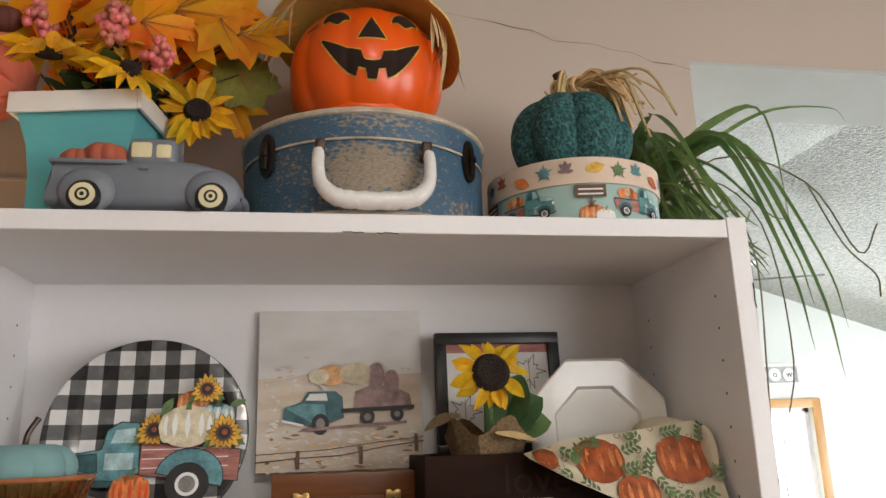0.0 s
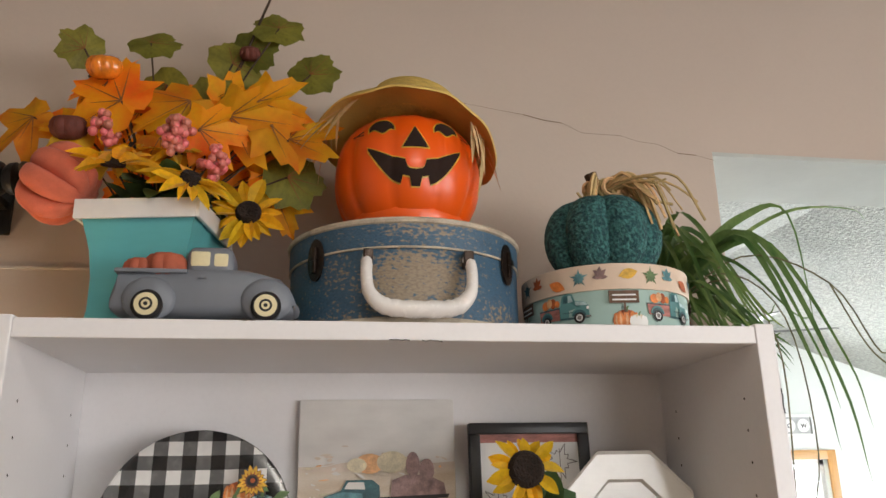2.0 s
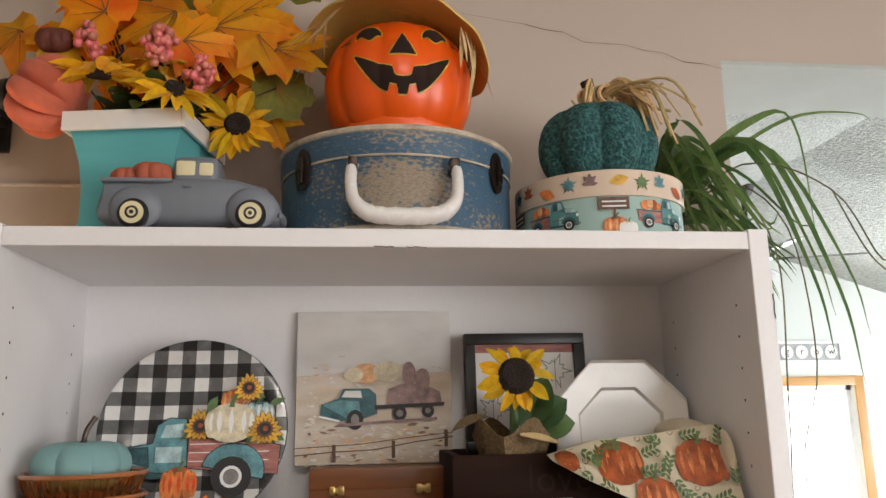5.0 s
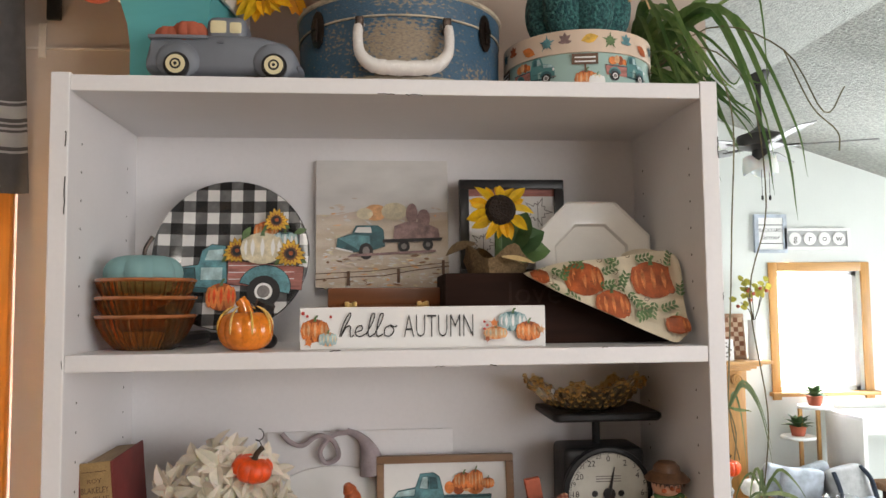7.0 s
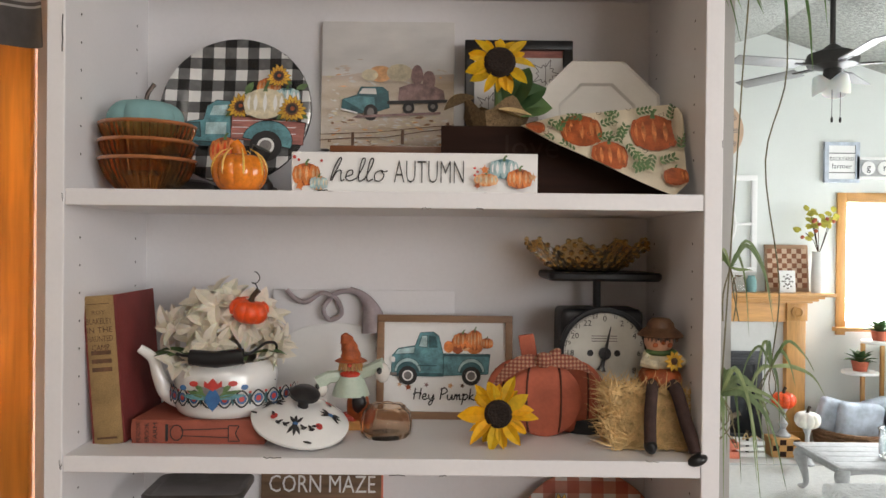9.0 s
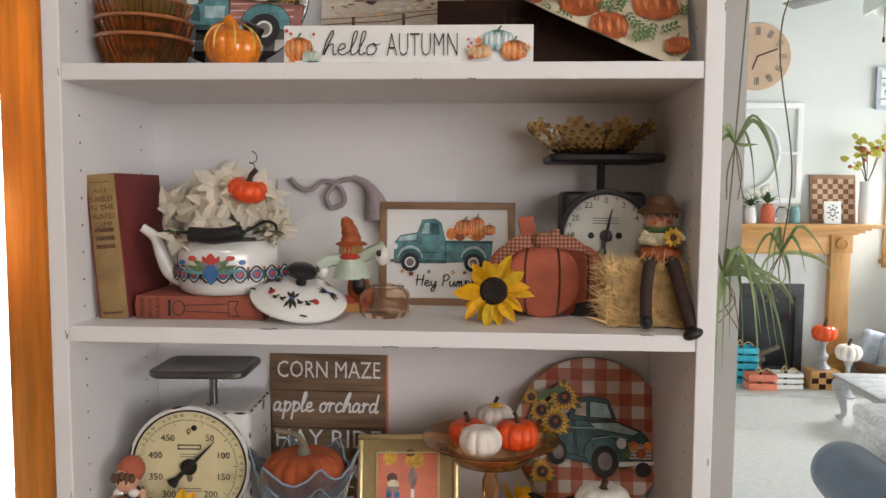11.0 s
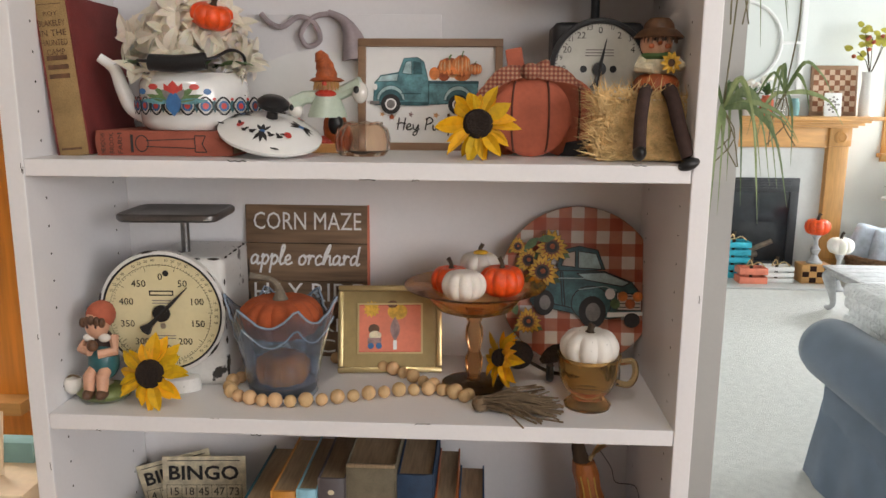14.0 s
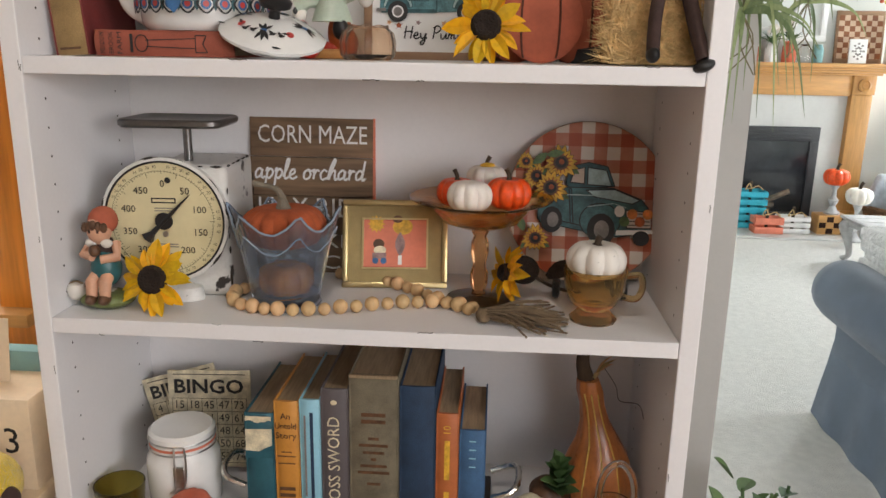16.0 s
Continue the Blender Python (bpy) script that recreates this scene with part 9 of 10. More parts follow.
def candlestick(m, h, top, name_label, pm):
    e = thing("candlestick", "blue-grey turned wooden candlestick", "candlestick", m)
    part("stick", lathe([(0.0001, 0), (0.05, 0), (0.052, 0.012), (0.03, 0.03), (0.018, 0.07 * h / 0.26), (0.03, 0.1 * h / 0.26), (0.034, 0.12 * h / 0.26), (0.016, 0.15 * h / 0.26), (0.013, 0.2 * h / 0.26), (0.026, 0.23 * h / 0.26), (0.035, h), (0.0001, h)], 28), "table_grey", e)
    pumpkin("candle_pumpkin", name_label, m @ pose(0, 0, h - 0.012), 0.085, 0.13, pm, 9, 0.12, (0.01, 0.035))


w = thing("checker_block", "wooden block inlaid with dark squares", "wooden block", pose(2.905, 4.36, 0.012))
part("block", block(-0.1, 0.1, -0.07, 0.07, 0, 0.13, 0.004), "oak_h", w)
art(w, [("walnut", rect(-0.095 + 0.048 * i, 0.005 + 0.04 * j, -0.05 + 0.048 * i, 0.042 + 0.04 * j)) for i in range(4) for j in range(3) if (i + j) % 2], lambda u, v, k=0: (u, -0.0712, v))
candlestick(pose(2.91, 4.36, 0.143), 0.21, 0, "bright red-orange fabric pumpkin on a candlestick", "pump_red")
candlestick(pose(2.985, 4.16, 0.0), 0.26, 0, "white fabric pumpkin on a candlestick", "pump_white")


def slat_crate(m, w, h, d, material, n, label):
    e = thing("slat_crate", label, "crate", m)
    for k in range(n):
        z = h * k / n
        for y in (-d / 2, d / 2 - 0.01):
            part("slat", block(-w / 2, w / 2, y, y + 0.01, z, z + h / n * 0.72, 0.002), material, e)
        for x in (-w / 2, w / 2 - 0.01):
            part("end_slat", block(x, x + 0.01, -d / 2 + 0.01, d / 2 - 0.01, z, z + h / n * 0.72, 0.002), material, e)
    part("base", block(-w / 2 + 0.01, w / 2 - 0.01, -d / 2 + 0.01, d / 2 - 0.01, 0, 0.01), material, e)
    part("stem", tube([(0, 0, 0.01), (0, 0, h + 0.05)], 0.012, 8), "stem", e)
    for k in range(10):
        a = k * 2.1
        part("raffia_bow", tube(spline([(0, -0.02, h), (0.04 * math.cos(a), -0.03, h + 0.02 + 0.02 * math.sin(a)), (0.08 * math.cos(a), -0.02, h - 0.01 + 0.02 * math.sin(3 * a))], 4), 0.004, 4), "raffia", e)


slat_crate(pose(2.4, 4.5, 0.012), 0.2, 0.27, 0.16, "teal_crate", 5, "tall turquoise slatted wooden pumpkin crate")
slat_crate(pose(2.47, 4.31, 0.012), 0.19, 0.125, 0.12, "coral_paint", 2, "coral slatted wooden pumpkin crate")
slat_crate(pose(2.66, 4.36, 0.012), 0.2, 0.12, 0.12, "paper", 3, "white slatted wooden pumpkin crate")

# on the mantel
Zm, Ym = 1.14, FAR - 0.12
e = thing("checkerboard", "wooden checkerboard leaning on the wall", "game board", pose(3.06, FAR - 0.07, Zm, -6, 0, 0))
part("frame", block(-0.16, 0.16, 0, 0.02, 0, 0.35, 0.004), "frame_wood", e)
for i in range(8):
    for j in range(8):
        part("square", block(-0.144 + 0.036 * i, -0.108 + 0.036 * i, -0.003, 0.0, 0.031 + 0.036 * j, 0.067 + 0.036 * j), "redwood" if (i + j) % 2 else "clock_face", e, smooth=False)
e = thing("paper_card", "white card with a black block pattern", "card", pose(3.02, FAR - 0.16, Zm, -5, 0, 0))
part("card", block(-0.058, 0.058, 0, 0.012, 0, 0.16, 0.002), "paper", e)
art(e, [("ink_grey", disc(0.035 * math.cos(a) * k, 0.08 + 0.05 * math.sin(a) * k, 0.009, 0.007, 8)) for k in (0.5, 1) for a in [0.785 * i for i in range(8)]])
e = thing("bud_vase", "white vase with autumn leaf and berry stems", "vase", pose(3.26, Ym, Zm))
part("vase", lathe([(0.0001, 0), (0.045, 0), (0.05, 0.1), (0.042, 0.24), (0.046, 0.3), (0.042, 0.3), (0.0001, 0.29)], 24), "paper", e)
rng = random.Random(44)
for k in range(7):
    dx, z = rng.uniform(-0.14, 0.16), rng.uniform(0.42, 0.62)
    part("stem", tube([(0, 0, 0.28), (dx * 0.4, -0.01, 0.38), (dx, -0.02, z)], 0.003, 5), "stem", e)
    for q in range(4):
        m = Matrix.Translation((dx + rng.uniform(-0.05, 0.05), -0.02, z + rng.uniform(-0.05, 0.04)))
        part("leaf", moved(petal_mesh(0.055, 0.045, 0.2), m @ Matrix.Rotation(rng.uniform(0.8, 1.6), 4, "X") @ Matrix.Rotation(rng.uniform(0, 6), 4, "Z")), "leaf_lime", e)
    part("berry", ball(0.014, 0.014, 0.014, 10, 8, (dx + rng.uniform(-0.03, 0.03), -0.03, z - 0.03)), "pump_terra", e)
for x, r, h, k, lab in ((2.33, 0.045, 0.13, "pump_terra", "terracotta"), (2.46, 0.04, 0.12, "paper", "white ceramic"), (2.58, 0.045, 0.14, "pump_coral", "coral ceramic"), (2.68, 0.04, 0.12, "clear", "clear glass"), (2.77, 0.035, 0.12, "pump_aqua", "aqua ceramic")):
    e = thing("mantel_jar", lab + " jar standing on the mantel", "jar", pose(x, Ym, Zm), "jars on the mantel")
    part("jar", lathe([(0.0001, 0), (r, 0), (r * 1.05, h * 0.3), (r, h * 0.75), (r * 0.7, h * 0.9), (r * 0.75, h), (r * 0.6, h), (0.0001, h * 0.9)], 20), k, e)
    if lab in ("terracotta", "white ceramic", "coral ceramic"):
        for q in range(14):
            a = rng.uniform(0, 6.28)
            m = Matrix.Translation((0, 0, h)) @ Matrix.Rotation(a, 4, "Z") @ Matrix.Rotation(-rng.uniform(0.3, 1.2), 4, "Y")
            part("leaf", moved(petal_mesh(0.11, 0.025, 0.3, curl=0.2), m), "leaf_green", e)
        for q in range(3):
            part("blossom", ball(0.028, 0.028, 0.024, 10, 8, (rng.uniform(-0.05, 0.05), -0.02, h + rng.uniform(0.06, 0.12))), "pump_white", e)
e = thing("window_mirror", "white arched window-frame mirror on the mantel", "mirror", pose(2.4, FAR - 0.03, 1.3))
part("glass", block(-0.42, 0.42, 0.01, 0.016, 0, 0.68), "living_wall", e)
for x0, x1, z0, z1 in ((-0.44, 0.44, -0.02, 0.02), (-0.44, 0.44, 0.66, 0.7), (-0.44, -0.4, 0.02, 0.66), (0.4, 0.44, 0.02, 0.66), (0.28, 0.4, 0.33, 0.35), (-0.4, -0.28, 0.33, 0.35), (-0.01, 0.01, 0.62, 0.66)):
    part("muntin", block(x0, x1, -0.012, 0.012, z0, z1, 0.002), "paper", e)
part("hoop", tube([(0.28 * math.cos(a), 0, 0.34 + 0.28 * math.sin(a)) for a in [6.2832 * i / 48 for i in range(49)]], 0.012, 8), "paper", e)
e = thing("wall_clock", "round tan wooden wall clock with roman numerals", "clock", pose(2.5, FAR - 0.03, 2.33))
part("face", moved(lathe([(0.0001, 0), (0.235, 0), (0.24, 0.01), (0.235, 0.022), (0.0001, 0.022)], 48), pose(0, 0.022, 0, 90)), "clock_face", e)
for k in range(12):
    a = radians(30 * k)
    for q in (-1, 0, 1):
        part("numeral", moved(block(-0.003, 0.003, -0.003, 0, 0.15, 0.205), pose(0, -0.001, 0) @ Matrix.Rotation(a, 4, "Y") @ Matrix.Translation((0.012 * q, 0, 0))), "ink_grey", e)
for ang, l in ((70, 0.15), (200, 0.1)):
    part("clock_arm", moved(block(-0.005, 0.005, -0.006, -0.003, 0, l), Matrix.Rotation(radians(ang), 4, "Y")), "ink", e)

# signs by the window
e = thing("farmer_sign", "white framed sign lettered BACKYARD farmer", "sign", pose(3.472, FAR - 0.03, 1.955))
part("frame", join(block(-0.13, 0.13, 0, 0.025, 0, 0.025), block(-0.13, 0.13, 0, 0.025, 0.275, 0.3), block(-0.13, -0.1, 0, 0.025, 0.025, 0.275), block(0.1, 0.13, 0, 0.025, 0.025, 0.275)), "pillow", e, "pale blue-grey frame")
part("board", block(-0.11, 0.11, 0.008, 0.014, 0.02, 0.28), "paper", e)
fb = lambda u, v, k=0: (u, 0.0074, v)
letters(e, "BACKYARD", 0.04, "ink", 0, 0.175, fb, width=0.18)
letters(e, "farmer", 0.05, "ink", 0, 0.12, fb, width=0.15)
art(e, [("ink", rect(-0.1, 0.07, 0.1, 0.076)), ("ink", rect(-0.1, 0.215, 0.1, 0.221))], fb)
e = thing("grow_sign", "white framed sign with four round letters", "sign", pose(3.85, FAR - 0.03, 1.982))
part("frame", join(block(-0.27, 0.27, 0, 0.03, 0, 0.02), block(-0.27, 0.27, 0, 0.03, 0.145, 0.165), block(-0.27, -0.25, 0, 0.03, 0.02, 0.145), block(0.25, 0.27, 0, 0.03, 0.02, 0.145)), "paper", e)
part("board", block(-0.25, 0.25, 0.012, 0.018, 0.02, 0.145), "table_grey", e)
for k, s in enumerate("grow"):
    part("letter_disc", moved(lathe([(0.0001, 0), (0.05, 0), (0.05, 0.008), (0.0001, 0.009)], 24), pose(-0.18 + 0.12 * k, 0.012, 0.082, 90)), "paper", e)
    letters(e, s, 0.075, "ink", -0.18 + 0.12 * k, 0.085, lambda u, v, k=0: (u, 0.0022, v))

# ceiling fan
e = thing("ceiling_fan", "dark bronze ceiling fan with grey blades and three frosted lights", "ceiling fan", pose(2.84, 3.6, 2.6))
part("canopy", lathe([(0.0001, 0.36), (0.03, 0.36), (0.06, 0.4), (0.075, 0.44), (0.0001, 0.445)], 28), "fan_bronze", e)
part("downrod", tube([(0, 0, 0.08), (0, 0, 0.38)], 0.016, 14), "fan_bronze", e)
part("motor", lathe([(0.0001, -0.06), (0.07, -0.06), (0.14, -0.04), (0.15, 0.0), (0.14, 0.03), (0.06, 0.06), (0.02, 0.09), (0.0001, 0.09)], 40), "fan_bronze", e)
part("light_hub", lathe([(0.0001, -0.16), (0.04, -0.155), (0.055, -0.12), (0.05, -0.06), (0.0001, -0.06)], 28), "fan_bronze", e)
for k in range(5):
    m = Matrix.Rotation(radians(48 + 72 * k), 4, "Z")
    part("blade_iron", moved(block(0.12, 0.26, -0.02, 0.02, -0.045, -0.035, 0.003), m), "fan_bronze", e)
    part("blade", moved(block(0.22, 0.66, -0.055, 0.055, -0.004, 0.004, 0.003), m @ Matrix.Translation((0, 0, -0.04)) @ Matrix.Rotation(radians(12), 4, "X")), "fan_blade", e)
for k in range(3):
    a = radians(-90 + 120 * k + 20)
    part("lamp_shade", moved(lathe([(0.022, 0), (0.035, -0.02), (0.06, -0.06), (0.075, -0.1), (0.07, -0.1), (0.03, -0.02), (0.02, -0.004)], 24), Matrix.Translation((0.09 * math.cos(a), 0.09 * math.sin(a), -0.1)) @ Matrix.Rotation(0.5, 4, Vector((-math.sin(a), math.cos(a), 0)))), "lampglass", e, "frosted glass shade")
for x in (-0.02, 0.03):
    part("pull_chain", tube([(x, -0.04, -0.15), (x, -0.04, -0.36)], 0.002, 5), "fan_bronze", e)
    part("pull_knob", ball(0.008, 0.008, 0.018, 10, 8, (x, -0.04, -0.37)), "fan_bronze", e)

# basket with cushions, backpack, plant stand, desk, stool
e = thing("wicker_basket", "large round brown wicker basket", "basket", pose(3.4, 4.35, 0))
part("basket", lathe([(0.0001, 0.01), (0.2, 0.0), (0.25, 0.08), (0.27, 0.2), (0.28, 0.21), (0.25, 0.21), (0.2, 0.03), (0.0001, 0.02)], 48, 24, 0.03), "wicker", e)
for k in range(6):
    part("weave", tube([((0.225 + 0.009 * k) * math.cos(a), (0.225 + 0.009 * k) * math.sin(a), 0.03 + 0.033 * k + 0.004 * math.sin(18 * a + k * 3.14)) for a in [6.2832 * i / 72 for i in range(73)]], 0.009, 6), "wicker", e)
for x, y, rx, ry in ((3.3, 4.36, 0.16, 14), (3.5, 4.36, 0.17, -16), (3.4, 4.28, 0.15, 4)):
    e = thing("cushion", "blue and white cushion stuffed in the basket", "cushion", pose(x, y, 0.27, 10, ry, 0), "cushions in the basket")
    part("cushion", block(-rx, rx, -0.05, 0.05, -0.12, 0.13, 0.045, 4), "pillow", e)
e = thing("backpack", "dark and grey backpack leaning on the floor", "backpack", pose(3.78, 4.2, 0, -10, -12, 0))
part("body", block(-0.14, 0.14, -0.09, 0.09, 0, 0.42, 0.07, 4), "table_grey", e)
part("pocket", block(-0.11, 0.11, -0.13, -0.07, 0.03, 0.2, 0.03, 3), "pillow", e)
for s in (-1, 1):
    part("strap", tube(spline([(s * 0.1, -0.07, 0.4), (s * 0.12, -0.12, 0.3), (s * 0.12, -0.1, 0.1)], 5), 0.016, 8), "navy_cloth", e)
e = thing("plant_stand", "narrow oak plant stand with two round tops", "plant stand", pose(3.62, 4.52, 0))
for x in (-0.07, 0.07):
    part("leg", block(x - 0.012, x + 0.012, -0.012, 0.012, 0, 0.78), "oak", e)
for x, z in ((0.05, 0.78), (-0.09, 0.56)):
    part("top", moved(lathe([(0.0001, 0), (0.12, 0), (0.125, 0.01), (0.12, 0.022), (0.0001, 0.022)], 28), Matrix.Translation((x, 0, z))), "paper", e)
for x, z in ((3.67, 0.802), (3.53, 0.582)):
    e = thing("potted_plant", "small green plant in a clay pot", "houseplant", pose(x, 4.52, z))
    part("pot", lathe([(0.0001, 0), (0.045, 0), (0.06, 0.07), (0.055, 0.07), (0.0001, 0.06)], 20), "pump_terra", e)
    for q in range(16):
        part("leaf", moved(petal_mesh(0.12, 0.05, 0.3, curl=0.3), Matrix.Translation((0, 0, 0.06)) @ Matrix.Rotation(q * 2.4, 4, "Z") @ Matrix.Rotation(-0.3 - 0.06 * q, 4, "Y")), "leaf_green", e)
e = thing("desk", "white painted desk under the window", "desk", pose(4.3, 4.45, 0))
part("top", block(-0.45, 0.6, -0.22, 0.24, 0.72, 0.75, 0.004), "paper", e)
part("end_panel", block(-0.45, -0.42, -0.22, 0.24, 0, 0.72), "paper", e)
part("drawer_front", block(-0.42, 0.6, -0.2, -0.18, 0.62, 0.72, 0.003), "paper", e)
part("leg", block(0.55, 0.6, -0.22, -0.17, 0, 0.72), "paper", e)
e = thing("footstool", "small brown woven footstool", "stool", pose(4.12, 4.35, 0))
part("seat", block(-0.13, 0.13, -0.1, 0.1, 0.22, 0.27, 0.02, 3), "wicker", e)
for sx in (-0.1, 0.1):
    for sy in (-0.07, 0.07):
        part("leg", tube([(sx, sy, 0), (sx * 0.9, sy * 0.9, 0.23)], 0.016, 8), "walnut", e)

# coffee table
e = thing("coffee_table", "grey painted coffee table with cabriole legs", "coffee table", pose(2.68, 3.15, 0) @ Matrix.Diagonal((0.9, 0.9, 0.6, 1)))
part("top", block(0.0, 1.1, 0.0, 0.62, 0.42, 0.45, 0.01, 3), "table_grey", e)
for k in range(5):
    part("plank", block(0.02, 1.08, 0.02 + 0.117 * k, 0.13 + 0.117 * k, 0.4505, 0.454, 0.002), "table_grey", e)
for y in (0.03, 0.57):
    bm = bmesh.new()
    n = 24
    rows = [[bm.verts.new((0.03 + 1.04 * i / n, yy, z)) for z in (0.42, 0.35 + 0.03 * abs(math.sin(3 * math.pi * i / n)))] for yy in (y, y + 0.02) for i in range(n + 1)]
    for i in range(n):
        for a, b in ((i, i + 1), (i + n + 1, i + n + 2)):
            bm.faces.new((rows[a][0], rows[b][0], rows[b][1], rows[a][1]))
        bm.faces.new((rows[i][1], rows[i + 1][1], rows[i + n + 2][1], rows[i + n + 1][1]))
    part("apron", bm, "table_grey", e)
part("end_apron", block(0.03, 0.05, 0.05, 0.57, 0.36, 0.42), "table_grey", e)
for x in (0.06, 1.04):
    for y in (0.06, 0.56):
        sx, sy = (-1 if x < 0.5 else 1), (-1 if y < 0.3 else 1)
        part("leg", tube(spline([(x, y, 0.42), (x + 0.025 * sx, y + 0.025 * sy, 0.34), (x + 0.005 * sx, y + 0.005 * sy, 0.18), (x - 0.004 * sx, y - 0.004 * sy, 0.06), (x + 0.02 * sx, y + 0.02 * sy, 0.012)], 4), [0.036, 0.04, 0.042, 0.044, 0.044, 0.04, 0.035, 0.03, 0.026, 0.023, 0.02, 0.019, 0.018, 0.018, 0.02, 0.025, 0.028], 10), "table_grey", e)
e = thing("glass_terrarium", "clear glass jar with green plants on the coffee table", "terrarium", pose(3.12, 3.35, 0.2725))
part("jar", lathe([(0.0001, 0), (0.09, 0), (0.1, 0.02), (0.1, 0.15), (0.105, 0.16), (0.1, 0.16), (0.095, 0.15), (0.094, 0.02), (0.0001, 0.008)], 32), "clear", e)
for q in range(14):
    part("leaf", moved(petal_mesh(0.06, 0.025, 0.3), Matrix.Translation((0, 0, 0.015)) @ Matrix.Rotation(q * 2.4, 4, "Z") @ Matrix.Rotation(-0.9, 4, "Y")), "leaf_green", e)

# slate blue armchair: its rolled arm and skirt are turned to the kitchen
e = thing("armchair", "slate blue upholstered armchair with rolled arm and skirt", "armchair", pose(1.742, 0.6, 0))
part("side", block(0.0, 0.15, 0.0, 0.9, 0.2, 0.44, 0.012, 3), "sofa", e)
part("arm", moved(lathe([(0.0001, -0.02), (0.06, -0.015), (0.094, 0.0), (0.102, 0.03), (0.102, 0.86), (0.096, 0.905), (0.074, 0.93), (0.03, 0.94), (0.0001, 0.942)], 36), pose(0.004, 0.0, 0.458, -90, 0, 0)), "sofa", e)
part("arm_scroll", moved(lathe([(0.0001, 0.0), (0.05, 0.0), (0.056, 0.006), (0.0001, 0.012)], 28), pose(0.004, 0.94, 0.458, -90, 0, 0)), "sofa", e)
bm = bmesh.new()
n = 26
rows = []
for z, o in ((0.004, 0.03), (0.1, 0.018), (0.2, 0.004), (0.272, -0.004)):
    rows.append([bm.verts.new((x - (o + 0.006 * math.sin(i * 1.15) * (0.28 - z) * 4) * (1 if i <= n else 0), y + (o + 0.012 * math.sin(i * 0.9) * (0.28 - z)) * (1 if i >= n else 0), z)) for i, (x, y) in enumerate([(0.0, -0.1 + 1.01 * k / n) for k in range(n + 1)] + [(0.95 * k / n, 0.91) for k in range(1, n + 1)])])
for a, b in zip(rows, rows[1:]):
    for i in range(2 * n):
        bm.faces.new((a[i], a[i + 1], b[i + 1], b[i]))
part("skirt", bm, "sofa", e, "pleated fabric skirt")
part("back", block(0.02, 0.95, -0.14, 0.1, 0.2, 0.86, 0.09, 5), "sofa", e)
part("seat_cushion", block(0.16, 0.95, 0.12, 0.96, 0.27, 0.43, 0.05, 4), "sofa", e)
t = thing("throw_blanket", "nubbly white fleece throw folded over the armchair seat", "blanket", pose(1.885, 1.3, 0.43))
rng = random.Random(71)
for k in range(5):
    part("fold", moved(block(0.0, 0.5 - 0.02 * k, 0.0, 0.42, 0.036 * k, 0.036 * k + 0.05, 0.022, 4), pose(rng.uniform(-0.012, 0.012), rng.uniform(-0.012, 0.012), 0, 0, 0, rng.uniform(-2, 2))), "throw", t)
e = thing("floor_plant", "trailing green plant on the floor by the wall end", "houseplant", pose(1.06, 0.17, 0))
part("pot", lathe([(0.0001, 0), (0.07, 0), (0.085, 0.14), (0.08, 0.14), (0.0001, 0.13)], 24), "pump_terra", e)
rng = random.Random(50)
for q in range(40):
    a = rng.uniform(0, 6.28)
    part("leaf", moved(petal_mesh(0.05, 0.03, 0.4), Matrix.Translation((rng.uniform(-0.07, 0.07), rng.uniform(-0.06, 0.06), rng.uniform(0.15, 0.5))) @ Matrix.Rotation(a, 4, "Z") @ Matrix.Rotation(-rng.uniform(0, 1.2), 4, "Y")), "leaf_green", e)
for q in range(6):
    part("stem", tube(spline([(0, 0, 0.12), (rng.uniform(-0.05, 0.05), rng.uniform(-0.04, 0.04), 0.3), (rng.uniform(-0.07, 0.07), rng.uniform(-0.05, 0.05), 0.5)], 4), 0.003, 5), "leaf_green", e)

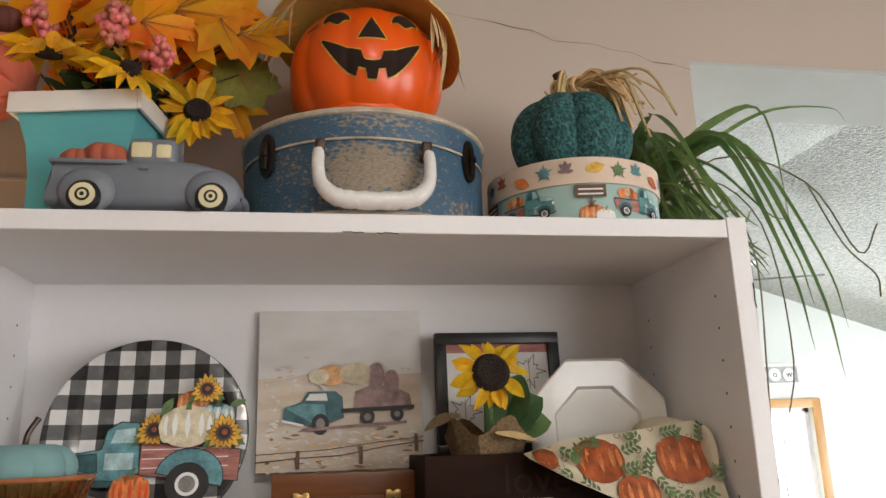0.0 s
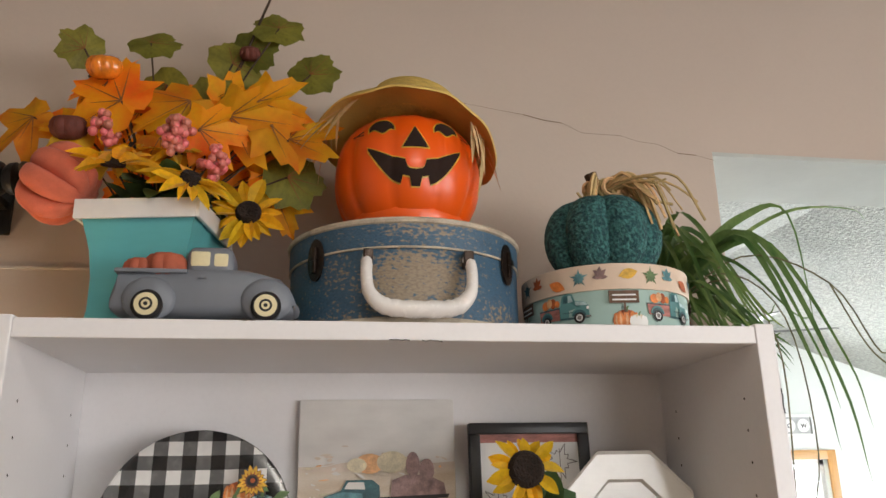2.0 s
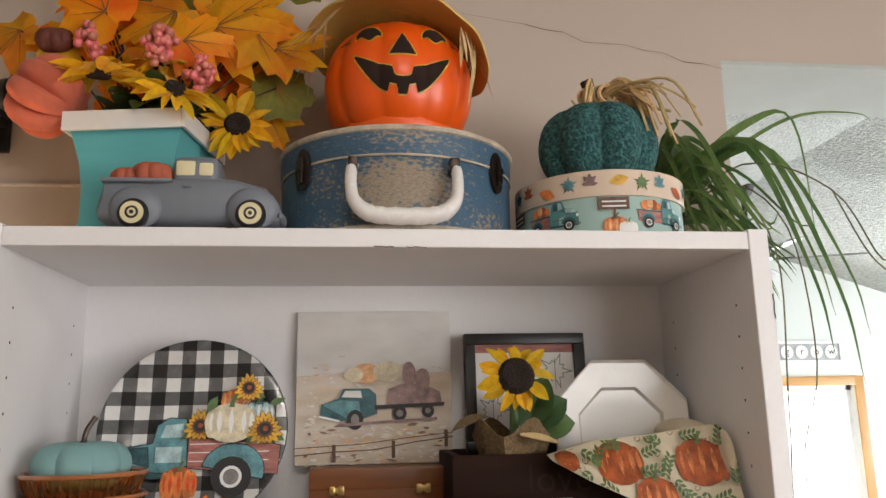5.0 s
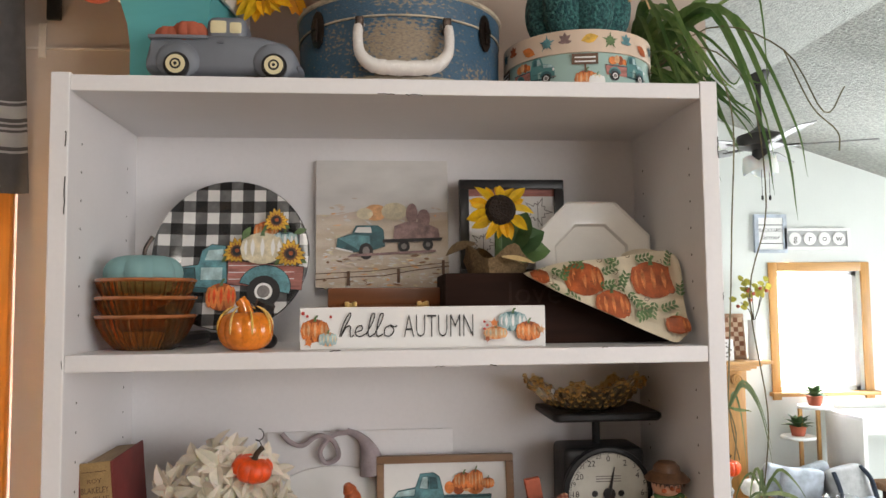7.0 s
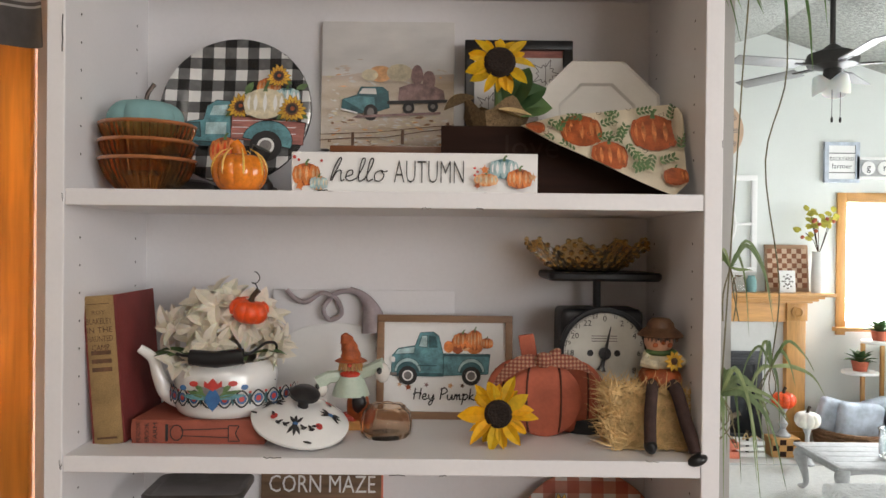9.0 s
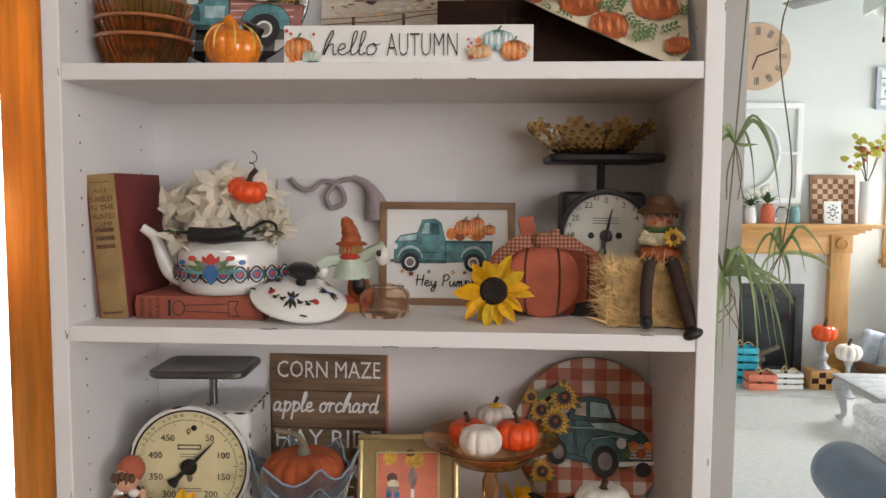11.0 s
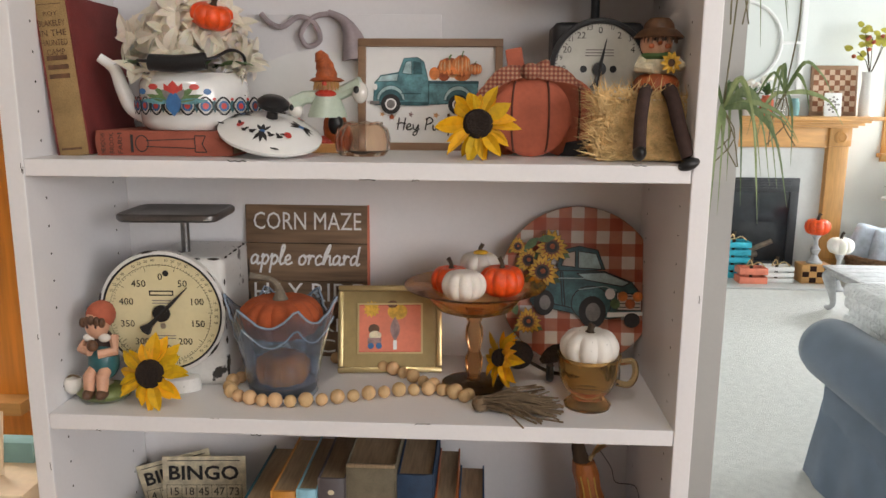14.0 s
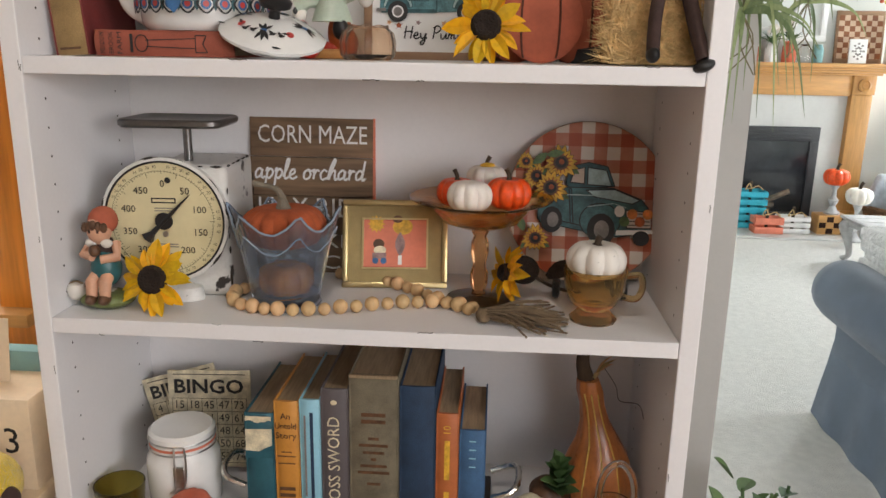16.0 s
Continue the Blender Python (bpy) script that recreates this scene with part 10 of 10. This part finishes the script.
# ---- beside the bookcase, under the side window ----
e = thing("side_table", "cream painted side table under the window", "table", pose(-0.36, 0.02, 0))
part("top", block(-0.5, 0.3, -0.24, 0.24, 0.5, 0.525, 0.004), "peach", e)
for x in (-0.48, 0.27):
    for y in (-0.22, 0.2):
        part("leg", block(x, x + 0.03, y, y + 0.03, 0, 0.5), "peach", e)
e = thing("calendar_box", "cream wooden box with a large black numeral", "box", pose(-0.13, 0.05, 0.525))
part("box", block(-0.14, 0.06, -0.02, 0.13, 0, 0.15, 0.003), "peach", e)
letters(e, "3", 0.06, "ink", 0.028, 0.08, lambda u, v, k=0: (u, -0.0208, v))
part("pocket", block(-0.14, 0.02, 0.08, 0.11, 0.15, 0.185, 0.002), "pump_aqua", e)
e = thing("pink_card", "pale pink card with a small purple flower", "card", pose(-0.19, 0.09, 0.675, -8, 0, 0))
part("card", block(-0.06, 0.055, 0, 0.002, 0, 0.1, 0.001), "peach", e)
art(e, [("mauve_print", leafshape(0.01, 0.06, 0.014, 0.006, 72 * k)) for k in range(5)])
e = thing("wooden_rail", "curved cream painted chair back", "chair", pose(-0.055, 0.1, 0.0))
part("upright", tube(spline([(0.0, 0.0, 0.0), (0.0, 0.0, 0.45), (-0.004, 0.01, 0.68), (-0.006, 0.02, 0.79)], 5), [0.016] * 10 + [0.014, 0.013, 0.012, 0.011, 0.01, 0.009], 12), "peach", e)
e = thing("plush_ball", "yellow plush ball toy with brown trim", "soft toy", pose(-0.105, -0.04, 0.525) @ Matrix.Scale(0.85, 4))
part("body", ball(0.062, 0.058, 0.058, 28, 18, (0, 0, 0.058)), "yellow_plush", e)
part("patch", ball(0.02, 0.016, 0.02, 14, 10, (0.055, -0.018, 0.05)), "brown_cloth", e)

# lamp body added out of view round the warm point light
e = thing("table_lamp", "small lamp with a cream shade on the side table", "lamp", pose(-0.5, 0.1, 0.525))
part("base", lathe([(0.0001, 0), (0.07, 0), (0.075, 0.015), (0.03, 0.04), (0.05, 0.14), (0.055, 0.22), (0.02, 0.32), (0.012, 0.4), (0.0001, 0.4)], 28), "bone", e)
part("shade", lathe([(0.14, 0.66), (0.09, 0.86), (0.088, 0.86), (0.138, 0.66)], 32), "lampshade", e, "cream fabric shade")
